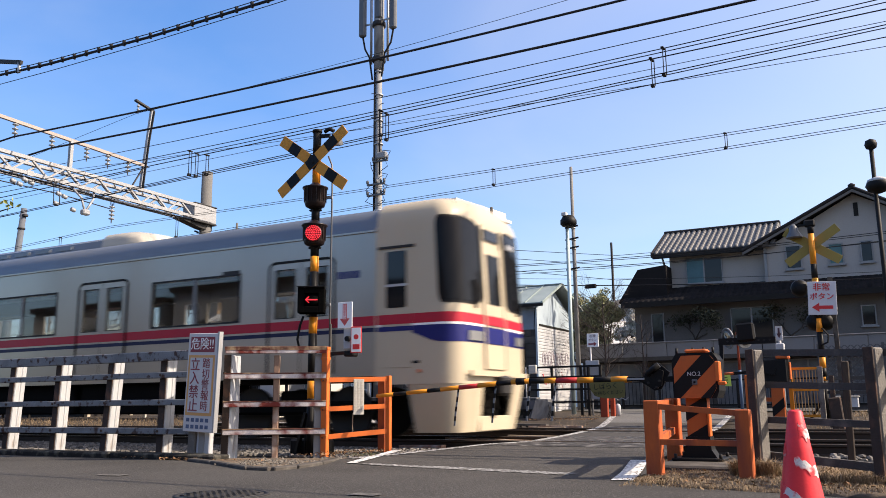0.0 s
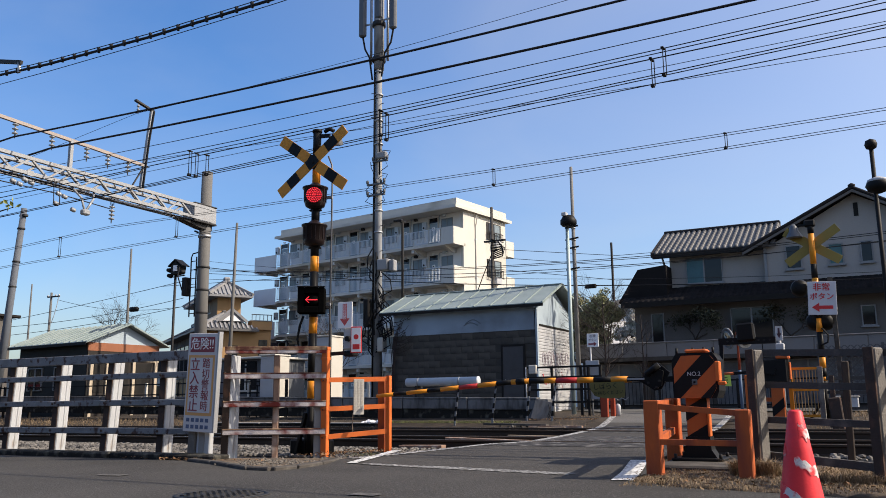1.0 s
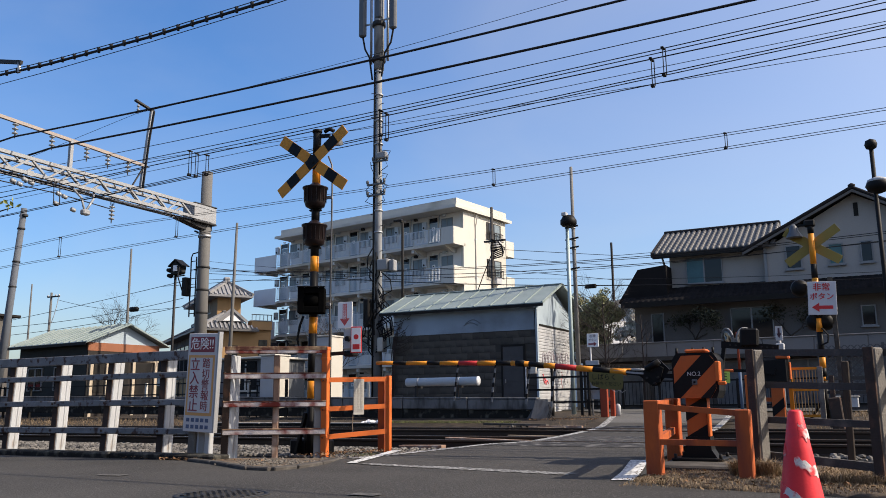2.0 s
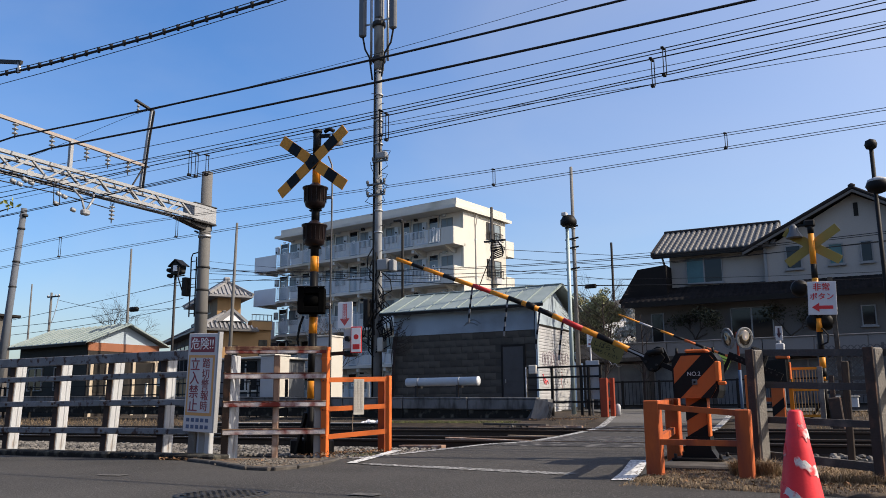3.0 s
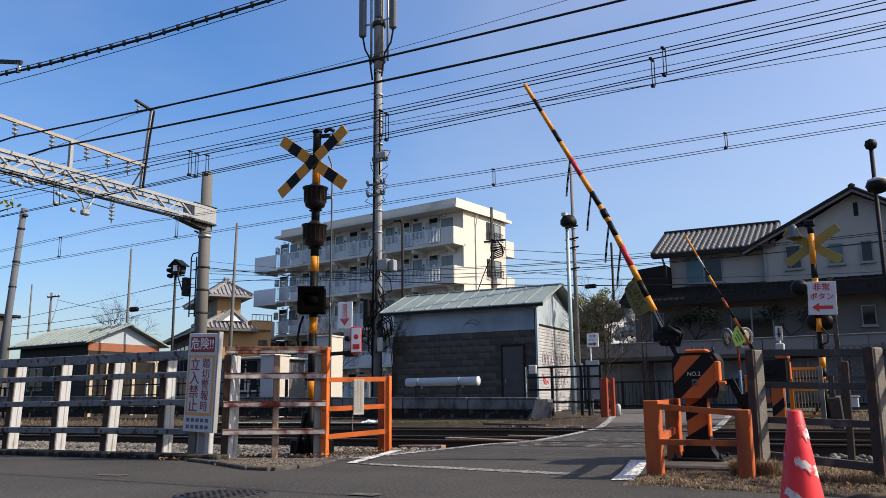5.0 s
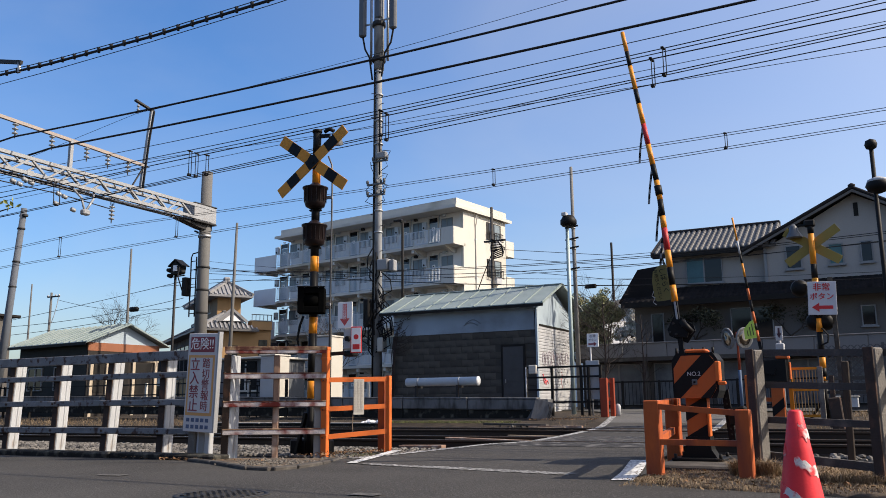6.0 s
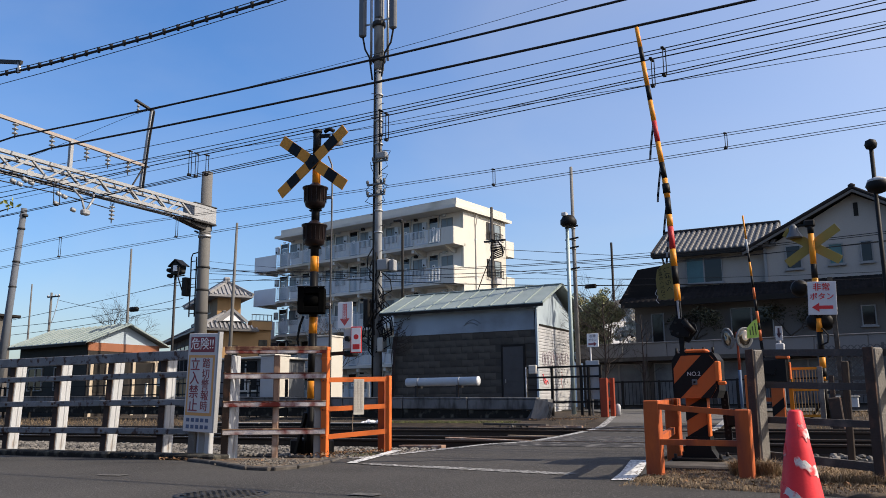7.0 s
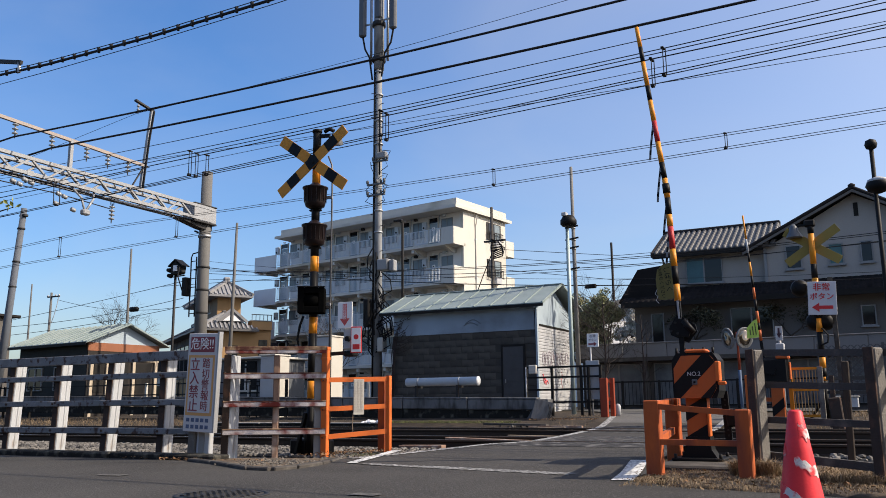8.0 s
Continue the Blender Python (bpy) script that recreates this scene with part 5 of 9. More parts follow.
arrow_box = part("direction_box", Shape().box(-0.19, 0.18, -0.06, -0.04, 2.005, 2.37, 0.005), BLACK_MATTE, signal, "black direction indicator box", at=pose(0, 0, 0, 0, 0, 30))
for q in ((-0.195, -0.10, 2.005, 2.37), (0.10, 0.185, 2.005, 2.37), (-0.102, 0.102, 2.005, 2.10), (-0.102, 0.102, 2.285, 2.37)):
    part("box_side", Shape().box(q[0], q[1], -0.30, -0.05, q[2], q[3], 0.006), BLACK_MATTE, arrow_box)
part("visor", Shape().box(-0.205, 0.195, -0.34, -0.28, 2.37, 2.385, 0.004), BLACK, signal, at=pose(0, 0, 0, 0, 0, 30))
drum = part("arrow_drum", Shape().lathe([(0.088, -0.098), (0.088, 0.098), (0.08, 0.099)], (0, 0, 0), axis="x", n=24), BLACK_MATTE, signal, "black turning drum", at=pose(0.11, -0.1905, 2.19, 0, 0, 30))
arrow = Shape().bar((-0.075, -0.089, 0.0), (0.09, -0.089, 0.0), 0.008, 0.016)
arrow.bar((-0.08, -0.088, 0.0), (-0.03, -0.084, 0.045), 0.008, 0.016, (0, 1, 0)).bar((-0.08, -0.088, 0.0), (-0.03, -0.084, -0.045), 0.008, 0.016, (0, 1, 0))
part("arrow", arrow, LED_ON, drum, "glowing red arrow")
part("cable", Shape().tube([(-0.1, -0.1, 1.98), (-0.16, -0.1, 1.85), (-0.20, -0.1, 1.65), (-0.17, -0.08, 1.5), (-0.06, -0.06, 1.5)], 0.018, 8), BLACK, signal, "looping black cable")
part("base_brace", Shape().bar((-0.05, -0.05, 0.6), (-0.25, 0, 0.0), 0.05, 0.05), BLACK, signal)
part("base_brace", Shape().bar((-0.02, 0, 0.9), (-0.12, 0.05, 0.0), 0.05, 0.05), BLACK, signal)
solo("equipment_case", Shape().box(-0.3, 0.3, -0.15, 0.15, 0.0, 0.42, 0.03), BLACK, "black equipment case at the foot of the signal", "case", at=pose(-7.44, 10.08, -0.19))

# emergency button
button = thing("emergency_button", -6.53, 9.7, 0, "grey emergency button box with red and white plates on a post", "emergency button")
part("post", Shape().tube([(-0.46, 0.16, -0.02), (-0.46, 0.16, 1.85)], 0.02, 10), STEEL_DARK, button)
part("bracket", Shape().bar((-0.46, 0.16, 1.42), (0.05, 0.02, 1.42), 0.04, 0.05), BLACK, button)
part("box", Shape().box(-0.08, 0.08, -0.08, 0.06, 1.45, 1.77, 0.02), BOX_GREY, button)
part("knob", Shape().lathe([(0.035, -0.05), (0.04, 0.0)], (0.02, -0.09, 1.6), axis="y", n=12), BLACK, button)
part("foot_box", Shape().box(-0.07, 0.09, -0.08, 0.06, 1.36, 1.44, 0.015), BLACK, button)
plate = part("plate", Shape().box(-0.12, 0.12, -0.012, 0.0, 0.0, 0.36, 0.003), SIGN_WHITE, button, "white plate with a red downward arrow", at=pose(-0.03, -0.10, 1.75, 0, 0, 0))
part("arrow", Shape().box(-0.034, 0.034, -0.016, -0.012, 0.12, 0.335).prism([(-0.08, 0.13), (0.08, 0.13), (0.0, 0.03)], -0.016, -0.012, "y"), mat("red arrow print", (0.62, 0.10, 0.09), 0.5), plate)
part("arrow_field", Shape().box(-0.026, 0.026, -0.018, -0.016, 0.12, 0.327), mat("pale red print", (0.80, 0.58, 0.56), 0.5), plate)
for i, ch in enumerate("非常ボタン"):
    lettering(ch, 0.046, SIGN_RED, plate, upright(0, -0.0185, 0.305 - i * 0.042), depth=0.001)
plate2 = part("plate", Shape().box(0.0, 0.155, -0.012, 0.0, 0.0, 0.36, 0.003), SIGN_RED, button, "red and white plate", at=pose(0.08, -0.12, 1.40, 0, 0, 18))
part("plate_field", Shape().box(0.012, 0.143, -0.015, -0.012, 0.015, 0.345), SIGN_WHITE, plate2)
part("button_print", Shape().lathe([(0.035, -0.003), (0.035, 0.0)], (0.078, -0.016, 0.22), axis="y", n=14), SIGN_RED, plate2)
part("text_bar", Shape().box(0.03, 0.128, -0.018, -0.015, 0.05, 0.12), SIGN_RED, plate2)


# ---- barrier machine and arm ----
def stripes(parent, poly, y, first, second, width, shift, slope=1.0):
    """Diagonal bands over a front face, each a thin plate of its own."""
    part("front_panel", Shape().prism(poly, y, y + 0.02, "y"), first, parent)
    k = math.hypot(1, slope)
    for i in range(-6, 8, 2):
        p = clip_poly(poly, -slope / k, 1 / k, i * width + shift)
        p = clip_poly(p, slope / k, -1 / k, -((i + 1) * width + shift)) if len(p) > 2 else p
        if len(p) > 2:
            part("stripe", Shape().prism(p, y - 0.004, y + 0.001, "y"), second, parent)


PX, PY, PZ = -1.970, 10.10, 1.091     # the near arm's axle
machine = thing("barrier_machine", -1.88, 9.62, 0.02, "orange and black striped barrier machine on a pedestal", "barrier machine")
part("case", Shape().prism([(-0.24, 0.72), (0.22, 0.72), (0.25, 0.8), (0.25, 1.14), (0.2, 1.22), (-0.2, 1.22), (-0.25, 1.14), (-0.25, 0.8)], 0.0, 0.40, "y"), BLACK, machine)
stripes(machine, [(-0.23, 0.83), (-0.17, 0.72), (0.16, 0.72), (0.22, 0.82), (0.22, 1.12), (0.17, 1.19), (-0.14, 1.19), (-0.23, 1.05)], -0.015, ORANGE_DULL, BLACK, 0.155, 0.94)
part("lid", Shape().box(-0.1, 0.14, -0.02, 0.2, 1.22, 1.26, 0.015), ORANGE_DULL, machine)
part("latch", Shape().box(0.22, 0.27, -0.03, 0.1, 0.90, 1.12, 0.01), ORANGE, machine)
part("latch_lever", Shape().box(0.24, 0.33, -0.02, 0.02, 0.86, 0.9, 0.01), ORANGE, machine)
for x in (-0.2, -0.02, 0.1, 0.2):
    part("bolt", Shape().tube([(x, 0.05, 1.2), (x, 0.05, 1.28)], 0.015, 8), BLACK, machine)
part("lock", Shape().box(-0.035, 0.025, -0.03, -0.019, 0.865, 0.925, 0.006), BELL_GREY, machine, "small keyhole plate")
part("keyhole", Shape().lathe([(0.012, -0.012), (0.014, 0.0)], (-0.005, -0.031, 0.895), axis="y", n=10), BLACK, machine)
lettering("NO.2", 0.064, BOX_GREY, machine, upright(-0.01, -0.022, 0.985), bold=0.0005)
part("pedestal", Shape().box(-0.14, 0.09, 0.08, 0.28, 0.1, 0.74, 0.01), ORANGE_DULL, machine)
for z in (0.16, 0.47):
    part("stripe", Shape().prism([(-0.142, z), (0.092, z + 0.14), (0.092, z + 0.28), (-0.142, z + 0.14)], 0.075, 0.082, "y"), BLACK, machine)
part("hinge", Shape().box(0.09, 0.12, 0.05, 0.15, 0.3, 0.62, 0.01), ORANGE, machine)
part("base", Shape().prism([(-0.155, 0.30), (0.105, 0.30), (0.115, 0.16), (0.17, 0.075), (-0.22, 0.075), (-0.165, 0.16)], 0.06, 0.30, "y"), BLACK, machine, "flared black foot")
part("base_plate", Shape().box(-0.30, 0.26, -0.06, 0.44, 0.04, 0.075, 0.01), BLACK, machine)
for sx in (-0.26, 0.22):
    for y in (-0.02, 0.40):
        part("anchor_bolt", Shape().tube([(sx, y, 0.06), (sx, y, 0.12)], 0.018, 8), BLACK_DULL, machine)
part("plinth", Shape().box(-0.36, 0.50, -0.75, 0.5, -0.2, 0.042, 0.02), CONCRETE_DARK, machine)
part("axle", Shape().tube([(-0.09, 0.36, 1.071), (-0.09, 0.52, 1.071)], 0.05, 12), BLACK, machine)

ARM_BANDS = [(0.81, 1.01, "y"), (1.01, 1.23, "k"), (1.23, 1.44, "y"), (1.44, 1.72, "r"), (1.72, 1.87, "y"), (1.87, 2.08, "k"), (2.08, 2.33, "y"), (2.33, 2.54, "k"), (2.54, 2.81, "y"), (2.81, 3.09, "r"), (3.09, 3.37, "y"), (3.37, 3.57, "k"), (3.57, 3.90, "y"), (3.90, 4.11, "k"), (4.11, 4.39, "y")]


def arm_radius(d):
    return 0.043 - 0.017 * d / 4.4


def arm_z(d):
    """The arm leaves its axle off centre and bends at the joint."""
    return 0.12 - 0.0647 * d if d < 2.2 else -0.0223 + 0.014 * (d - 2.2)


arm = new("barrier_arm")
arm.parent = machine
arm.matrix_basis = pose(PX + 1.88, PY - 9.62, PZ - 0.02, 0, -183.4, 0)
tagged(arm, "long yellow and black barrier arm with red bands")
for a, b, c in ARM_BANDS:
    part("band", Shape().tube([(a, 0, arm_z(a)), (b, 0, arm_z(b))], arm_radius(a), 10, r_end=arm_radius(b)), {"y": YELLOW, "k": BLACK, "r": RED_ARM}[c], arm)
part("shank", Shape().bar((0.12, 0, arm_z(0.12)), (0.95, 0, arm_z(0.95)), 0.05, 0.055), BLACK, arm)
# added pale strip draws the gloss highlight on the black shank
part("shank_plate", Shape().bar((0.5, -0.03, 0.085), (0.97, -0.03, 0.055), 0.012, 0.022), STEEL, arm, "pale strip for the shank's highlight")
part("bracket_plate", Shape().prism([(0.36, 0.005), (0.4, 0.175), (0.5, 0.205), (0.6, 0.115), (0.58, -0.005), (0.46, -0.045)], -0.045, -0.015, "y"), BLACK, arm)
part("bracket_plate", Shape().prism([(0.3, 0.025), (0.42, 0.215), (0.5, 0.225), (0.66, 0.105), (0.5, -0.085), (0.42, -0.095)], 0.015, 0.04, "y"), BLACK, arm)
part("spring_tube", Shape().tube([(0.40, -0.07, -0.07), (0.56, -0.07, 0.03)], 0.035, 10), BLACK, arm)
part("link_plate", Shape().prism([(-0.07, -0.05), (-0.05, 0.09), (0.22, 0.15), (0.24, 0.07)], 0.0, 0.03, "y"), BLACK, arm)
part("joint_collar", Shape().tube([(2.14, 0, arm_z(2.14)), (2.26, 0, arm_z(2.26))], 0.045, 10), BLACK, arm)
for d, h in ((0.42, 0.12), (0.50, 0.03), (0.55, 0.13), (0.46, 0.19)):
    part("bolt", Shape().tube([(d, -0.07, h), (d, 0.06, h)], 0.015, 8), STEEL_DARK, arm)
part("pivot_block", Shape().lathe([(0.09, -0.05), (0.09, 0.05)], (0, 0, 0), axis="y", n=14), BLACK, arm)
part("tail_link", Shape().bar((0.0, 0.03, 0.0), (-0.32, 0.03, -0.03), 0.05, 0.05), BLACK, arm)
part("tail_link", Shape().bar((-0.30, 0.03, 0.02), (-0.33, 0.03, -0.30), 0.04, 0.045, (0, 1, 0)), BLACK, arm)
part("tail_bar", Shape().bar((-0.30, 0.03, -0.275), (-0.92, 0.03, -0.235), 0.05, 0.075), BLACK, arm, "black counterweight bar with bolts")
for d in (0.40, 0.46, 0.74, 0.80, 0.86):
    part("bolt", Shape().tube([(-d, 0.0, -0.29 + 0.055 * d), (-d, 0.06, -0.29 + 0.055 * d)], 0.012, 6), STEEL_DARK, arm)
part("counterweight", Shape().box(-0.71, -0.51, -0.03, 0.09, -0.46, -0.25, 0.02), BLACK, arm, "black cast counterweight")
straps = []
for d, n in ((1.72, 0.50), (2.06, 0.50), (2.54, 0.50), (3.09, 0.50)):
    def limp(z):
        return -0.05 * math.sin(math.pi * 0.5 * min(1.0, -z / n)) - 0.02 * (z / n) ** 2
    s = Shape()
    ring = [(limp(-n * k / 8), -n * k / 8) for k in range(9)]
    s.add([(x + i * 0.013, j * 0.003, z) for x, z in ring for i, j in ((-1, -1), (1, -1), (1, 1), (-1, 1))],
          [(4 * k + a, 4 * k + (a + 1) % 4, 4 * k + 4 + (a + 1) % 4, 4 * k + 4 + a) for k in range(8) for a in range(4)] + [(0, 1, 2, 3), (35, 34, 33, 32)])
    me = s.mesh("strap", BLACK)
    me.materials.append(RAIL_GREY)
    for q in range(32):
        me.polygons[q].material_index = q // 4 % 2
    strap = part("strap", me, None, arm, "dark hanging strap with pale bands", at=pose(d, -0.02, arm_z(d)))
    straps.append(strap)
part("banner", Shape().prism([(1.27, 0.07), (1.27, 0.16), (1.22, 0.24), (1.10, 0.275), (0.88, 0.285), (0.85, 0.26), (0.84, 0.19), (0.84, 0.09)], -0.050, -0.044, "y"), BANNER, arm, "limp yellow warning banner")
for d in (0.90, 0.98):
    part("banner_string", Shape().tube([(d, -0.047, 0.278), (d - 0.05, -0.047, 0.31), (d - 0.09, -0.047, 0.28)], 0.004, 5), BOX_GREY, arm)
for txt, z, size, d in (("しばらく", 0.135, 0.080, 1.08), ("お待ちください", 0.213, 0.054, 1.05)):
    lettering(txt, size, BLACK, arm, pose(d, -0.0515, z, 90, 180, 0), depth=0.001)

# far barrier
FX, FYY, FZ = -2.19, 18.5, 1.31
fmachine = thing("barrier_machine", -1.98, 18.3, 0.28, "orange barrier machine on the far side of the crossing", "barrier machine")
part("case", Shape().box(-0.25, 0.25, 0, 0.4, 0.75, 1.3, 0.05), BLACK_DULL, fmachine)
part("case_back", Shape().box(-0.22, 0.22, -0.03, 0.0, 0.8, 1.25, 0.02), BLACK, fmachine)
part("case_edge", Shape().box(0.02, 0.27, -0.02, 0.36, 1.26, 1.34, 0.02), ORANGE_DULL, fmachine)
part("hatch", Shape().box(0.25, 0.275, 0.05, 0.35, 0.85, 1.2, 0.008), ORANGE_DULL, fmachine)
part("pedestal", Shape().box(-0.12, 0.12, 0.08, 0.3, 0, 0.76, 0.01), ORANGE_DULL, fmachine)
part("stripe", Shape().prism([(-0.12, 0.1), (0.12, 0.3), (0.12, 0.5), (-0.12, 0.3)], 0.074, 0.082, "y"), BLACK, fmachine)
part("axle", Shape().tube([(-0.21, 0.0, 1.03), (-0.21, 0.3, 1.03)], 0.06, 12), BLACK, fmachine)
part("axle_arm", Shape().bar((-0.21, -0.06, 1.03), (0.0, -0.06, 1.0), 0.06, 0.12), BLACK, fmachine)
farm = new("barrier_arm")
farm.parent = fmachine
farm.matrix_basis = pose(FX + 1.98, FYY - 18.3, FZ - 0.28, 0, -181, 0)
tagged(farm, "slim yellow and black barrier arm")
fb = [(0.62, 0.85, "y"), (0.85, 1.0, "k"), (1.0, 1.25, "y"), (1.25, 1.5, "k"), (1.5, 1.75, "y"), (1.75, 2.0, "k"), (2.0, 2.3, "y"), (2.3, 2.5, "k"), (2.5, 2.8, "w"), (2.8, 3.32, "y")]
for a, b, c in fb:
    part("band", Shape().tube([(a, 0, 0), (b, 0, 0)], 0.036 - 0.006 * a, 8), {"y": YELLOW if a > 1.6 else ORANGE_DULL, "k": BLACK, "w": BOX_GREY}[c], farm)
part("shank", Shape().bar((0, 0, 0), (0.64, 0, 0), 0.05, 0.06), BLACK, farm)
part("flag", Shape().prism([(0.70, 0.02), (1.08, 0.02), (1.05, 0.10), (0.92, 0.24), (0.70, 0.26)], -0.048, -0.042, "y"), LIME, farm, "lime yellow flag")
for k in range(3):
    part("text_bar", Shape().box(0.76, 1.0 - 0.06 * k, -0.051, -0.048, 0.06 + 0.055 * k, 0.08 + 0.055 * k), GRASS_GREEN, farm)


# ---- train ----
def stadium(x0, x1, z0, z1, r, n=5):
    pts = []
    for cx, cz, a0 in ((x1 - r, z1 - r, 0), (x0 + r, z1 - r, 90), (x0 + r, z0 + r, 180), (x1 - r, z0 + r, 270)):
        for i in range(n + 1):
            a = radians(a0 + 90 * i / n)
            pts.append((cx + r * math.cos(a), cz + r * math.sin(a)))
    return pts


RT = 0.15                       # height of the rail
HW = 1.40                       # half the width of the body
ROOF = [(-HW, 1.00), (-HW, 3.36), (-HW + 0.03, 3.52), (-HW + 0.12, 3.66), (-HW + 0.30, 3.76), (-0.75, 3.84), (0, 3.87),
        (0.75, 3.84), (HW - 0.30, 3.76), (HW - 0.12, 3.66), (HW - 0.03, 3.52), (HW, 3.36), (HW, 1.00)]


def loft(rings, smooth=True):
    s = Shape()
    n = len(rings[0])
    s.add([p for ring in rings for p in ring], [(j * n + i, j * n + i + 1, (j + 1) * n + i + 1, (j + 1) * n + i) for j in range(len(rings) - 1) for i in range(n - 1)], smooth)
    return s


DOORS = (-3.145, -7.965, -12.785, -17.605)      # middle of each door from the nose


def openings(cab):
    """Stretches of the side that are glazed, from the front back."""
    spans = []
    for d in DOORS:
        spans += [(d + 0.12, d + 0.54), (d - 0.54, d - 0.12)]
    for a, b in zip(DOORS, DOORS[1:]):
        spans.append(((a + b) / 2 - 1.05, (a + b) / 2 + 1.05))
    return sorted(spans)


Z0, Z1 = 2.02, 2.84             # bottom and top of the glazing


def build_car(train, x_nose, cab, shift):
    """One car; x runs back from the nose along negative x."""
    car = train
    front = -1.63 if cab else 0.0
    rear = -20.0
    ring = [(y, z + RT) for y, z in ROOF]
    part("roof", loft([[(shift + x, y, z) for y, z in ring[1:-1]] for x in (rear, front)], True), BODY_STEEL, car, "rounded roof shell")
    part("ceiling", Shape().box(shift + rear + 0.1, shift + front, -HW + 0.1, HW - 0.1, 3.25 + RT, 3.28 + RT), SEAT_LIGHT, car)
    part("end_wall", Shape().prism(ring, shift + rear, shift + rear + 0.03, "x"), BODY_STEEL, car)
    part("cab_bulkhead", Shape().box(shift + front - 0.05, shift + front, -HW + 0.06, HW - 0.06, 1.03 + RT, 3.3 + RT), SEAT_LIGHT, car)
    part("floor", Shape().box(shift + rear, shift - 0.6, -HW + 0.03, HW - 0.03, 0.98 + RT, 1.03 + RT), UNDER, car)
    for sgn in (-1, 1):
        def side(a, b):
            return sorted((sgn * (HW + a), sgn * (HW + b)))
        part("lower_side", Shape().box(shift + rear, shift + front, *side(-0.05, 0.0), 1.0 + RT, Z0 + RT), BODY_STEEL, car, "brushed stainless lower side")
        part("upper_side", Shape().box(shift + rear, shift + front, *side(-0.05, 0.0), Z1 + RT, 3.36 + RT), BODY_STEEL, car, "brushed stainless upper side")
        spans = openings(cab)
        edges = [rear] + [v for s in spans for v in s] + [front]
        for a, b in zip(edges[::2], edges[1::2]):
            part("pillar", Shape().box(shift + a, shift + b, *side(-0.05, 0.0), Z0 + RT, Z1 + RT), BODY_STEEL, car)
        for a, b in spans:
            part("pane", Shape().box(shift + a, shift + b, *side(-0.03, -0.022), Z0 + RT, Z1 + RT), GLASS_TRAIN, car, "clear window pane").visible_shadow = False
        sh = [(sgn * (HW + 0.004), 3.34 + RT), (sgn * (HW - 0.026), 3.525 + RT), (sgn * (HW - 0.115), 3.668 + RT), (sgn * (HW - 0.295), 3.768 + RT)]
        part("roof_shoulder", loft([[(shift + x, y, z) for y, z in sh] for x in (rear, front)]), BODY_STEEL_DK, car, "blue-grey roof shoulder")
        part("rain_gutter", Shape().box(shift + rear, shift + front, *side(0.0, 0.03), 3.33 + RT, 3.36 + RT), BODY_STEEL, car, "thin steel rain gutter")
        part("red_stripe", Shape().box(shift + rear, shift + front, *side(0.0, 0.004), 1.80 + RT, 1.955 + RT), TRAIN_RED, car)
        part("blue_stripe", Shape().box(shift + rear, shift + front, *side(0.0, 0.004), 1.70 + RT, 1.765 + RT), TRAIN_BLUE_DIM, car)
        for d in DOORS:
            s = shift + d
            for k in (-1, 1):
                xa, xb = sorted((s, s + k * 0.66))
                wa, wb = sorted((s + k * 0.12, s + k * 0.54))
                leaf = Shape()
                leaf.box(xa + 0.005, xb - 0.005, *side(0.0, 0.007), 1.08 + RT, Z0 + RT).box(xa + 0.005, xb - 0.005, *side(0.0, 0.007), Z1 + RT, 2.94 + RT)
                leaf.box(xa + 0.005, wa, *side(0.0, 0.007), Z0 + RT, Z1 + RT).box(wb, xb - 0.005, *side(0.0, 0.007), Z0 + RT, Z1 + RT)
                door = part("door", leaf, BODY_STEEL, car, "stainless sliding door leaf")
                gasket = Shape()
                for q in ((wa - 0.015, wa, Z0, Z1), (wb, wb + 0.015, Z0, Z1), (wa - 0.015, wb + 0.015, Z1, Z1 + 0.015), (wa - 0.015, wb + 0.015, Z0 - 0.015, Z0)):
                    gasket.box(q[0], q[1], *side(0.004, 0.010), q[2] + RT, q[3] + RT)
                part("gasket", gasket, BLACK, door)
            frame = Shape()
            arch = [(s + 0.68 * k, 1.06 + RT) for k in (-1,)] + [(s - 0.68 + 0.12 * (1 - math.cos(radians(a))), 2.86 + RT + 0.12 * math.sin(radians(a))) for a in range(0, 91, 15)]
            arch += [(2 * s - x, z) for x, z in arch[::-1]]
            for (xa, za), (xb, zb) in zip(arch, arch[1:]):
                frame.bar((xa, sgn * (HW + 0.006), za), (xb, sgn * (HW + 0.006), zb), 0.018, 0.042, (0, 1, 0)) if abs(xa - xb) < 1e-6 else frame.bar((xa, sgn * (HW + 0.006), za), (xb, sgn * (HW + 0.006), zb), 0.018, 0.04)
            part("door_frame", frame, BLACK_DULL, car)
            part("door_seam", Shape().box(s - 0.006, s + 0.006, *side(0.0, 0.0085), 1.08 + RT, 2.94 + RT), BLACK, car)
            part("red_stripe", Shape().box(s - 0.655, s + 0.655, *side(0.004, 0.010), 1.80 + RT, 1.955 + RT), TRAIN_RED, car)
            part("blue_stripe", Shape().box(s - 0.655, s + 0.655, *side(0.004, 0.010), 1.70 + RT, 1.765 + RT), TRAIN_BLUE_DIM, car)
        for a, b in zip(DOORS, DOORS[1:]):
            m = shift + (a + b) / 2
            fr = Shape()
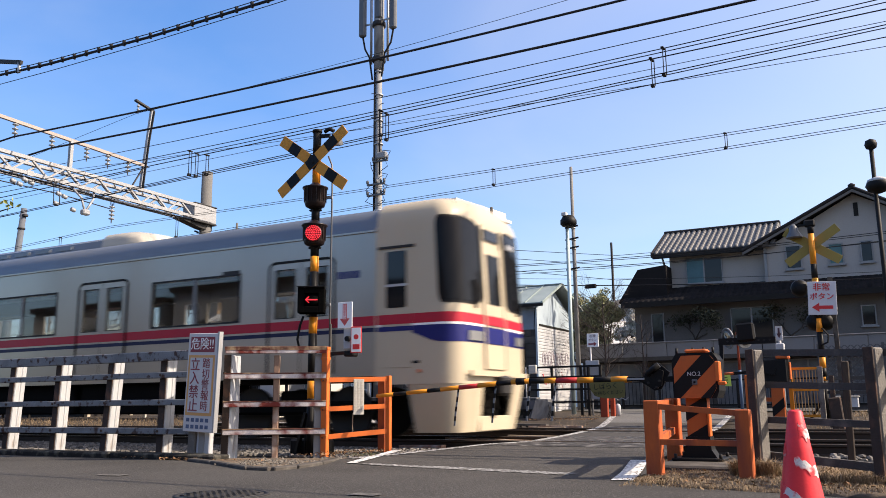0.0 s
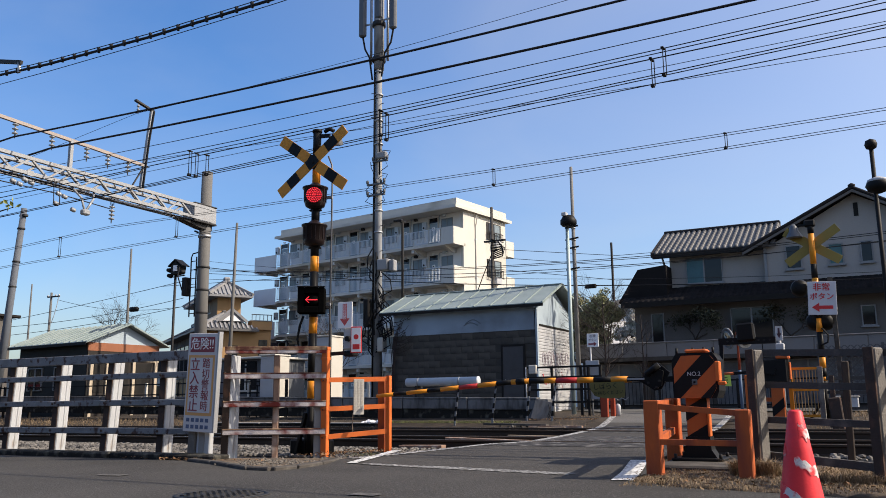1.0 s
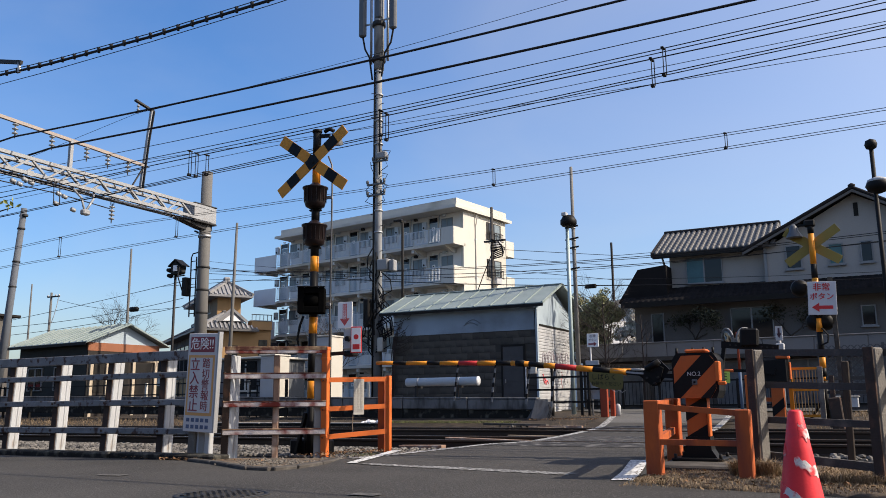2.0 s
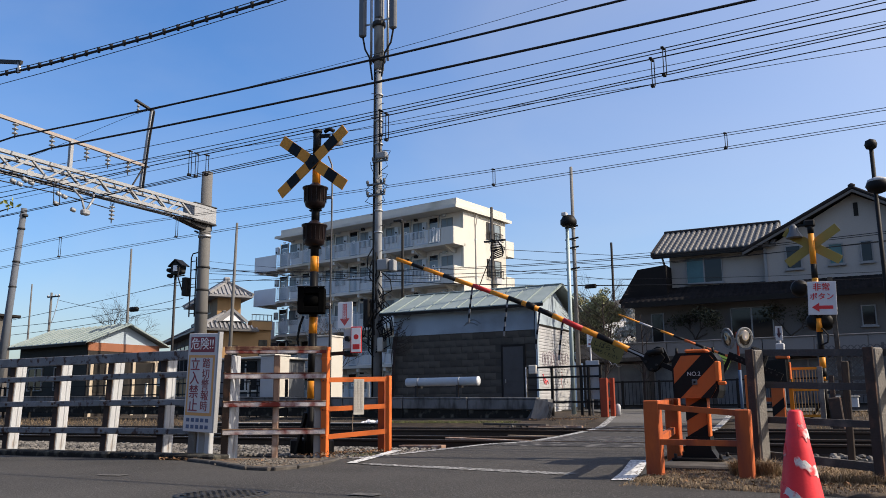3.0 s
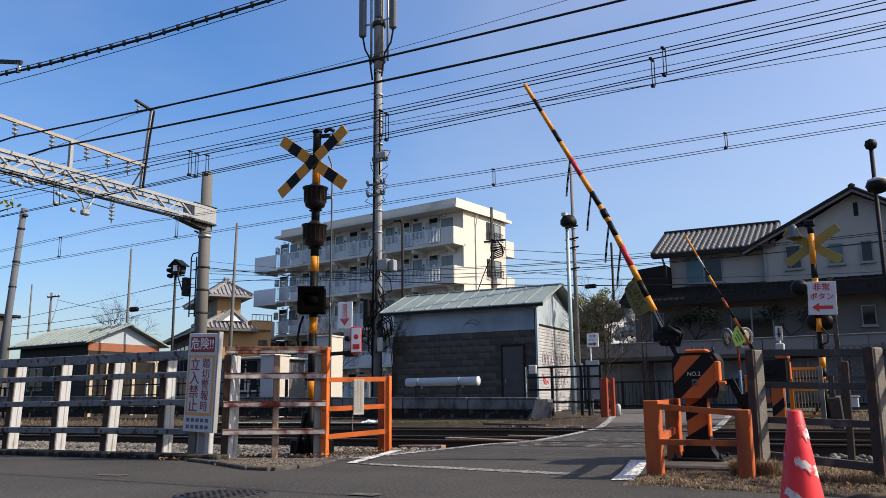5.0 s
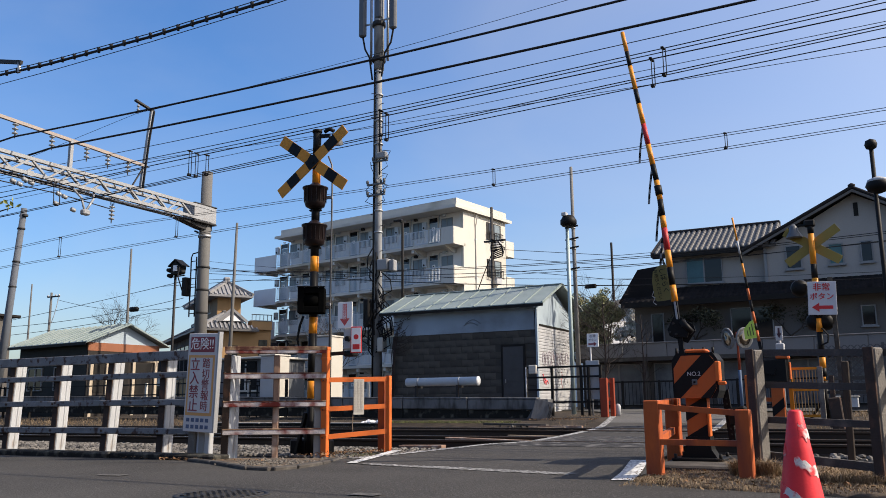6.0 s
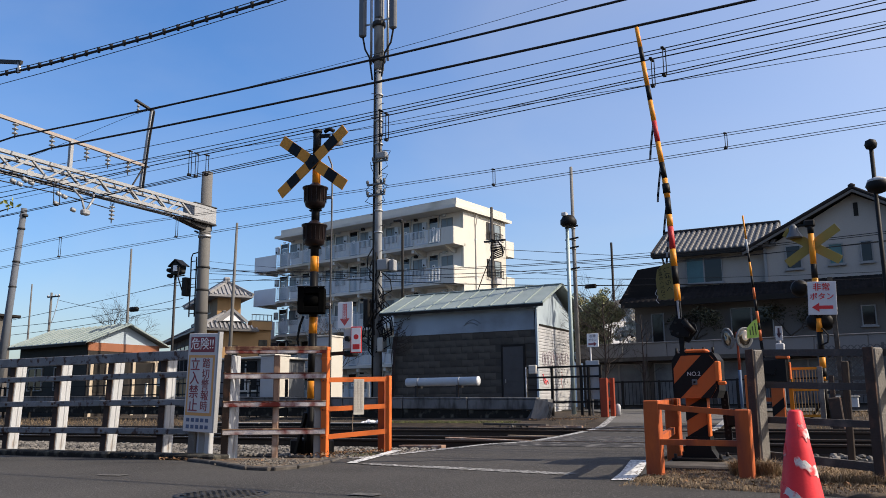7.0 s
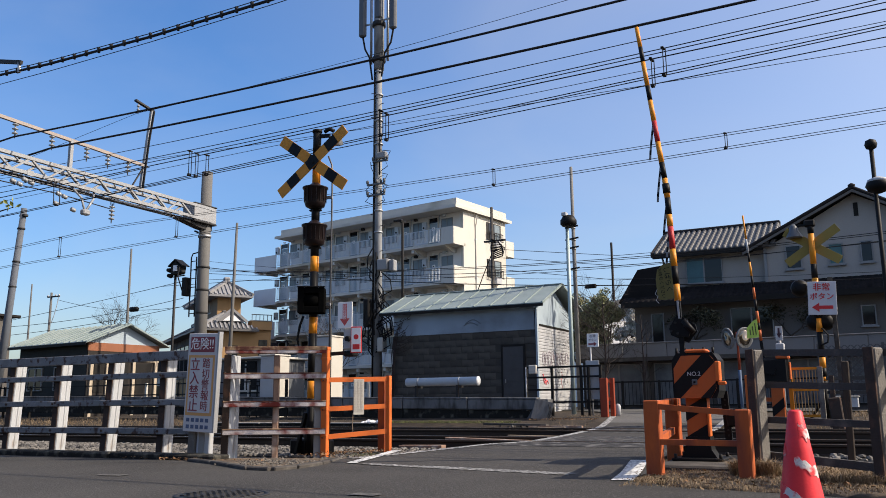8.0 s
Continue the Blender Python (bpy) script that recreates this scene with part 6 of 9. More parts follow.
            for q in ((m - 1.085, m - 1.05, Z0 - 0.03, Z1 + 0.03), (m + 1.05, m + 1.085, Z0 - 0.03, Z1 + 0.03), (m - 1.05, m + 1.05, Z1, Z1 + 0.03), (m - 1.05, m + 1.05, Z0 - 0.03, Z0)):
                fr.box(q[0], q[1], *side(0.0, 0.012), q[2] + RT, q[3] + RT)
            w = part("window_frame", fr, STEEL_DARK, car)
            part("mullion", Shape().box(m - 0.025, m + 0.025, *side(-0.02, 0.008), Z0 + RT, Z1 + RT), FRAME_WHITE, w)
            part("bench", Shape().box(m - 1.6, m + 1.6, *side(-0.62, -0.1), 1.03 + RT, 1.48 + RT, 0.04).box(m - 1.6, m + 1.6, *side(-0.22, -0.1), 1.48 + RT, 1.98 + RT, 0.03), BENCH, car, "maroon bench seat")
            part("bench_end", Shape().box(m + 1.62, m + 1.65, *side(-0.6, -0.08), 1.03 + RT, 2.35 + RT), SEAT_LIGHT, car)
            part("bench_end", Shape().box(m - 1.65, m - 1.62, *side(-0.6, -0.08), 1.03 + RT, 2.35 + RT), SEAT_LIGHT, car)
            part("luggage_rack", Shape().box(m - 1.6, m + 1.6, *side(-0.40, -0.1), 2.86 + RT, 2.89 + RT), STEEL, car)
    # roof equipment
    unit = loft([[(shift + x, y * k, 3.78 + RT + (z - 3.78) * h) for y, z in ((-0.86, 3.78), (-0.84, 4.0), (-0.74, 4.14), (-0.5, 4.22), (0, 4.25), (0.5, 4.22), (0.74, 4.14), (0.84, 4.0), (0.86, 3.78))]
                 for x, k, h in ((-8.75, 1.0, 0.92), (-8.4, 1.0, 0.92), (-8.1, 0.99, 0.88), (-7.8, 0.96, 0.76), (-7.62, 0.92, 0.40), (-7.55, 0.9, 0.05))])
    part("air_conditioner", unit, ROOF_CREAM, car, "cream rooftop cooling unit with a rounded end")
    part("air_conditioner_body", Shape().prism([(-0.85, 3.80 + RT), (0.85, 3.80 + RT), (0.78, 4.0 + RT), (0.55, 4.10 + RT), (-0.55, 4.10 + RT), (-0.78, 4.0 + RT)], shift - 13.2, shift - 8.76, "x"), BODY_STEEL_DK, car, "blue-grey rooftop unit")
    for k in range(5):
        part("vent_grille", Shape().box(shift - 13.0 + k * 0.7, shift - 12.5 + k * 0.7, -0.835, -0.80, 3.88 + RT, 3.96 + RT), BODY_STEEL_DK, car)
    part("roof_grille", Shape().box(shift - 19.6, shift - 13.5, -0.8, 0.8, 3.82 + RT, 4.02 + RT, 0.05), BODY_STEEL_DK, car)
    part("aerial", Shape().tube([(shift - 5.9, 0, 3.85 + RT), (shift - 5.9, 0, 4.12 + RT)], 0.012, 6), STEEL_DARK, car)
    # underfloor
    for i, (a, b) in enumerate(((-18.6, -16.2), (-13.6, -11.4), (-11.2, -8.8), (-8.6, -6.4), (-5.2, -3.0))):
        if i in (1, 2, 3):
            part("equipment_box", Shape().box(shift + a, shift + b, -1.25, 1.25, 0.42 + RT, 1.0 + RT, 0.03), UNDER, car)
    for c in (-3.6, -16.4):
        bogie = part("bogie", Shape().box(shift + c - 1.5, shift + c + 1.5, -1.05, -0.92, 0.40 + RT, 0.62 + RT, 0.04).box(shift + c - 1.5, shift + c + 1.5, 0.92, 1.05, 0.40 + RT, 0.62 + RT, 0.04).box(shift + c - 0.3, shift + c + 0.3, -1.0, 1.0, 0.4 + RT, 0.8 + RT, 0.04), UNDER, car)
        for dx in (-1.05, 1.05):
            for sy in (-0.72, 0.72):
                part("wheel", Shape().lathe([(0.44, -0.05), (0.43, 0.07), (0.3, 0.05), (0.28, 0.02)], (shift + c + dx, sy, 0.43 + RT), axis="y", n=28), STEEL_DARK, bogie)
    return car


train = thing("commuter_train", -5.5, 12.72, 0, "stainless commuter train with cream cab, red and blue stripes", "train")
build_car(train, 0, True, 0.0)
build_car(train, 0, False, -20.4)
part("gangway", Shape().box(-20.4, -20.0, -0.6, 0.6, 1.1 + RT, 3.3 + RT), UNDER, train)

# cab: side pieces and a front that leans back, rounds at the corners and rolls over at the top
NOSE, BULGE = -0.12, 0.06
CAB_ROOF = [(-HW, 3.36), (-HW + 0.02, 3.54), (-HW + 0.07, 3.68), (-HW + 0.17, 3.78), (-HW + 0.34, 3.845), (-0.75, 3.885), (-0.35, 3.90), (0, 3.905)]


def cab_lean(z):
    return (0.0 if z < 1.75 else (z - 1.75) * 0.045) + (1.1 * (z - 3.5) ** 2 if z > 3.5 else 0.0)


def cab_ring(z, n=9):
    """Plan of the cab at a height, from the near side round the nose to the far side."""
    half = HW
    for (ya, za), (yb, zb) in zip(CAB_ROOF, CAB_ROOF[1:]):
        if za <= z <= zb:
            half = -(ya + (yb - ya) * (z - za) / (zb - za))
    half = max(half, 0.05)
    r = min(0.34, half * 0.7)
    nose = NOSE - cab_lean(z)
    pts = [(-1.63, -half)]
    for i in range(n + 1):
        a = radians(90 * i / n)
        pts.append((nose - BULGE - r + r * math.sin(a), -half + r - r * math.cos(a)))
    m = 7
    for i in range(1, m):
        t = -1 + 2 * i / m
        pts.append((nose - BULGE * t * t, t * (half - r)))
    for i in range(n + 1):
        a = radians(90 - 90 * i / n)
        pts.append((nose - BULGE - r + r * math.sin(a), half - r + r * math.cos(a)))
    pts.append((-1.63, half))
    return [(x, y, z + RT) for x, y in pts]


def cab_point(u, z, out):
    """A point over the cab at a place u along its plan, pushed out a little."""
    ring = cab_ring(z)
    i = max(0, min(len(ring) - 2, int(u)))
    a, b = Vector(ring[i]), Vector(ring[i + 1])
    d = (b - a)
    nrm = Vector((d.y, -d.x, 0)).normalized()
    return a.lerp(b, u - i) + nrm * out


def cab_patch(name, u0, u1, z0, z1, rad, out, material, label="", m=12):
    """A piece of glazing with rounded corners that follows the cab's curve; rad in metres, u in steps of the plan."""
    rings = []
    zs = [z0 + rad * (1 - math.cos(radians(90 * k / 5))) for k in range(6)] + [z0 + rad + (z1 - z0 - 2 * rad) * k / 6 for k in range(1, 6)] + [z1 - rad * (1 - math.cos(radians(90 * k / 5))) for k in range(5, -1, -1)]
    for z in zs:
        e = max(0.0, rad - (z - z0), rad - (z1 - z))
        inset = (rad - math.sqrt(max(0.0, rad * rad - e * e))) / 0.16
        a, b = u0 + inset, u1 - inset
        rings.append([cab_point(a + (b - a) * k / m, z, out) for k in range(m + 1)])
    return part(name, loft(rings), material, train, label)


cab_z = [0.86, 0.90, 1.2, 1.5, 1.69, 1.75, 1.9, 2.2, 2.6, 3.0, 3.36, 3.45, 3.54, 3.62, 3.69, 3.74, 3.78, 3.81, 3.84, 3.862, 3.882, 3.895, 3.90]
part("cab", loft([cab_ring(z) for z in cab_z]), CREAM, train, "cream painted cab")
part("cab_roof", Shape().add(cab_ring(3.90), [tuple(range(len(cab_ring(3.90))))]), CREAM, train)


def cab_band(z0, z1, out, i0, i1, material, name, label="", n=2, parent=None, zs=None):
    """A piece laid over the cab between two heights and two points of its plan."""
    rings = []
    zs = zs or [z0 + (z1 - z0) * k / n for k in range(n + 1)]
    for z in zs:
        ring = cab_ring(z)[i0:i1 + 1]
        c = Vector((-1.5, 0, 0))
        rings.append([(p[0] + out * (1 if abs(p[1]) < HW - 0.3 else 0.7), p[1] * (1 + out / HW), p[2]) for p in ring])
    return part(name, loft(rings), material, parent or train, label)


NP = len(cab_ring(2.0))
cab_band(1.80, 1.955, 0.005, 0, NP - 1, TRAIN_RED, "red_stripe")
cab_band(1.765, 1.80, 0.004, 0, NP - 1, SIGN_WHITE, "white_line")


def stripe_sweep(flip):
    """The blue stripe: thin along the side, sweeping down to its full depth round the corner."""
    us = [0.0, 0.3, 0.45, 0.55, 0.65, 0.75, 0.85, 0.95, 1.0] + [1.0 + 0.5 * k for k in range(1, 19)]
    rows = []
    for k in range(4):
        row = []
        for u in us:
            t = max(0.0, min(1.0, (u - 0.42) / 0.62 if u < 1.0 else 0.93 + (u - 1.0) * 0.1))
            low = 1.695 - 0.195 * t * t * (3 - 2 * t)
            row.append(cab_point((NP - 1 - u) if flip else u, 1.765 + (low - 1.765) * k / 3, 0.005))
        rows.append(row)
    part("blue_stripe", loft(rows), TRAIN_BLUE, train)


stripe_sweep(False)
stripe_sweep(True)
cab_band(1.50, 1.765, 0.005, 9, NP - 10, TRAIN_BLUE, "blue_stripe")
cab_patch("windscreen_seal", 1.45, 11.75, 2.10, 3.50, 0.18, 0.006, BLACK)
cab_patch("windscreen", 1.7, 11.6, 2.14, 3.46, 0.15, 0.012, WINDSCREEN, "large dark windscreen")
cab_patch("windscreen_seal", 14.7, NP - 4.4, 2.10, 3.50, 0.12, 0.006, BLACK)
cab_patch("windscreen", 14.85, NP - 4.7, 2.14, 3.46, 0.09, 0.012, WINDSCREEN, "dark windscreen")


def front_panel(name, y0, y1, z0, z1, out, material, parent=train, label=""):
    """A flat piece on the front, leaning with it."""
    def fx(y, z):
        t = y / (HW - 0.34)
        return NOSE - cab_lean(z) - BULGE * t * t + out
    s = Shape()
    vs = []
    for x_off in (0.0, -0.04):
        for z in (z0, (z0 + z1) / 2, z1):
            for y in (y0, (y0 + y1) / 2, y1):
                vs.append((fx(y, z) + x_off, y, z + RT))
    q = []
    for j in range(2):
        for i in range(2):
            a = j * 3 + i
            q += [(a, a + 1, a + 4, a + 3), (9 + a, 9 + a + 3, 9 + a + 4, 9 + a + 1)]
    q += [(0, 3, 12, 9), (3, 6, 15, 12), (2, 11, 14, 5), (5, 14, 17, 8), (0, 9, 10, 1), (1, 10, 11, 2), (6, 7, 16, 15), (7, 8, 17, 16)]
    return part(name, s.add(vs, q), material, parent, label)


door = front_panel("front_door", -0.52, 0.20, 1.1, 3.12, 0.03, CREAM, label="cream gangway door")
front_panel("front_door_window", -0.40, 0.08, 2.15, 2.98, 0.042, WINDSCREEN, door)
front_panel("door_seam", -0.55, -0.52, 1.1, 3.45, 0.045, CREAM, door)
front_panel("door_seam", 0.20, 0.23, 1.1, 3.45, 0.045, CREAM, door)
front_panel("door_stripe", -0.52, 0.20, 1.80, 1.955, 0.037, TRAIN_RED, door)
front_panel("door_stripe", -0.52, 0.20, 1.50, 1.765, 0.037, TRAIN_BLUE, door)
front_panel("destination_display", -0.42, 0.10, 3.22, 3.40, 0.035, GLASS_DARK, label="small dark display")
for y0, y1 in ((-1.05, -0.62), (0.72, 1.05)):
    front_panel("headlight", y0, y1, 1.53, 1.68, 0.03, LAMP_GLASS, label="headlight cluster")
front_panel("step", -1.1, 1.1, 0.98, 1.06, 0.10, CREAM)
front_panel("wiper", -0.82, -0.79, 2.05, 2.5, 0.05, BLACK)
front_panel("wiper", 0.88, 0.91, 2.05, 2.35, 0.05, BLACK)
for i in range(4):
    front_panel("number_bar", 0.52 + i * 0.09, 0.57 + i * 0.09, 3.20, 3.29, 0.03, BOX_GREY)
# apron under the cab, cut away in the middle for the coupler
def apron_plan(k, z, back=0.0):
    """Plan of the apron, drawn in and back a little towards its foot (k from 0 to 1)."""
    ring = cab_ring(0.9)
    half = [(-1.05 + 0.17 * k, -HW)] + [(x, y) for x, y, _ in ring[1:11]]
    half += [(ring[11][0], -0.80), (NOSE - 0.01, -0.62)]
    return [(x - 0.12 * k - back, y * (1 - 0.13 * k - back * 0.5), z + RT) for x, y in half]


def apron_corner(sgn):
    rings = []
    for k, z in ((0.0, 0.88), (0.25, 0.68), (0.6, 0.40), (1.0, 0.12)):
        outer, inner = apron_plan(k, z), apron_plan(k, z, 0.05)
        ring = outer + inner[::-1] + outer[:1]
        rings.append([(x, y * sgn, zz) for x, y, zz in ring])
    part("apron", loft(rings), CREAM, train, "cream apron below the cab")


apron_corner(-1)
apron_corner(1)
part("apron_lip", Shape().box(NOSE - 0.16, NOSE - 0.09, -0.60, 0.60, 0.12 + RT, 0.36 + RT, 0.015), CREAM, train)
coupler = part("coupler", Shape().box(-0.6, -0.05, -0.14, 0.14, 0.72 + RT, 0.98 + RT, 0.03), UNDER, train, "black coupler")
part("coupler_head", Shape().box(-0.15, 0.03, -0.18, 0.18, 0.68 + RT, 1.0 + RT, 0.04), STEEL_DARK, coupler)
for y, z in ((-0.32, 0.55), (0.3, 0.5), (-0.2, 0.42), (0.42, 0.75)):
    part("hose", Shape().tube([(-0.3, y, 0.9 + RT), (-0.12, y, z + 0.1 + RT), (-0.18, y + 0.05, z - 0.08 + RT), (-0.35, y + 0.05, z + RT)], 0.025, 6), UNDER, coupler)
part("buffer_beam", Shape().box(-0.9, -0.42, -0.9, 0.9, 0.3 + RT, 0.95 + RT, 0.03), UNDER, train)
# cab side doors
for sgn in (-1, 1):
    y = sgn * HW
    d = part("cab_door", Shape().box(-1.55, -0.98, *sorted((y, y + sgn * 0.008)), 1.12 + RT, 3.0 + RT, 0.003), CREAM, train)
    part("cab_door_frame", Shape().box(-1.60, -0.93, *sorted((y, y + sgn * 0.02)), 3.02 + RT, 3.06 + RT), STEEL_DARK, d)
    part("cab_door_window", Shape().prism(stadium(-1.45, -1.08, 2.06 + RT, 2.97 + RT, 0.03, 2), *sorted((y + sgn * 0.008, y + sgn * 0.013)), "y"), GLASS_DARK, d)
    part("window_bar", Shape().box(-1.46, -1.07, *sorted((y + sgn * 0.013, y + sgn * 0.018)), 2.40 + RT, 2.44 + RT), BOX_GREY, d)
    part("stripe", Shape().box(-1.55, -0.98, *sorted((y + sgn * 0.008, y + sgn * 0.012)), 1.80 + RT, 1.955 + RT), TRAIN_RED, d)
    part("stripe", Shape().box(-1.55, -0.98, *sorted((y + sgn * 0.008, y + sgn * 0.012)), 1.69 + RT, 1.765 + RT), TRAIN_BLUE, d)
    part("step_slot", Shape().box(-1.5, -0.85, *sorted((y, y + sgn * 0.006)), 1.18 + RT, 1.22 + RT), BLACK, train)
    part("cab_edge", Shape().box(-1.65, -1.625, *sorted((y, y + sgn * 0.006)), 0.95 + RT, 3.4 + RT), CREAM, train)
    for k in range(4):
        part("logo_bar", Shape().box(-2.40 + k * 0.115, -2.31 + k * 0.115, *sorted((y, y + sgn * 0.004)), 2.60 + RT, 2.72 + RT), TRAIN_BLUE, train, "dark blue emblem bar")
    part("number_bar", Shape().box(-4.9, -4.5, *sorted((y, y + sgn * 0.004)), 2.85 + RT, 2.93 + RT), STEEL_DARK, train)
    part("side_marker", Shape().lathe([(0.03, -0.01), (0.03, 0.01)], (-0.85, y + sgn * 0.01, 1.06 + RT), axis="y", n=10), ORANGE, train)


# ---- buildings ----
def window(parent, x0, x1, y, z0, z1, panes=2, frame=0.035, name="window", glass=None, sill=True, last=None):
    """A window in a wall that faces the road (towards lower y)."""
    s = Shape()
    s.box(x0, x0 + frame, y - 0.06, y + 0.02, z0, z1).box(x1 - frame, x1, y - 0.06, y + 0.02, z0, z1)
    s.box(x0 + frame, x1 - frame, y - 0.06, y + 0.02, z1 - frame, z1).box(x0 + frame, x1 - frame, y - 0.06, y + 0.02, z0, z0 + frame)
    w = part(name, s, FRAME_WHITE, parent)
    step = (x1 - x0 - 2 * frame) / panes
    for i in range(panes):
        a = x0 + frame + i * step
        part("pane", Shape().box(a, a + step - 0.015, y - 0.03 + 0.012 * i, y - 0.02 + 0.012 * i, z0 + frame, z1 - frame), last if last and i == panes - 1 else glass or GLASS_DARK, w)
        if i:
            part("mullion", Shape().box(a - 0.03, a + 0.02, y - 0.05, y, z0 + frame, z1 - frame), FRAME_WHITE, w)
    if sill:
        part("sill", Shape().box(x0 - 0.05, x1 + 0.05, y - 0.10, y, z0 - 0.05, z0), FRAME_WHITE, w)
    return w


# shed of concrete blocks beside the track
shed = thing("shed", -12.05, 24.25, 0.38, "old block shed with pale blue boards and green metal roof", "shed")
SX0, SX1, SD = -2.6, 2.6, 3.15
part("core", Shape().box(SX0 + 0.02, SX1 - 0.02, 0.02, SD, 0, 2.58), MORTAR, shed)
part("upper_wall", Shape().box(SX0 + 0.06, SX1 - 0.06, 0.0, SD, 2.58, 3.36), SHED_UP, shed, "pale blue boarded upper wall")
part("gable", Shape().prism([(0.0, 3.25), (SD, 3.25), (SD / 2, 4.02)], SX1 - 0.05, SX1, "x"), GABLE, shed)
part("gable", Shape().prism([(0.0, 3.25), (SD, 3.25), (SD / 2, 4.02)], SX0, SX0 + 0.05, "x"), GABLE, shed)
blk = Shape().box(-0.197, 0.197, 0.010, 0.05, -0.1025, 0.1025, 0.006).mesh("block", BLOCK)
for row in range(12):
    for i in range(13):
        x = SX0 + 0.2 + i * 0.4 + (0.2 if row % 2 else 0)
        z = 0.107 + row * 0.2145
        if x > SX1 - 0.15 or (1.30 < x < 2.30 and z < 2.10):
            continue
        part("block", blk, None, shed, at=pose(x, 0.0, z))
door = part("door", Shape().box(1.46, 2.15, -0.03, 0.02, 0.0, 2.08, 0.008), DOOR_GREY, shed, "grey metal door")
part("door_handle", Shape().tube([(1.56, -0.06, 0.95), (1.56, -0.06, 1.07)], 0.012, 6), STEEL, door)
part("door_frame", Shape().box(1.40, 1.46, -0.035, 0.03, 0.0, 2.14).box(2.15, 2.21, -0.035, 0.03, 0.0, 2.14).box(1.46, 2.15, -0.035, 0.03, 2.08, 2.14), BLACK_DULL, door)
for k in range(9):
    part("door_rib", Shape().box(1.50, 2.11, -0.036, -0.03, 0.2 + k * 0.2, 0.215 + k * 0.2), DOOR_GREY, door)
for x0, z0, w, h in ((0.15, 2.85, 0.55, 0.14), (0.1, 2.80, 0.5, 0.10)):
    pts = [(x0 + w * k / 8, -0.012, z0 + h * math.sin(math.pi * k / 8)) for k in range(9)]
    part("scrawl", Shape().tube(pts, 0.016, 5), STROKE, shed, "faint old spray stroke")
ov = 0.28
for sg in (0, 1):
    ya, yb = (-ov, SD / 2) if sg == 0 else (SD + ov + 0.2, SD / 2)
    za, zb = (3.33 if sg == 0 else 3.43), 4.12
    part("roof_slope", Shape().add([(SX0 - 0.35, ya, za), (SX1 + 0.35, ya, za), (SX1 + 0.35, yb, zb), (SX0 - 0.35, yb, zb), (SX0 - 0.35, ya, za + 0.05), (SX1 + 0.35, ya, za + 0.05), (SX1 + 0.35, yb, zb + 0.05), (SX0 - 0.35, yb, zb + 0.05)],
         [(0, 1, 2, 3), (4, 5, 6, 7), (0, 1, 5, 4), (1, 2, 6, 5), (2, 3, 7, 6), (3, 0, 4, 7)]), ROOF_GREEN, shed, "pale green sheet-metal roof")
    for i in range(11):
        x = SX0 - 0.32 + i * (SX1 - SX0 + 0.64) / 10
        part("roof_batten", Shape().bar((x, ya, za + 0.06), (x, yb, zb + 0.06), 0.035, 0.035), ROOF_GREEN, shed)
part("ridge_cap", Shape().box(SX0 - 0.36, SX1 + 0.36, SD / 2 - 0.12, SD / 2 + 0.12, 4.13, 4.18, 0.02), ROOF_GREEN, shed)
part("fascia", Shape().box(SX0 - 0.35, SX1 + 0.35, -ov - 0.02, -ov + 0.01, 3.26, 3.35), BLACK_DULL, shed)
shutter = part("shutter", Shape().box(SX1, SX1 + 0.02, 0.08, SD - 0.1, 0.0, 2.73), SHUTTER, shed, "white slatted roller shutter with faded scrawl")
slat = Shape().box(0, 0.03, 0.08, SD - 0.1, -0.045, 0.045, 0.012).mesh("slat", SHUTTER)
for i in range(27):
    part("slat", slat, None, shutter, at=pose(SX1 + 0.005, 0, 0.05 + i * 0.1))
part("wall_panel", Shape().box(SX1, SX1 + 0.015, 0.0, SD, 2.73, 3.25), GABLE, shed)
part("shutter_head", Shape().box(SX1 + 0.015, SX1 + 0.05, 0.2, SD - 0.05, 2.70, 2.76), BLACK_DULL, shed)
part("corner_trim", Shape().box(SX1 - 0.02, SX1 + 0.04, -0.03, 0.07, 0.0, 3.2), GABLE, shed)

# apartment block
AZ = 0.8
apt = thing("apartment_block", -28.0, 55.0, AZ, "five-storey cream apartment block with access balconies", "apartment block", rz=-9)
AL, AD, FH = 19.2, 7.2, 3.00
part("core", Shape().box(-AL, 0, 1.6, AD, 0, 14.62), APT_SHADE, apt, "corridor wall")
part("side_wall", Shape().box(-0.1, 0.15, 1.3, AD + 0.1, -1.0, 14.62), APT_WALL, apt, "sunlit cream end wall")
part("roof_slab", Shape().box(-AL - 0.3, 0.45, -0.1, AD + 0.6, 14.6, 14.78), APT_WALL, apt)
part("parapet", Shape().box(-AL, 0.2, 0.35, AD + 0.2, 14.78, 15.4), APT_WALL, apt)
baluster = Shape().box(0, 0.035, 0.01, 0.04, 0.12, 1.12).mesh("baluster", APT_RAIL)
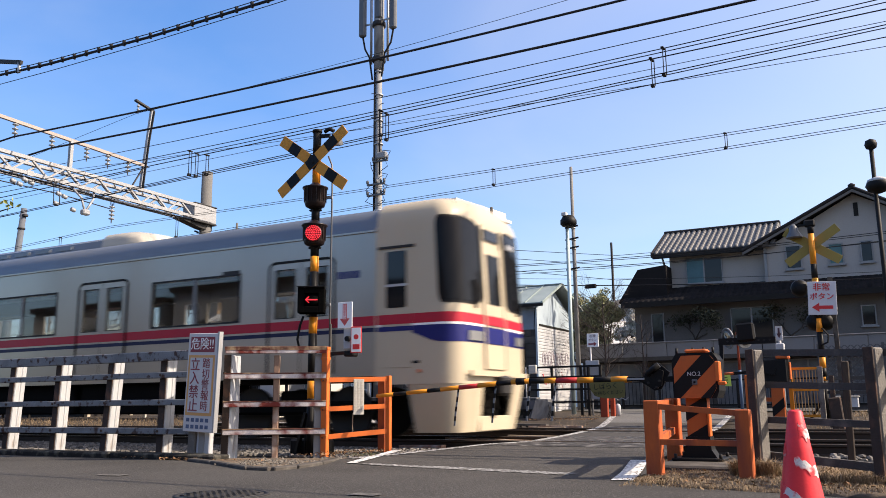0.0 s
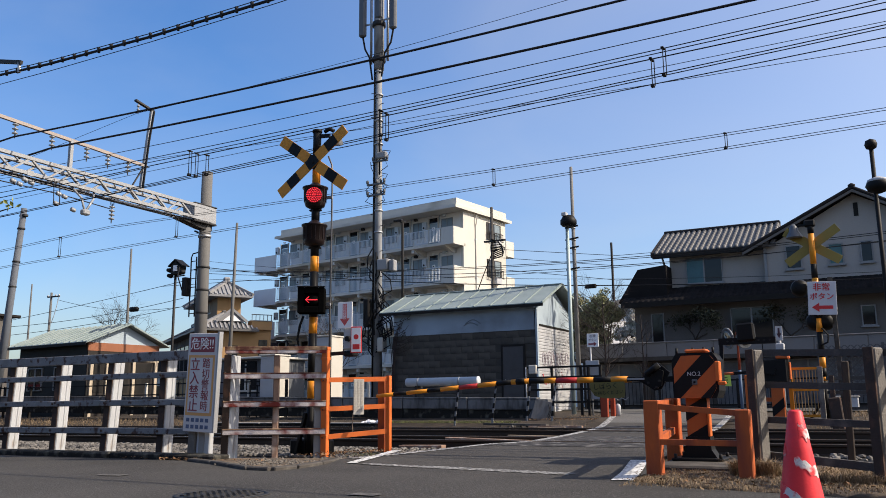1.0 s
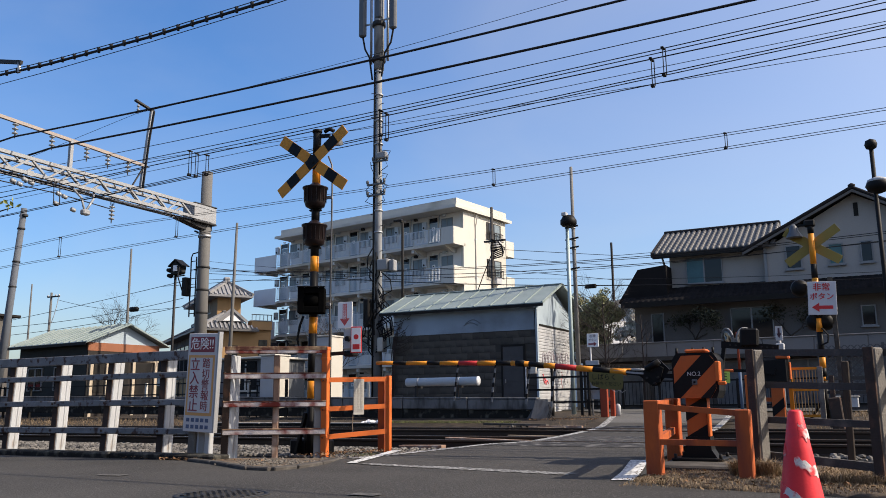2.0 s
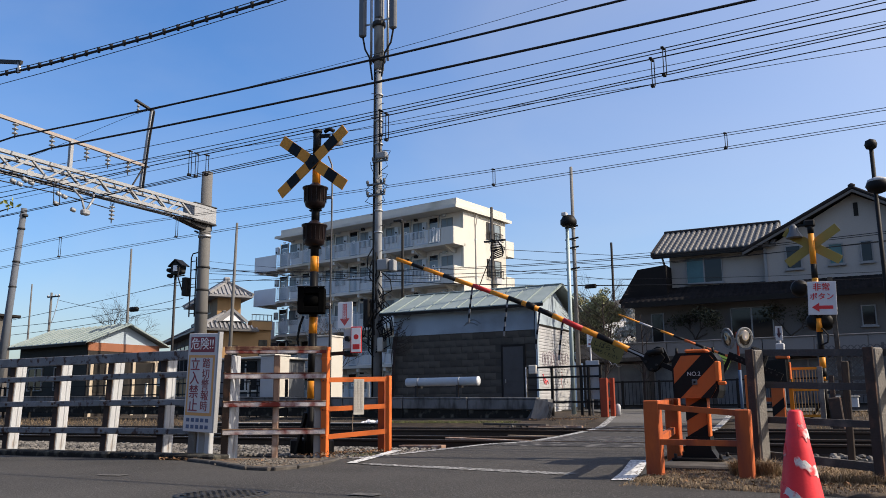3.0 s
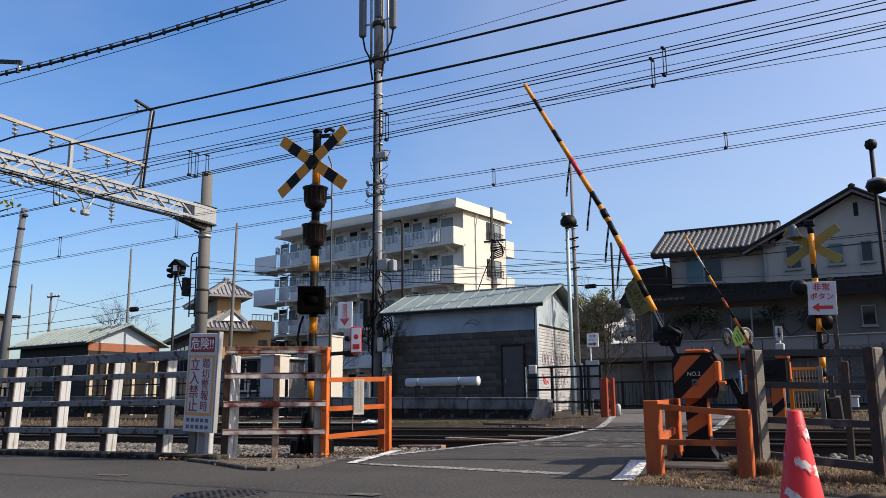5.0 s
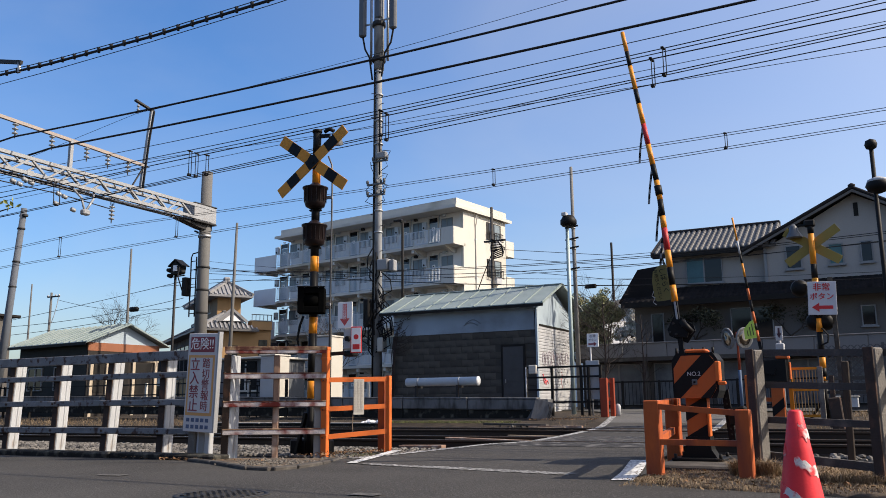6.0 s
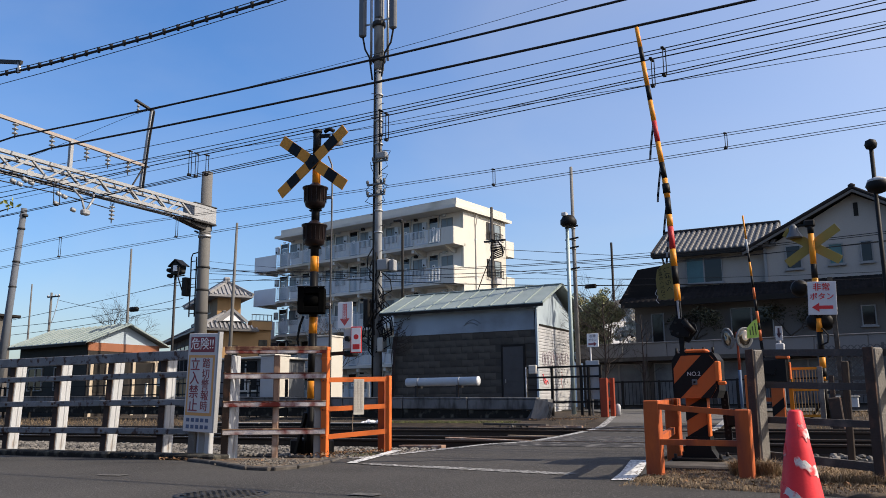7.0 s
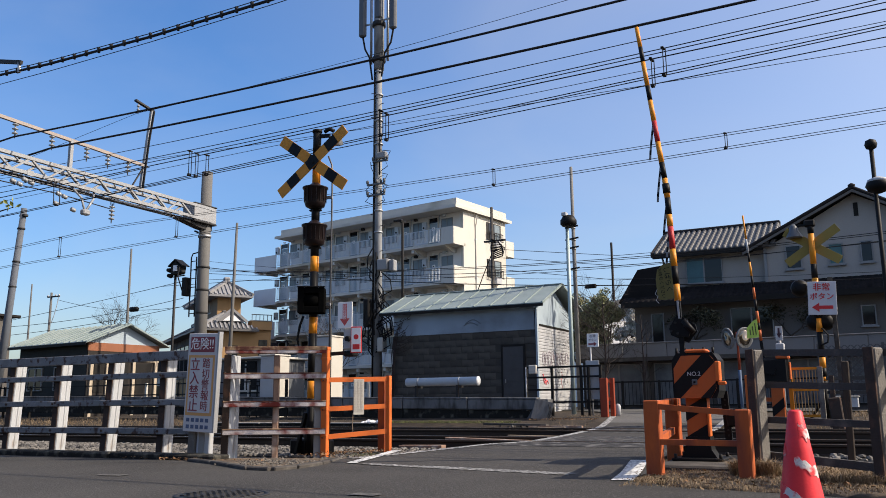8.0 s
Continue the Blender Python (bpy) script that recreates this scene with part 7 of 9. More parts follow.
for f in range(5):
    z = f * FH
    part("balcony_slab", Shape().box(-AL, 0.15, 0.0, 1.6, z - 0.2, z), APT_WALL, apt)
    part("balcony_end", Shape().box(-1.0, 0.17, -0.04, 0.06, z - 0.2, z + 1.15), APT_WALL, apt)
    part("balcony_end", Shape().box(0.1, 0.17, 0.0, 1.35, z - 0.2, z + 1.15), APT_WALL, apt)
    part("handrail", Shape().box(-AL, -1.0, 0.0, 0.05, z + 1.1, z + 1.15), APT_RAIL, apt)
    part("bottom_rail", Shape().box(-AL, -1.0, 0.0, 0.05, z + 0.1, z + 0.14), APT_RAIL, apt)
    n = int((AL - 1.0) / 0.135)
    if f >= 3:
        for i in range(n):
            part("baluster", baluster, None, apt, at=pose(-AL + i * 0.135, 0, z))
    else:
        bars = Shape()
        for i in range(n):
            bars.box(-AL + i * 0.135, -AL + i * 0.135 + 0.035, 0.01, 0.04, z + 0.12, z + 1.12)
        part("balustrade_infill", bars, APT_RAIL, apt, "pale vertical bars", kind="stuff")
    for i in range(7):
        x = -2.9 - i * 2.85
        d = part("door", Shape().box(x - 0.42, x + 0.42, 1.55, 1.6, z, z + 2.0, 0.01), APT_DOOR, apt, "blue-grey flat door")
        part("transom", Shape().box(x - 0.42, x + 0.42, 1.56, 1.6, z + 2.04, z + 2.42), GLASS_DARK, d, "dark transom light")
        part("door_edge", Shape().box(x - 0.5, x - 0.42, 1.5, 1.6, z, z + 2.45), APT_WALL, d)
        part("door_edge", Shape().box(x + 0.42, x + 0.5, 1.5, 1.6, z, z + 2.45), APT_WALL, d)
        part("door_plate", Shape().box(x - 0.13, x + 0.13, 1.53, 1.55, z + 1.42, z + 1.68), SIGN_WHITE, d)
        part("door_viewer", Shape().lathe([(0.05, -0.01), (0.05, 0.01)], (x, 1.525, z + 1.55), axis="y", n=8), BLACK, d)
        window(apt, x + 0.75, x + 1.85, 1.6, z + 1.0, z + 2.25, 2, glass=APT_PANE, sill=True)
        part("meter_box", Shape().box(x + 0.52, x + 0.70, 1.40, 1.6, z + 0.3, z + 1.5, 0.01), APT_RAIL, apt)
        part("gas_pipe", Shape().tube([(x + 0.62, 1.5, z + 1.5), (x + 0.62, 1.5, z + 2.55), (x + 1.4, 1.5, z + 2.6)], 0.03, 6), APT_DOOR, apt)
        heater = part("water_heater", Shape().box(x - 1.05, x - 0.65, 1.36, 1.6, z + 1.55, z + 2.2, 0.02), APT_RAIL, apt, "wall-hung water heater")
        part("vent", Shape().lathe([(0.08, -0.03), (0.08, 0.02)], (x - 0.85, 1.34, z + 1.7), axis="y", n=8), STEEL_DARK, heater)
        part("vent_hood", Shape().box(x + 0.95, x + 1.25, 1.35, 1.6, z + 2.4, z + 2.62, 0.03), STEEL_DARK if i % 2 else APT_RAIL, apt)
        part("corridor_lamp", Shape().box(x - 0.1, x + 0.1, 1.42, 1.6, z + 2.5, z + 2.6, 0.02), SIGN_WHITE, apt)
        part("slab_bracket", Shape().prism([(0.05, z - 0.2), (1.6, z - 0.2), (1.6, z - 0.62), (1.2, z - 0.62)], x + 1.95, x + 2.15, "x"), APT_WALL, apt)
        part("beam_end", Shape().box(x - 1.1, x - 0.85, 0.1, 1.6, z - 0.5, z - 0.2), APT_WALL, apt)
# stair landing wing at the far end
for f in range(1, 5):
    z = f * FH - 0.1
    part("landing", Shape().box(-AL - 3.0, -AL, 0.0, 1.6, z - 0.2, z + 0.0), APT_WALL, apt)
    part("landing_wall", Shape().box(-AL - 3.0, -AL - 0.2, -0.02, 0.06, z - 0.2, z + 1.25), APT_RAIL, apt)
    part("landing_wall", Shape().box(-AL - 3.0, -AL - 2.9, 0.0, 1.6, z - 0.2, z + 1.25), APT_RAIL, apt)
part("downpipe", Shape().tube([(0.2, 2.9, 0), (0.2, 2.9, 13.6), (0.3, 2.9, 13.9), (0.3, 2.9, 14.5)], 0.05, 6), APT_WALL, apt)
for z in (3.5, 6.5, 9.5, 12.5):
    part("pipe_clip", Shape().box(0.15, 0.27, 2.82, 2.98, z, z + 0.08), APT_RAIL, apt)
part("roof_drip", Shape().box(-AL - 0.32, 0.48, -0.13, -0.1, 14.56, 14.80).box(0.45, 0.48, -0.1, AD + 0.6, 14.56, 14.80), APT_WALL, apt, "roof edge strip")
for f in (3, 4):
    z = f * FH + 0.9
    w = part("side_window", Shape().box(0.15, 0.22, 4.5, 6.5, z - 0.1, z + 1.3), STEEL_DARK, apt)
    part("pane", Shape().box(0.2, 0.235, 4.7, 5.5, z + 0.0, z + 1.22), GLASS_DARK, w)
    part("pane", Shape().box(0.2, 0.235, 5.55, 6.3, z + 0.0, z + 1.22), APT_PANE, w)
    for k in range(9):
        part("guard_bar", Shape().box(0.40, 0.43, 4.55 + k * 0.24, 4.59 + k * 0.24, z - 0.1, z + 0.5), STEEL_DARK, w)
    part("guard_rail", Shape().box(0.39, 0.44, 4.5, 6.55, z + 0.46, z + 0.52).box(0.39, 0.44, 4.5, 6.55, z - 0.14, z - 0.09), STEEL_DARK, w)
    part("rear_balcony", Shape().box(-1.0, 0.2, AD + 0.1, AD + 1.3, f * FH - 0.2, f * FH + 1.1), APT_WALL, apt)
    part("cooling_unit", Shape().box(0.2, 0.6, 5.2, 6.0, z - 0.65, z - 0.15, 0.03), BOX_GREY, apt)

# house on the raised plot
house = thing("house", 0, 0, 0.5, "two-storey grey rendered house with tiled roofs above a street-level storey", "house")


def tiled_slope(parent, x0, x1, ya, za, yb, zb, material, pitch=0.19, rows=9, name="roof_slope", step=0.012, roll_h=0.055):
    """A roof slope along x with half-round tile rolls up the slope and stepped courses."""
    dy, dz = (yb - ya), (zb - za)
    ln = math.hypot(dy, dz)
    ny, nz = (-dz / ln, dy / ln) if dy > 0 else (dz / ln, -dy / ln)
    part(name, Shape().add([(x, y + ny * o, z + nz * o) for o in (-0.10, 0.0) for x, y, z in ((x0, ya, za), (x1, ya, za), (x1, yb, zb), (x0, yb, zb))],
         [(0, 1, 2, 3), (4, 5, 6, 7), (0, 1, 5, 4), (1, 2, 6, 5), (2, 3, 7, 6), (3, 0, 4, 7)]), material, parent)
    n = int((x1 - x0) / pitch)
    roll = Shape()
    for i in range(n):
        x = x0 + (i + 0.5) * (x1 - x0) / n
        for r in range(rows):
            t0, t1 = r / rows, (r + 1) / rows
            vs = []
            for t, lift in ((t0, step), (t1, 0.0)):
                y, z = ya + dy * t, za + dz * t
                for k in range(5):
                    a = math.pi * k / 4
                    h = lift + roll_h * math.sin(a)
                    vs.append((x + pitch * 0.36 * math.cos(a), y + ny * h, z + nz * h))
            roll.add(vs, [(k, k + 1, k + 6, k + 5) for k in range(4)] + [(0, 1, 2, 3, 4)], True)
    part("roof_tiles", roll, material, parent, "overlapping roof tile courses", kind="stuff")


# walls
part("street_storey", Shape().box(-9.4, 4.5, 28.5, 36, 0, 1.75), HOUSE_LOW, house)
# shade under the pent roof is put into this wall's colour
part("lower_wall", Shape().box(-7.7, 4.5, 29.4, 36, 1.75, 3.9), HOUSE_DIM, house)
part("wing_wall", Shape().box(-6.55, -3.2, 30.2, 35, 3.9, 5.55), HOUSE_WALL, house)
part("gable_wall", Shape().prism([(-3.25, 3.9), (2.6, 3.9), (2.6, 5.22), (-0.42, 6.90), (-3.25, 5.33)], 30.0, 36, "y"), HOUSE_WALL, house)
part("corner_trim", Shape().box(-3.32, -3.22, 29.95, 30.0, 3.9, 5.5), FRAME_WHITE, house)
part("belt_course", Shape().box(-6.6, -3.3, 30.12, 30.2, 3.98, 4.10), FRAME_WHITE, house)
# roofs
tiled_slope(house, -7.05, -2.9, 29.75, 5.44, 32.2, 6.63, TILE, step=0.012)
part("ridge", Shape().box(-7.1, -2.9, 32.05, 32.35, 6.56, 6.70, 0.03), TILE_DARK, house)
tiled_slope(house, -7.05, -2.9, 34.6, 5.44, 32.2, 6.63, TILE, rows=3)
part("eave_board", Shape().box(-7.05, -3.3, 29.72, 29.80, 5.26, 5.42), BLACK_DULL, house)
part("verge", Shape().prism([(29.7, 5.30), (32.2, 6.50), (32.2, 6.68), (29.7, 5.48)], -7.10, -7.02, "x"), TILE_DARK, house)
for sg in (-1, 1):
    xa, fall = (-3.95, 0.505) if sg < 0 else (3.1, 0.58)
    za = 6.94 - abs(xa + 0.42) * fall
    part("gable_roof", Shape().prism([(-0.42, 6.94), (xa, za), (xa, za + 0.10), (-0.42, 7.04)], 29.60, 36.4, "y"), TILE_DARK, house, "dark tiled gable roof")
    part("barge_board", Shape().prism([(-0.42, 6.88), (xa, za - 0.06), (xa, za + 0.03), (-0.42, 6.97)], 29.56, 29.60, "y"), HOUSE_DIM, house)
    n = int(abs(xa + 0.42) / 0.24)
    verge_tiles = Shape()
    for k in range(n):
        t = (k + 0.5) / n
        x, z = -0.42 + (xa + 0.42) * t, 7.04 + (za + 0.10 - 7.04) * t
        verge_tiles.tube([(x - 0.13, 29.58, z + 0.01 + 0.13 * fall * (1 if sg > 0 else -1)), (x + 0.13, 29.58, z + 0.01 - 0.13 * fall * (1 if sg > 0 else -1))], 0.05, 6)
    part("verge_tiles", verge_tiles, TILE_DARK, house, "row of rounded verge tiles", kind="stuff")
part("ridge_end", Shape().lathe([(0.04, 0.0), (0.11, 0.05), (0.11, 0.10), (0.03, 0.15)], (-0.42, 29.6, 7.02), n=10), TILE_DARK, house)
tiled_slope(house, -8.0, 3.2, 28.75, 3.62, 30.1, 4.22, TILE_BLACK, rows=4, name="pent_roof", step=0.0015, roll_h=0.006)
part("pent_eave", Shape().box(-8.0, 3.2, 28.72, 28.80, 3.44, 3.62), BLACK_DULL, house)
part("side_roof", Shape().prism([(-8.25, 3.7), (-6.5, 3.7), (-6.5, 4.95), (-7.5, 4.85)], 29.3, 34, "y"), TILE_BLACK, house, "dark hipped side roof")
# windows
window(house, -5.98, -4.72, 30.2, 4.32, 5.25, 2, glass=mat("teal curtained glass", (0.05, 0.13, 0.15), 0.1, vary=0.2, bump=0), last=GLASS_DARK)
window(house, -2.62, -2.12, 30.0, 4.55, 5.35, 1)
window(house, -1.30, -0.85, 30.0, 4.6, 5.3, 1, glass=mat("green lit glass", (0.06, 0.14, 0.14), 0.1, vary=0.2, bump=0))
window(house, -0.35, 0.02, 30.0, 4.6, 5.3, 1)
part("attic_slit", Shape().box(-0.44, -0.30, 29.98, 30.02, 6.15, 6.6), BLACK_DULL, house)
window(house, -7.12, -6.68, 29.4, 2.2, 3.26, 1)
window(house, -4.45, -3.1, 29.4, 1.85, 3.3, 2)
window(house, -0.50, -0.08, 29.4, 2.5, 3.15, 1)
part("downpipe", Shape().tube([(-6.75, 29.9, 5.35), (-6.7, 30.1, 5.0), (-6.7, 30.1, 4.2)], 0.035, 6), FRAME_WHITE, house)
# deck parapet in panels
part("deck", Shape().box(-9.3, 4.5, 27.75, 29.4, 1.55, 1.68), CONCRETE_DARK, house)
panel = Shape().box(-0.73, 0.73, -0.04, 0.04, 0.0, 0.52, 0.01).mesh("parapet_panel", PARAPET)
for i in range(9):
    part("parapet_panel", panel, None, house, at=pose(-8.5 + i * 1.48, 27.8, 1.60))
part("parapet_cap", Shape().box(-9.3, 4.5, 27.72, 27.88, 2.12, 2.16, 0.01), PARAPET, house)
for i in range(6):
    window(house, -8.9 + i * 2.0, -7.3 + i * 2.0, 28.5, 0.1, 1.5, 2, glass=mat("curtained glass", (0.15, 0.165, 0.18), 0.2, vary=0.3, scale=3, bump=0), sill=False)
    part("column", Shape().box(-9.15 + i * 2.0, -9.0 + i * 2.0, 27.95, 28.1, 0, 1.65), HOUSE_LOW, house)


# ---- foliage ----
def leaf_clump(s, c, r, n, size, rnd, flat=1.0):
    for _ in range(n):
        d = Vector((rnd.gauss(0, 1), rnd.gauss(0, 1), rnd.gauss(0, 1) * flat))
        d = d.normalized() * (r * rnd.random() ** 0.4)
        p = Vector(c) + Vector((d.x, d.y, d.z * flat))
        a = Vector((rnd.uniform(-1, 1), rnd.uniform(-1, 1), rnd.uniform(-1, 1))).normalized()
        b = a.cross(Vector((rnd.uniform(-1, 1), rnd.uniform(-1, 1), rnd.uniform(-1, 1)))).normalized()
        k = size * rnd.uniform(0.6, 1.3)
        s.add([p - a * k, p + b * k * 0.45, p + a * k, p - b * k * 0.45], [(0, 1, 2, 3)])


def limbs(s, p, d, ln, r, depth, rnd, tips, spread=0.55):
    q = p + d * ln
    s.tube([p, p.lerp(q, 0.5) + Vector((rnd.uniform(-1, 1), rnd.uniform(-1, 1), rnd.uniform(-0.3, 0.6))) * ln * 0.06, q], r, 5, r_end=r * 0.65)
    if depth == 0:
        tips.append(q)
        return
    for _ in range(rnd.choice((2, 3))):
        e = (d + Vector((rnd.uniform(-1, 1), rnd.uniform(-1, 1), rnd.uniform(-0.4, 0.7))) * spread).normalized()
        limbs(s, q, e, ln * rnd.uniform(0.62, 0.85), r * 0.62, depth - 1, rnd, tips, spread)


def tree(name, x, y, z, h, depth, seed, label, leaves=0, clump=0.5, size=0.06, r=0.09, spread=0.6, material=None):
    rnd = random.Random(seed)
    t = thing(name, x, y, z, label, "tree")
    s, tips = Shape(), []
    limbs(s, Vector((0, 0, -0.1)), Vector((0.03, 0, 1)).normalized(), h * 0.36, r, depth, rnd, tips, spread)
    part("trunk", s, BARK, t)
    if leaves:
        c = Shape()
        for p in tips:
            leaf_clump(c, p, clump, leaves, size, rnd, 0.8)
        part("crown", c, material or LEAF, t, "dense small leaves", kind="stuff")
    return t


def crown_tree(name, x, y, z, blobs, n, size, seed, label, material, r=0.07, clumps=24):
    """A trunk whose limbs reach into round masses (dx, dy, height, radius), each made of many leafy clumps."""
    rnd = random.Random(seed)
    t = thing(name, x, y, z, label, "tree")
    s, c = Shape(), Shape()
    low = min(b[2] - b[3] for b in blobs) * 0.8
    fork = Vector((0.03, 0, low))
    s.tube([Vector((0, 0, -0.1)), Vector((0.05, 0.02, low * 0.5)), fork], r, 7, r_end=r * 0.75)
    for dx, dy, h, rad in blobs:
        mid = Vector((dx, dy, h))
        s.tube([fork, fork.lerp(mid, 0.5) + Vector((dx * 0.2, 0, 0)), mid], r * 0.5, 5, r_end=r * 0.2)
        for _ in range(clumps):
            d = Vector((rnd.gauss(0, 1), rnd.gauss(0, 1), rnd.gauss(0, 1))).normalized() * rad * rnd.uniform(0.45, 1.0)
            s.tube([mid, mid + d], r * 0.16, 4, r_end=r * 0.06)
            leaf_clump(c, mid + d, rad * rnd.uniform(0.28, 0.5), n, size, rnd, 0.75)
    part("trunk", s, BARK, t)
    part("crown", c, material, t, "dense small leaves", kind="stuff")
    return t


def twig_tree(x, y, z, h, reach, count, seed, label):
    """An upright winter tree: a straight stem with many thin side branches."""
    rnd = random.Random(seed)
    t = thing("bare_tree", x, y, z, label, "tree")
    s, tips = Shape(), []
    s.tube([Vector((0, 0, -0.1)), Vector((0.03, 0, h * 0.5)), Vector((0.0, 0.02, h))], 0.038, 7, r_end=0.012)
    s.tube([Vector((0, 0, h * 0.25)), Vector((0.14, 0.02, h * 0.5)), Vector((0.17, 0.02, h * 0.8))], 0.022, 6, r_end=0.008)
    for i in range(count):
        k = 0.28 + 0.68 * i / count
        a = rnd.uniform(0, 2 * math.pi)
        d = Vector((math.cos(a), math.sin(a), rnd.uniform(0.35, 1.1))).normalized()
        limbs(s, Vector((0.015, 0, h * k)), d, reach * (1.15 - 0.6 * k) * rnd.uniform(0.3, 0.5), 0.011, 3, rnd, tips, 0.6)
    part("trunk", s, TWIG, t, "thin bare twigs")
    return t


crown_tree("evergreen_tree", -8.95, 29.3, 0.5, ((0.12, 0, 3.72, 0.52), (-0.35, 0.1, 3.45, 0.5), (-0.62, 0, 2.95, 0.5), (0.42, 0.1, 3.35, 0.42), (-0.1, 0.2, 2.85, 0.55), (-0.45, 0.1, 2.2, 0.5), (0.15, 0, 2.2, 0.4), (-0.9, 0.3, 2.5, 0.45)), 120, 0.045, 11, "dense olive evergreen tree before a pale house", LEAF)
crown_tree("evergreen_tree", -10.6, 31.5, 0.5, ((0.0, 0, 3.9, 0.6), (-0.5, 0.1, 3.4, 0.6), (0.4, 0, 3.2, 0.6), (0.0, 0.2, 2.5, 0.6)), 110, 0.045, 12, "dark evergreen tree behind the shed", LEAF)
# made-up tree: its pale leaves stand in for a sunlit wall behind twigs
crown_tree("pale_mass_tree", -9.95, 37.2, 0.45, ((-0.05, 0, 4.62, 0.36), (0.18, 0.1, 4.27, 0.40), (0.32, 0, 3.72, 0.38), (0.0, 0.1, 3.47, 0.36), (0.22, 0, 3.02, 0.34), (-0.35, 0, 4.27, 0.3), (0.1, -0.1, 3.9, 0.3), (-0.45, -0.1, 3.3, 0.3)), 170, 0.075, 18, "near-white leaf mass standing in for a sunlit wall behind twigs", LEAF_PALE, clumps=18)
twig_tree(-7.97, 26.4, 0.45, 3.55, 1.9, 34, 13, "small bare winter tree with dense thin twigs")
twig_tree(-7.0, 27.4, 0.45, 3.1, 0.8, 9, 21, "slim bare shrub against the house")
tree("bare_tree", -56.5, 50.0, 0.5, 8.2, 7, 14, "wide bare tree on the skyline", r=0.12, spread=0.8)
tree("bare_tree", -16.9, 24.0, 0.4, 2.6, 5, 15, "small bare garden tree", r=0.04, spread=0.7)
tree("bare_tree", -21.5, 30.0, 0.4, 3.4, 5, 16, "small bare garden tree", r=0.05, spread=0.7)
tree("garden_pine", -5.6, 29.05, 2.25, 1.7, 3, 17, "trimmed dark pine on the deck", leaves=90, clump=0.36, size=0.05, r=0.05, spread=1.1, material=LEAF_DARK)
tree("garden_pine", -2.6, 29.05, 2.25, 1.7, 3, 18, "trimmed dark pine on the deck", leaves=90, clump=0.36, size=0.05, r=0.05, spread=1.1, material=LEAF_DARK)

# twig of a roadside shrub reaching into view
twig = thing("roadside_shrub", -13.6, 8.35, 0, "slender shrub with a few yellow-green leaves", "shrub")
tw = Shape().tube([(0, 0, -0.1), (-0.1, 0, 2.0), (0.2, 0.1, 3.4), (0.9, 0.15, 3.9), (1.25, 0.15, 3.93)], 0.03, 6, r_end=0.006)
part("stem", tw, BARK, twig)
rnd = random.Random(5)
for i in range(9):
    c = Vector((0.85 + 0.06 * i, 0.15, 3.86 + 0.25 * rnd.random()))
    d = Vector((rnd.uniform(0.2, 1), rnd.uniform(-0.3, 0.3), rnd.uniform(-0.9, 0.6))).normalized() * 0.13
    u = Vector((-d.z, 0.05, d.x)).normalized() * 0.035
    part("leaf", Shape().add([c, c + d * 0.45 + u, c + d, c + d * 0.45 - u, c + d * 0.5 + Vector((0, 0.02, 0))], [(0, 1, 4), (1, 2, 4), (2, 3, 4), (3, 0, 4)]), mat("yellowing leaf", (0.34, 0.33, 0.07), 0.6, each=0.5) if i == 0 else bpy.data.materials["yellowing leaf"], twig)


def grass(name, areas, material, label, seed):
    rnd = random.Random(seed)
    s = Shape()
    for x0, x1, y0, y1, z, n, h in areas:
        for _ in range(n):
            x, y = rnd.uniform(x0, x1), rnd.uniform(y0, y1)
            zz = z(x, y) if callable(z) else z
            a, l = rnd.uniform(0, 6.28), h * rnd.uniform(0.4, 1.2)
            w = rnd.uniform(0.0012, 0.003)
            dx, dy = math.cos(a), math.sin(a)
            lean = rnd.uniform(0.2, 1.4) * l
            mx, my, tx, ty = x + dx * lean * 0.35, y + dy * lean * 0.35, x + dx * lean, y + dy * lean
            s.add([(x - dy * w, y + dx * w, zz), (x + dy * w, y - dx * w, zz), (mx + dy * w, my - dx * w, zz + l * 0.6), (mx - dy * w, my + dx * w, zz + l * 0.6), (tx, ty, zz + l * rnd.uniform(0.5, 0.9))], [(0, 1, 2, 3), (3, 2, 4)])
    return solo(name, s, material, label, "grass", kind="stuff")


def verge_z(x, y):
    return 0.025 + 0.035 * noise.noise(Vector((x * 1.5, y * 1.5, 0)))


verge = Shape()
vx = [-2.05 + 0.15 * i for i in range(70)]
vy = [6.7 + 0.15 * i for i in range(21)]
n = len(vx)


def verge_edge(x):
    return 7.75 if x < -2.0 else (7.3 + 0.45 * (-1.6 - x) / 0.4 if x < -1.6 else 7.3 + (x + 1.6) * -0.24)


verge.add([(x, max(y, verge_edge(x)), verge_z(x, y) if y > verge_edge(x) else -0.02) for y in vy for x in vx],
          [(j * n + i, j * n + i + 1, (j + 1) * n + i + 1, (j + 1) * n + i) for j in range(len(vy) - 1) for i in range(n - 1)], True)
solo("verge", verge, VERGE_SOIL, "dry earth verge beside the road", "verge", kind="structure")
grass("dry_grass", [(-2.05, 1.2, 7.0, 8.4, verge_z, 9000, 0.034), (-1.05, 1.5, 8.3, 9.3, verge_z, 5000, 0.08), (-1.35, -0.95, 8.2, 8.45, verge_z, 2200, 0.17), (-0.75, 1.0, 7.75, 8.1, verge_z, 4500, 0.13), (-2.05, -1.5, 7.55, 7.95, 0.0, 2500, 0.05)], GRASS_DRY, "dry straw-coloured winter grass on the verge", 21)
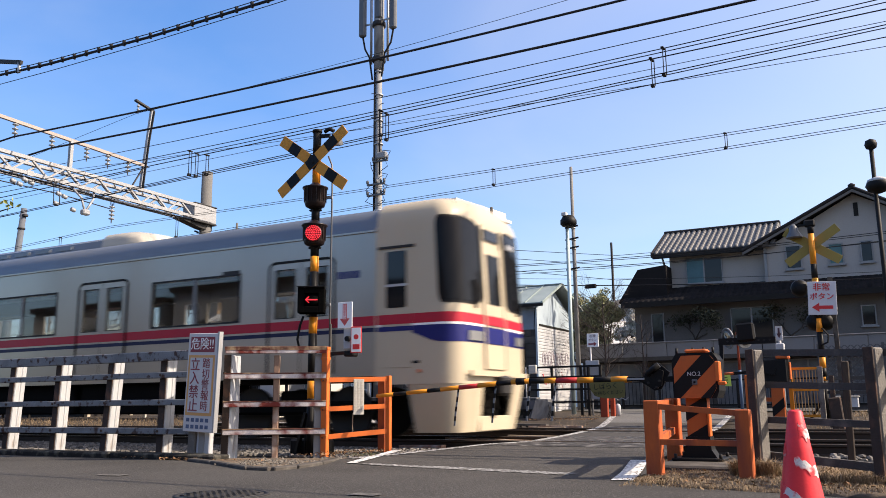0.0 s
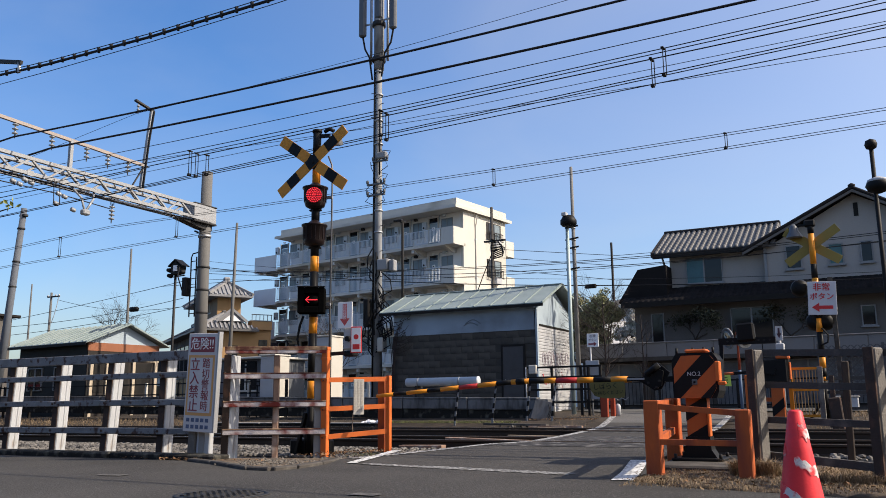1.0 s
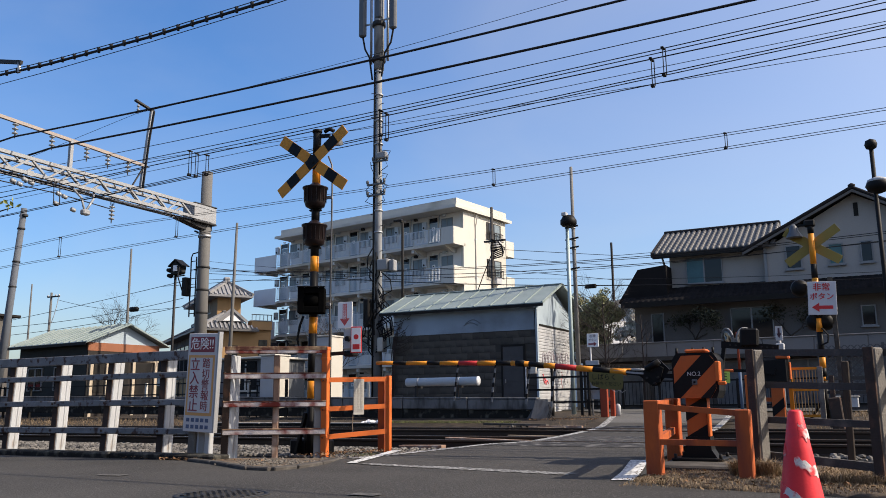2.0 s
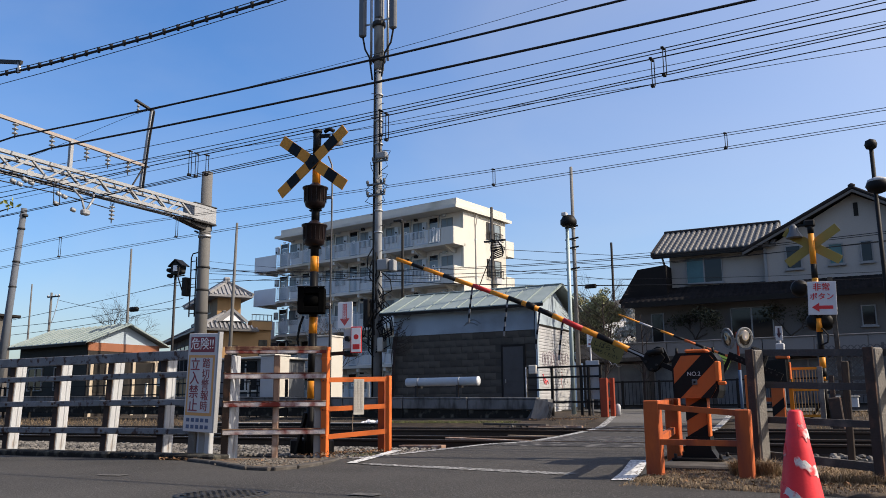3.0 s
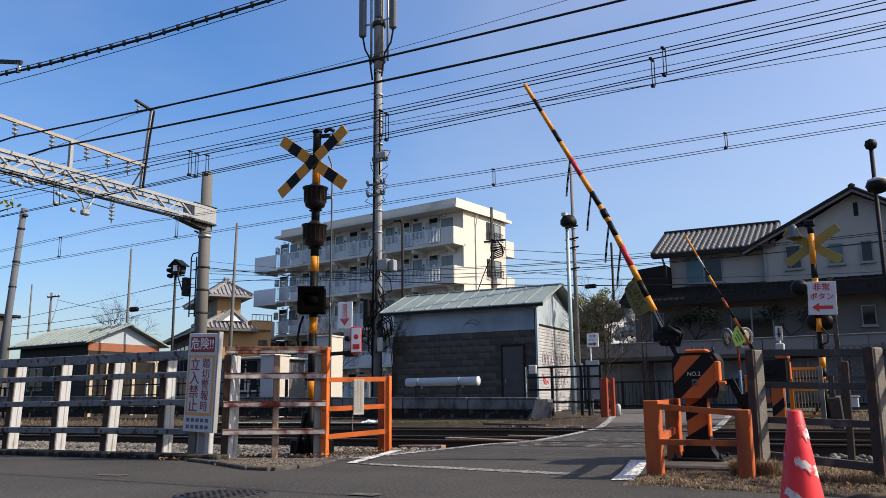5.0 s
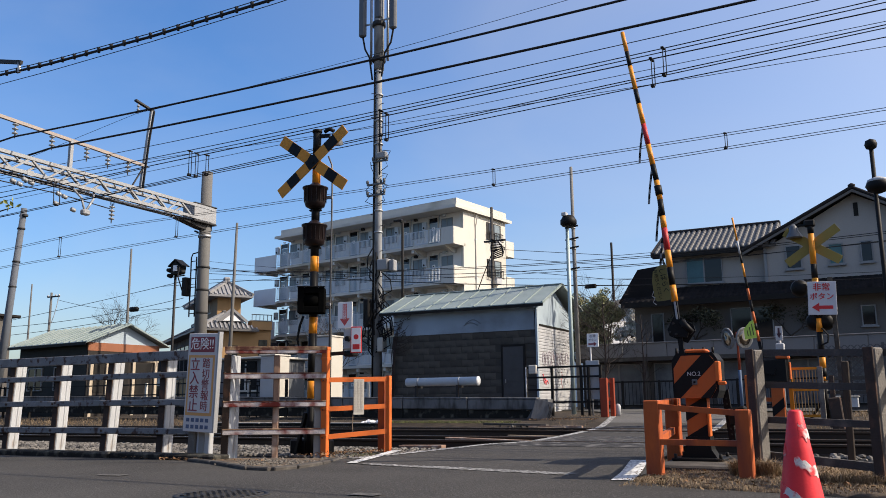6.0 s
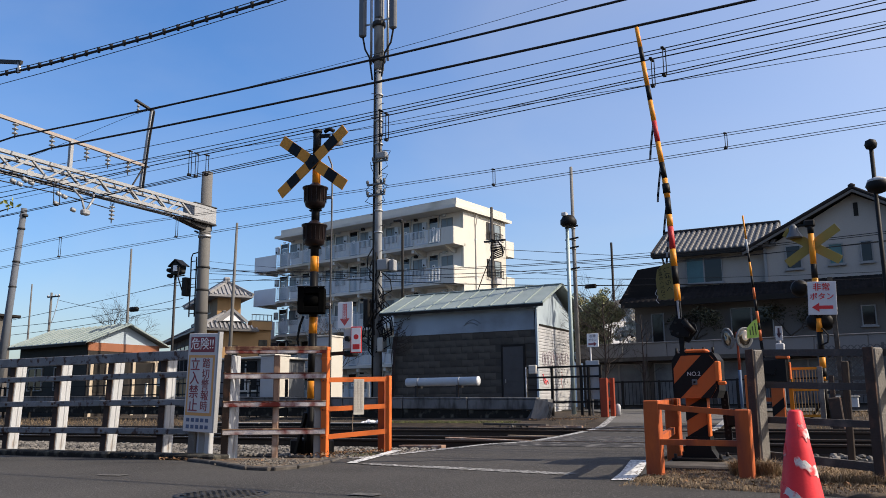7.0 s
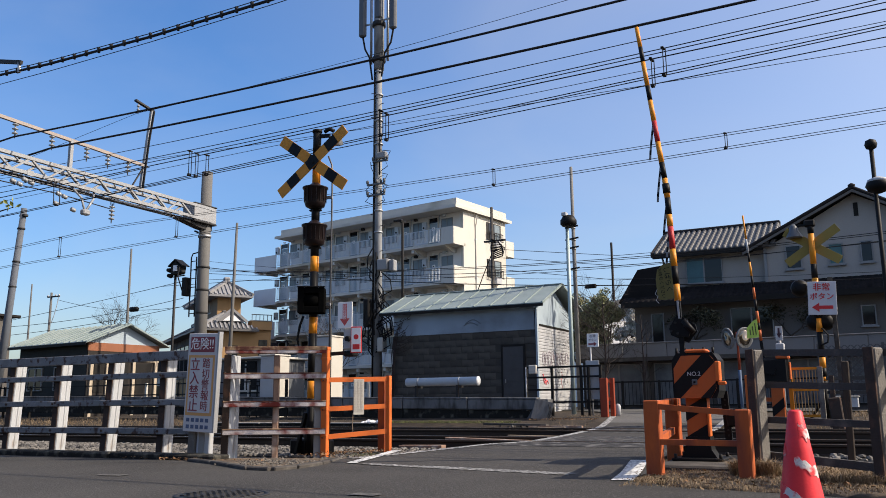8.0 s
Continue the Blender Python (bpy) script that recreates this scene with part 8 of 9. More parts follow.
grass("bank_grass", [(-34, -17.2, 18.9, 20.2, lambda x, y: steps(BED, y), 9800, 0.12), (-17.2, -13.0, 19.5, 20.2, lambda x, y: steps(BED, y), 300, 0.05), (-7.3, -6.3, 18.6, 21.5, lambda x, y: steps(BED, y), 500, 0.07), (-1.6, 3, 18.6, 22, lambda x, y: steps(BED, y), 4000, 0.16)], GRASS_DRY, "dry straw grass on the far bank", 22)
grass("weeds", [(-6.7, -6.2, 9.7, 10.5, 0.0, 350, 0.07), (-8.6, -8.2, 8.6, 8.75, 0.02, 120, 0.08), (-12.6, -8.2, 19.35, 19.9, 0.22, 3200, 0.09)], GRASS_GREEN, "green winter weeds at the foot of the fence", 23)


# ---- beyond the crossing ----
ffence = thing("black_fence", -8.0, 21.6, 0.37, "black steel post and rail fence beside the crossing", "fence")
for x in (-0.75, 0.0, 0.82, 1.02, 1.35):
    part("post", Shape().box(x - 0.033, x + 0.033, -0.05, 0.03, -0.05, 1.32, 0.008), BLACK_DULL, ffence)
for z in (1.29, 1.02, 0.69, 0.36):
    part("rail", Shape().box(-0.8, 1.4, -0.07, -0.05, z - 0.026, z + 0.026), BLACK_DULL, ffence)
part("meter_box", Shape().box(-0.62, -0.40, -0.16, -0.05, 1.12, 1.36, 0.015), BOX_CREAM, ffence)
part("white_post", Shape().tube([(-0.72, -0.1, 0), (-0.72, -0.1, 1.3)], 0.018, 8), BOX_GREY, ffence)

part("infill_board", Shape().box(0.93, 1.30, 0.06, 0.08, 0.42, 1.44, 0.004), BOX_GREY, ffence, "pale grey infill board")
solo("white_canister", Shape().lathe([(0.02, 0.0), (0.065, 0.0), (0.07, 0.25), (0.05, 0.30), (0.02, 0.31)], (0, 0, 0), n=12), BOX_GREY, "small white canister beside the orange guard", "canister", at=pose(-6.02, 20.9, 0.36))
crate = thing("plastic_crate", -1.25, 24.5, 0.44, "pale weathered plastic crate behind the far fence", "crate")
part("body", Shape().box(0.0, 0.56, 0.0, 0.4, 0.0, 0.34, 0.02), BOX_GREY, crate)
part("lid", Shape().box(-0.03, 0.59, -0.03, 0.43, 0.34, 0.38, 0.015), BOX_CREAM, crate)
bsign = thing("arrow_sign", -6.98, 21.75, 0.37, "small white emergency-button sign with a dark arrow on a thin pole", "sign")
part("pole", Shape().tube([(0.03, 0.02, -0.05), (0.03, 0.02, 2.15)], 0.022, 8), BOX_GREY, bsign)
part("plate", Shape().box(-0.05, 0.27, -0.02, 0.0, 1.80, 2.16, 0.004), SIGN_WHITE, bsign)
lettering("非常", 0.095, SIGN_INK, bsign, upright(0.11, -0.022, 2.085))
lettering("ボタン", 0.075, SIGN_INK, bsign, upright(0.11, -0.022, 1.985))
part("arrow", Shape().box(-0.01, 0.14, -0.024, -0.02, 1.86, 1.90).prism([(0.14, 1.82), (0.22, 1.88), (0.14, 1.94)], -0.024, -0.02, "y"), SIGN_MAROON, bsign)

for x, y, h in ((-6.2, 20.6, 0.97),):
    g = thing("orange_guard_post", x, y, 0.34, "dull orange guard frame at the road edge", "guard rail")
    part("post", Shape().box(-0.16, 0.02, -0.06, 0.06, -0.05, h, 0.01), RED_POST, g)
    part("post", Shape().box(0.04, 0.15, 0.1, 0.2, -0.05, h, 0.01), RED_POST, g)
    part("rail", Shape().bar((-0.1, 0.0, h - 0.08), (0.1, 0.15, h - 0.08), 0.05, 0.09), RED_POST, g)
    part("rail", Shape().bar((-0.1, 0.0, 0.45), (0.1, 0.15, 0.45), 0.05, 0.09), RED_POST, g)

pipe = thing("white_pipe", -10.8, 20.6, 0.36, "long white wrapped pipe on two steel stands", "pipe")
part("barrel", Shape().lathe([(0.02, -1.1), (0.115, -1.1), (0.115, 1.08), (0.125, 1.085), (0.125, 1.12), (0.02, 1.125)], (0, -0.1, 0.95), axis="x", n=20), PIPE_WHITE, pipe)
for x in (-0.72, 0.55):
    part("stand", Shape().box(x - 0.03, x + 0.03, -0.28, -0.22, -0.55, 0.85), STEEL_DARK, pipe)
    part("cradle", Shape().box(x - 0.03, x + 0.03, -0.22, 0.06, 0.78, 0.84), STEEL_DARK, pipe)
    part("strap", Shape().lathe([(0.117, -0.02), (0.119, 0.0), (0.117, 0.02)], (x, -0.1, 0.95), axis="x", n=20), STEEL, pipe)

# far crossing signal, seen from behind
fsig = thing("crossing_signal", -1.13, 19.0, 0.28, "far crossing signal on a banded post, seen from behind", "crossing signal")
for z0, z1, c in ((0.0, 0.82, "k"), (0.82, 0.9, "y"), (0.9, 1.08, "k"), (1.08, 1.30, "y"), (1.30, 1.82, "k"), (1.82, 2.10, "y"), (2.10, 2.40, "k"), (2.40, 2.95, "y"), (2.95, 3.25, "k"), (3.25, 3.9, "y"), (3.9, 4.15, "k")):
    part("post_band", Shape().tube([(0, 0, z0), (0, 0, z1)], 0.062, 12), YELLOW if c == "y" else BLACK, fsig)
cross_sign(fsig, 3.66, 0.09, 1.26, 34, 0.19, None, None, 0, plain=mat("weathered sign back", (0.26, 0.195, 0.05), 0.6, vary=0.1))
part("bell", Shape().lathe([(0.03, 0.16), (0.08, 0.1), (0.10, 0.0), (0.17, -0.12), (0.17, -0.14), (0.02, -0.12)][::-1], (-0.33, 0.0, 3.98), n=14), BELL_GREY, fsig, "grey bell")
part("bell_bracket", Shape().bar((-0.3, 0, 4.1), (0.05, 0, 4.1), 0.05, 0.05), BLACK, fsig)
part("cap", Shape().box(-0.12, 0.1, -0.08, 0.08, 4.05, 4.2, 0.03), BLACK, fsig)
for dx, z in ((-0.32, 2.78), (0.12, 2.05), (-0.08, 2.05)):
    part("lamp_back", Shape().lathe([(0.05, -0.12), (0.15, -0.08), (0.17, 0.05), (0.19, 0.1)], (dx, 0.08, z), axis="y", n=16), BLACK, fsig)
    part("lamp_arm", Shape().bar((0, 0, z), (dx, 0.05, z), 0.04, 0.05), BLACK, fsig)
part("cable", Shape().tube([(0.05, -0.05, 1.9), (0.16, -0.08, 1.75), (0.14, -0.08, 1.6), (0.02, -0.07, 1.55)], 0.02, 6), BLACK, fsig)
for x in (-0.35, 0.3):
    part("brace", Shape().bar((0.0, 0, 0.5), (x, 0, 0.0), 0.05, 0.05), BLACK, fsig)

esign = thing("emergency_sign", -1.10, 18.75, 0.28, "large white emergency-button sign with red lettering and arrow", "sign")
part("pole", Shape().bar((0.29, 0.6, -0.1), (0.25, 0.25, 2.95), 0.09, 0.09, (0, 1, 0)), CONCRETE_DARK, esign, "grey leaning post")
part("bracket", Shape().bar((0.26, 0.3, 2.8), (0.0, 0.0, 2.8), 0.04, 0.04), BOX_GREY, esign)
part("plate", Shape().box(-0.29, 0.25, -0.02, 0.0, 2.15, 2.84, 0.004), PLATE_DULL, esign, at=pose(0, 0, 0, 0, 2.5, 0))
lettering("非常", 0.17, SIGN_RED, esign, pose(0.09, -0.025, 2.71, 90, 2.5, 0), bold=0.002)
lettering("ボタン", 0.155, SIGN_RED, esign, pose(0.085, -0.025, 2.52, 90, 2.5, 0), bold=0.002)
part("arrow", Shape().box(-0.08, 0.18, -0.026, -0.02, 2.27, 2.34).prism([(-0.08, 2.21), (-0.08, 2.40), (-0.22, 2.305)], -0.026, -0.02, "y"), SIGN_RED, esign, at=pose(0, 0, 0, 0, 2.5, 0))

mirror = thing("traffic_mirrors", -3.5, 24.0, 0.42, "pair of round convex traffic mirrors on an orange post", "traffic mirror")
part("post", Shape().tube([(0, 0, 1.12), (0, 0, 2.15)], 0.034, 10), RED_POST, mirror)
part("lower_post", Shape().tube([(0, 0, -0.05), (0, 0, 1.12)], 0.042, 10), mat("faded blue paint", (0.06, 0.10, 0.17), 0.6, vary=0.1), mirror, "faded blue lower post")
for sx, rz in ((-0.25, -52), (0.19, 52)):
    m = pose(sx, -0.02, 1.98, 0, 0, rz) @ pose(0, 0, 0, 8, 0, 0)
    face = part("mirror_face", Shape().lathe([(0.0, -0.05), (0.15, -0.037), (0.27, 0.0), (0.27, 0.02)], (0, 0, 0), axis="y", n=24), MIRROR, mirror, at=m)
    part("mirror_rim", Shape().lathe([(0.27, -0.02), (0.29, -0.02), (0.29, 0.03), (0.27, 0.03), (0.27, -0.02)], (0, 0, 0), axis="y", n=24), RAIL_GREY, face)
    part("mirror_back", Shape().lathe([(0.28, 0.021), (0.20, 0.06), (0.05, 0.08)], (0, 0, 0), axis="y", n=24), BOX_GREY, face)
    part("bracket", Shape().bar((0, 0, 2.0), (sx, 0.05, 1.98), 0.03, 0.03), STEEL_DARK, mirror)

yfence = thing("yellow_fence", -1.62, 18.7, 0.3, "small yellow barred fence panel beside the barrier machine", "fence")
for z in (1.05, 0.62, 0.1):
    part("rail", Shape().box(-0.15, 0.40, -0.02, 0.02, z - 0.025, z + 0.025), YELLOW, yfence)
for i in range(9):
    part("bar", Shape().box(-0.13 + i * 0.06, -0.115 + i * 0.06, -0.01, 0.01, 0.08, 1.06), BAR_TAN, yfence)
part("post", Shape().box(-0.17, -0.09, -0.04, 0.04, -0.05, 1.08, 0.006), YELLOW, yfence)
part("post", Shape().box(0.39, 0.49, -0.03, 0.06, -0.05, 1.08, 0.006), CONCRETE_POST, yfence)
box = thing("button_post", -2.02, 20.0, 0.3, "white arrow plate on a grey button box", "emergency button")
part("post", Shape().tube([(0, 0, -0.05), (0, 0, 1.75)], 0.03, 8), BOX_GREY, box)
part("plate", Shape().box(-0.075, 0.075, -0.06, -0.04, 1.72, 2.04, 0.004), BOARD_FACE, box)
part("arrow", Shape().box(-0.02, 0.02, -0.064, -0.06, 1.86, 2.0).prism([(-0.05, 1.88), (0.05, 1.88), (0, 1.77)], -0.064, -0.06, "y"), SIGN_INK, box)
part("box", Shape().box(-0.09, 0.09, -0.08, 0.06, 1.45, 1.66, 0.02), BOX_GREY, box)

grey_fence(-1.0, 18.2, 3, (0.0, 1.4, 2.8, 4.2, 5.6), 6.0, "weathered dark fence on the far side of the tracks", ((1.13, 0.0, 0.07), (0.855, 0.0, 0.06), (0.545, 0.0, 0.05), (0.21, 0.0, 0.06)))
solo("wooden_post", Shape().box(-0.11, 0.11, -0.1, 0.1, -0.1, 0.66, 0.02), RUST_DARK, "short brown weathered post", "post", at=pose(-0.87, 17.9, 0.1, 0, -4, 0))
barrier2 = thing("orange_guard", -2.75, 20.2, 0.3, "orange guard frame beside the far barrier", "guard rail")
part("post", Shape().box(-0.1, 0.05, -0.05, 0.05, -0.05, 0.98, 0.01), ORANGE, barrier2)
part("post", Shape().box(0.45, 0.58, -0.05, 0.05, -0.05, 0.95, 0.01), ORANGE_DULL, barrier2)
for z in (0.9, 0.45):
    part("rail", Shape().bar((0, 0, z), (0.5, 0, z - 0.02), 0.05, 0.09), ORANGE_DULL, barrier2)

# guard rail along the far street
gfence = thing("street_railing", -1.5, 27.3, 0.48, "low dark steel railing along the far street", "fence")
for i in range(11):
    part("post", Shape().box(-7.4 + i * 1.2, -7.34 + i * 1.2, -0.03, 0.03, -0.05, 0.92), BLACK_DULL, gfence)
for z in (0.88, 0.12):
    part("rail", Shape().box(-7.4, 4.8, -0.02, 0.02, z - 0.025, z + 0.025), BLACK_DULL, gfence)
gb = Shape()
for i in range(100):
    gb.box(-7.3 + i * 0.12, -7.285 + i * 0.12, -0.008, 0.008, 0.12, 0.88)
part("railing_infill", gb, BLACK_DULL, gfence, "thin vertical bars", kind="stuff")
lat = thing("lattice_fence", -0.3, 25.6, 0.45, "pale diamond lattice fence before the house", "fence")
ls = Shape()
for i in range(-14, 40):
    for sg in (-1, 1):
        p = clip_poly(clip_poly(clip_poly(clip_poly([(-9, -9), (9, -9), (9, 9), (-9, 9)], sg, 1, i * 0.16 - 0.02), -sg, -1, -(i * 0.16 + 0.02)), 1, 0, -1.3), -1, 0, -3.4)
        p = clip_poly(clip_poly(p, 0, 1, 0.35), 0, -1, -1.75) if len(p) > 2 else p
        if len(p) > 2:
            ls.prism(p, -0.008 * sg, -0.008 * sg + 0.012, "y")
part("lattice", ls, LATTICE, lat, "thin diagonal laths", kind="stuff")
for x in (-1.3, 0.3, 1.9, 3.4):
    part("post", Shape().box(x - 0.04, x + 0.04, 0.02, 0.1, -0.05, 1.8), LATTICE, lat)

# street lamp at the crossing
sl = thing("street_lamp", 0.17, 19.0, 0.28, "slim black lamp pole with a round lamp", "street lamp")
part("pole", Shape().tube([(0, 0, -0.05), (0, 0, 5.6)], 0.045, 10), BLACK_DULL, sl)
part("globe", Shape().lathe([(0.02, -0.12), (0.10, -0.08), (0.125, 0.0), (0.10, 0.08), (0.02, 0.12)], (0, 0, 5.67), n=16), BLACK, sl)
part("dome", Shape().lathe([(0.04, -0.16), (0.2, -0.1), (0.25, 0.0), (0.2, 0.12), (0.03, 0.17)], (0.06, -0.1, 4.75), n=18), BLACK, sl)
part("dome_cap", Shape().lathe([(0.22, 0.0), (0.2, 0.06), (0.05, 0.12)], (0.06, -0.1, 4.82), n=18), BOX_GREY, sl)

# ---- left of the crossing, behind the tracks ----
LINTEL = mat("pale cream board", (0.42, 0.35, 0.26), 0.8, vary=0.1, scale=3)
lshed = thing("low_building", -26.6, 21.8, 0.36, "low building with pale green metal roof and orange gable", "building", rz=-6)
part("wall", Shape().box(-4.55, 0, 0, 3.2, 0, 2.75), mat("dark stained boards", (0.034, 0.036, 0.032), 0.9, vary=0.2, scale=2, fine=30, bump=0.3), lshed)
part("end_wall", Shape().box(0.0, 0.06, 0.0, 3.2, 0, 2.47), mat("brown boarded end", (0.026, 0.022, 0.02), 0.9, vary=0.15, scale=2), lshed, "brown boarded lower gable wall")
part("end_band", Shape().box(0.0, 0.07, 0.0, 3.2, 2.47, 2.78), mat("orange brick band", (0.25, 0.10, 0.055), 0.85, vary=0.1), lshed, "orange gable band")
part("gable", Shape().prism([(0.0, 2.78), (3.2, 2.78), (1.6, 3.5)], -0.02, 0.05, "x"), GABLE, lshed)
part("end_lintel", Shape().box(0.06, 0.09, 0.0, 3.2, 2.12, 2.3), LINTEL, lshed, "pale cream lintel board")
for y in (0.1, 0.78, 1.95, 2.98):
    part("end_column", Shape().box(0.06, 0.14, y, y + 0.12, 0.0, 2.12), LINTEL, lshed, "pale cream column")
for y0, y1 in ((0.3, 0.7), (0.95, 1.8), (2.15, 2.85)):
    part("end_opening", Shape().box(0.06, 0.075, y0, y1, 0.9, 2.05), BLACK_DULL, lshed, "dark open bay")
for ya, yb in ((-0.3, 1.6), (3.5, 1.6)):
    part("roof_slope", Shape().add([(x, y, z + o) for o in (0, 0.06) for x, y, z in ((-4.95, ya, 2.72), (0.35, ya, 2.72), (0.35, yb, 3.52), (-4.95, yb, 3.52))],
         [(0, 1, 2, 3), (4, 5, 6, 7), (0, 1, 5, 4), (1, 2, 6, 5), (2, 3, 7, 6), (3, 0, 4, 7)]), ROOF_GREEN, lshed, "pale green metal roof")
    for i in range(13):
        x = -4.9 + i * 0.42
        part("roof_batten", Shape().bar((x, ya, 2.80), (x, yb, 3.60), 0.04, 0.05), ROOF_GREEN, lshed)
part("fascia", Shape().box(-4.95, 0.35, -0.33, -0.30, 2.66, 2.76), BLACK_DULL, lshed)
for x in (-3.8, -2.0):
    window(lshed, x, x + 1.0, 0.0, 1.0, 1.9, 2, sill=False)

yh = thing("ochre_house", -47.4, 50.0, 0.5, "ochre two-storey house with grey tiled hip roofs", "house", rz=-35)
part("lower_wall", Shape().box(-16.0, 0.0, 0.0, 5.2, 0, 6.3), OCHRE, yh)
# tan overlay paints the shade on the ochre wall's long side
part("timber_band", Shape().box(-10.22, -1.02, 0.96, 1.0, 6.3, 9.1), TAN, yh, "long side overlaid in tan for its shade")
part("upper_wall", Shape().box(-10.2, -1.0, 1.0, 2.9, 6.3, 9.15), OCHRE, yh)
# dark strip puts the wing's shade below the eaves
part("eave_band", Shape().box(-16.0, 0.0, -0.03, -0.002, 5.45, 6.3), HOUSE_LOW, yh, "dark band under the eaves for the wing's shade")
for x in (-14.6, -12.6, -10.6, -8.6, -6.4, -4.2, -2.0):
    part("dark_opening", Shape().box(x, x + 1.5, -0.04, 0.0, 2.6, 5.4), GLASS_DARK, yh)
    part("timber_post", Shape().box(x - 0.35, x - 0.15, -0.06, 0.0, 0.0, 6.3), HOUSE_LOW, yh)
for y, z, d in ((1.9, 3.7, 0.6), (4.2, 4.2, 0.7)):
    w = part("end_window", Shape().box(0.0, 0.06, y, y + d, z, z + 1.3), STEEL_DARK, yh)
    part("pane", Shape().box(0.05, 0.07, y + 0.06, y + d - 0.06, z + 0.06, z + 1.24), GLASS_DARK, w)


def hip(parent, x0, x1, y0, y1, z0, z1, material, crest=None):
    xm0, xm1, ym = x0 + (y1 - y0) / 2, x1 - (y1 - y0) / 2, (y0 + y1) / 2
    if crest:
        xm0, xm1 = crest
    if xm1 < xm0:
        xm0 = xm1 = (x0 + x1) / 2
    part("hip_roof", Shape().add([(x0, y0, z0), (x1, y0, z0), (x1, y1, z0), (x0, y1, z0), (xm0, ym, z1), (xm1, ym, z1), (x0, y0, z0 - 0.15), (x1, y0, z0 - 0.15), (x1, y1, z0 - 0.15), (x0, y1, z0 - 0.15)],
         [(0, 1, 5, 4), (1, 2, 5), (2, 3, 4, 5), (3, 0, 4), (0, 6, 7, 1), (1, 7, 8, 2), (2, 8, 9, 3), (3, 9, 6, 0), (6, 9, 8, 7)]), material, parent, "grey tiled hip roof")
    rolls = Shape()
    n = int((x1 - x0) / 0.33)
    for i in range(n):
        x = x0 + (i + 0.5) * (x1 - x0) / n
        t = 1.0 if xm0 <= x <= xm1 else ((x - x0) / (xm0 - x0) if x < xm0 else (x1 - x) / (x1 - xm1))
        rolls.bar((x, y0, z0 + 0.03), (x, y0 + (ym - y0) * t, z0 + 0.03 + (z1 - z0) * t), 0.12, 0.09)
    part("roof_tiles", rolls, material, parent, "rows of roof tiles", kind="stuff")
    part("ridge", Shape().box(xm0 - 0.2, xm1 + 0.2, ym - 0.15, ym + 0.15, z1 - 0.05, z1 + 0.3, 0.05), material, parent)


hip(yh, -11.0, -0.2, 0.1, 3.7, 9.1, 10.35, TILE_PALE, crest=(-8.6, -2.0))
part("finial", Shape().box(-2.3, -1.8, 1.65, 2.15, 10.4, 10.8, 0.08), TILE_PALE, yh, "ridge-end ornament tile")
for x, y in ((-0.2, 0.1), (-0.2, 3.7)):
    part("hip_ridge", Shape().bar((x, y, 9.2), (-2.0, 1.9, 10.45), 0.28, 0.2), TILE_PALE, yh)
part("hip_ridge", Shape().bar((-11.0, 0.1, 9.2), (-8.6, 1.9, 10.45), 0.28, 0.2), TILE_PALE, yh)
hip(yh, -17.0, 0.9, -0.9, 4.0, 6.25, 7.6, TILE, crest=(-14.0, -1.0))
end_tiles = Shape()
for k in range(14):
    y = -0.75 + k * 0.35
    t = min(1.0, (y + 0.9) / 2.45, (4.0 - y) / 2.45)
    end_tiles.bar((0.9, y, 6.30), (0.9 - 1.9 * t, y, 6.30 + 1.35 * t), 0.13, 0.09)
    u = min(1.0, (y - 0.1) / 1.8, (3.7 - y) / 1.8)
    if u > 0.05:
        end_tiles.bar((-0.2, y, 9.15), (-0.2 - 1.8 * u, y, 9.15 + 1.25 * u), 0.13, 0.09)
part("roof_tiles", end_tiles, TILE_PALE, yh, "rows of roof tiles on the end slopes", kind="stuff")
# small white gable on the end slope
part("porch_gable", Shape().prism([(0.8, 6.9), (3.0, 6.9), (1.9, 7.85)], -1.5, 0.25, "x"), TILE_PALE, yh)
part("porch_face", Shape().prism([(1.2, 6.95), (2.6, 6.95), (1.9, 7.55)], 0.25, 0.30, "x"), SIGN_WHITE, yh, "small white gable face")
for sg in (-1, 1):
    part("porch_ridge", Shape().bar((0.3, 1.9, 7.9), (0.3, 1.9 + sg * 1.25, 6.88), 0.2, 0.18, (1, 0, 0)), TILE_PALE, yh)
part("hip_ridge", Shape().bar((0.9, -0.9, 6.35), (-1.0, 1.55, 7.7), 0.26, 0.2), TILE_PALE, yh)
window(yh, -6.6, -5.4, 1.0, 7.9, 8.9, 2)
window(yh, -8.2, -7.2, 1.0, 7.9, 8.9, 2)
window(yh, -4.4, -3.2, 1.0, 7.9, 8.9, 2)
balcony = part("balcony", Shape().box(-0.9, 0.3, 3.5, 5.2, 6.3, 7.0, 0.02), OCHRE, yh, "walled balcony")
part("balcony_rail", Shape().box(-0.94, 0.34, 3.46, 5.24, 7.0, 7.07), FRAME_WHITE, balcony)
for k in range(6):
    part("balcony_post", Shape().box(0.24, 0.29, 3.52 + k * 0.32, 3.56 + k * 0.32, 7.07, 7.5), STEEL_DARK, balcony)
part("balcony_top_rail", Shape().box(0.23, 0.30, 3.5, 5.2, 7.5, 7.56), STEEL_DARK, balcony)

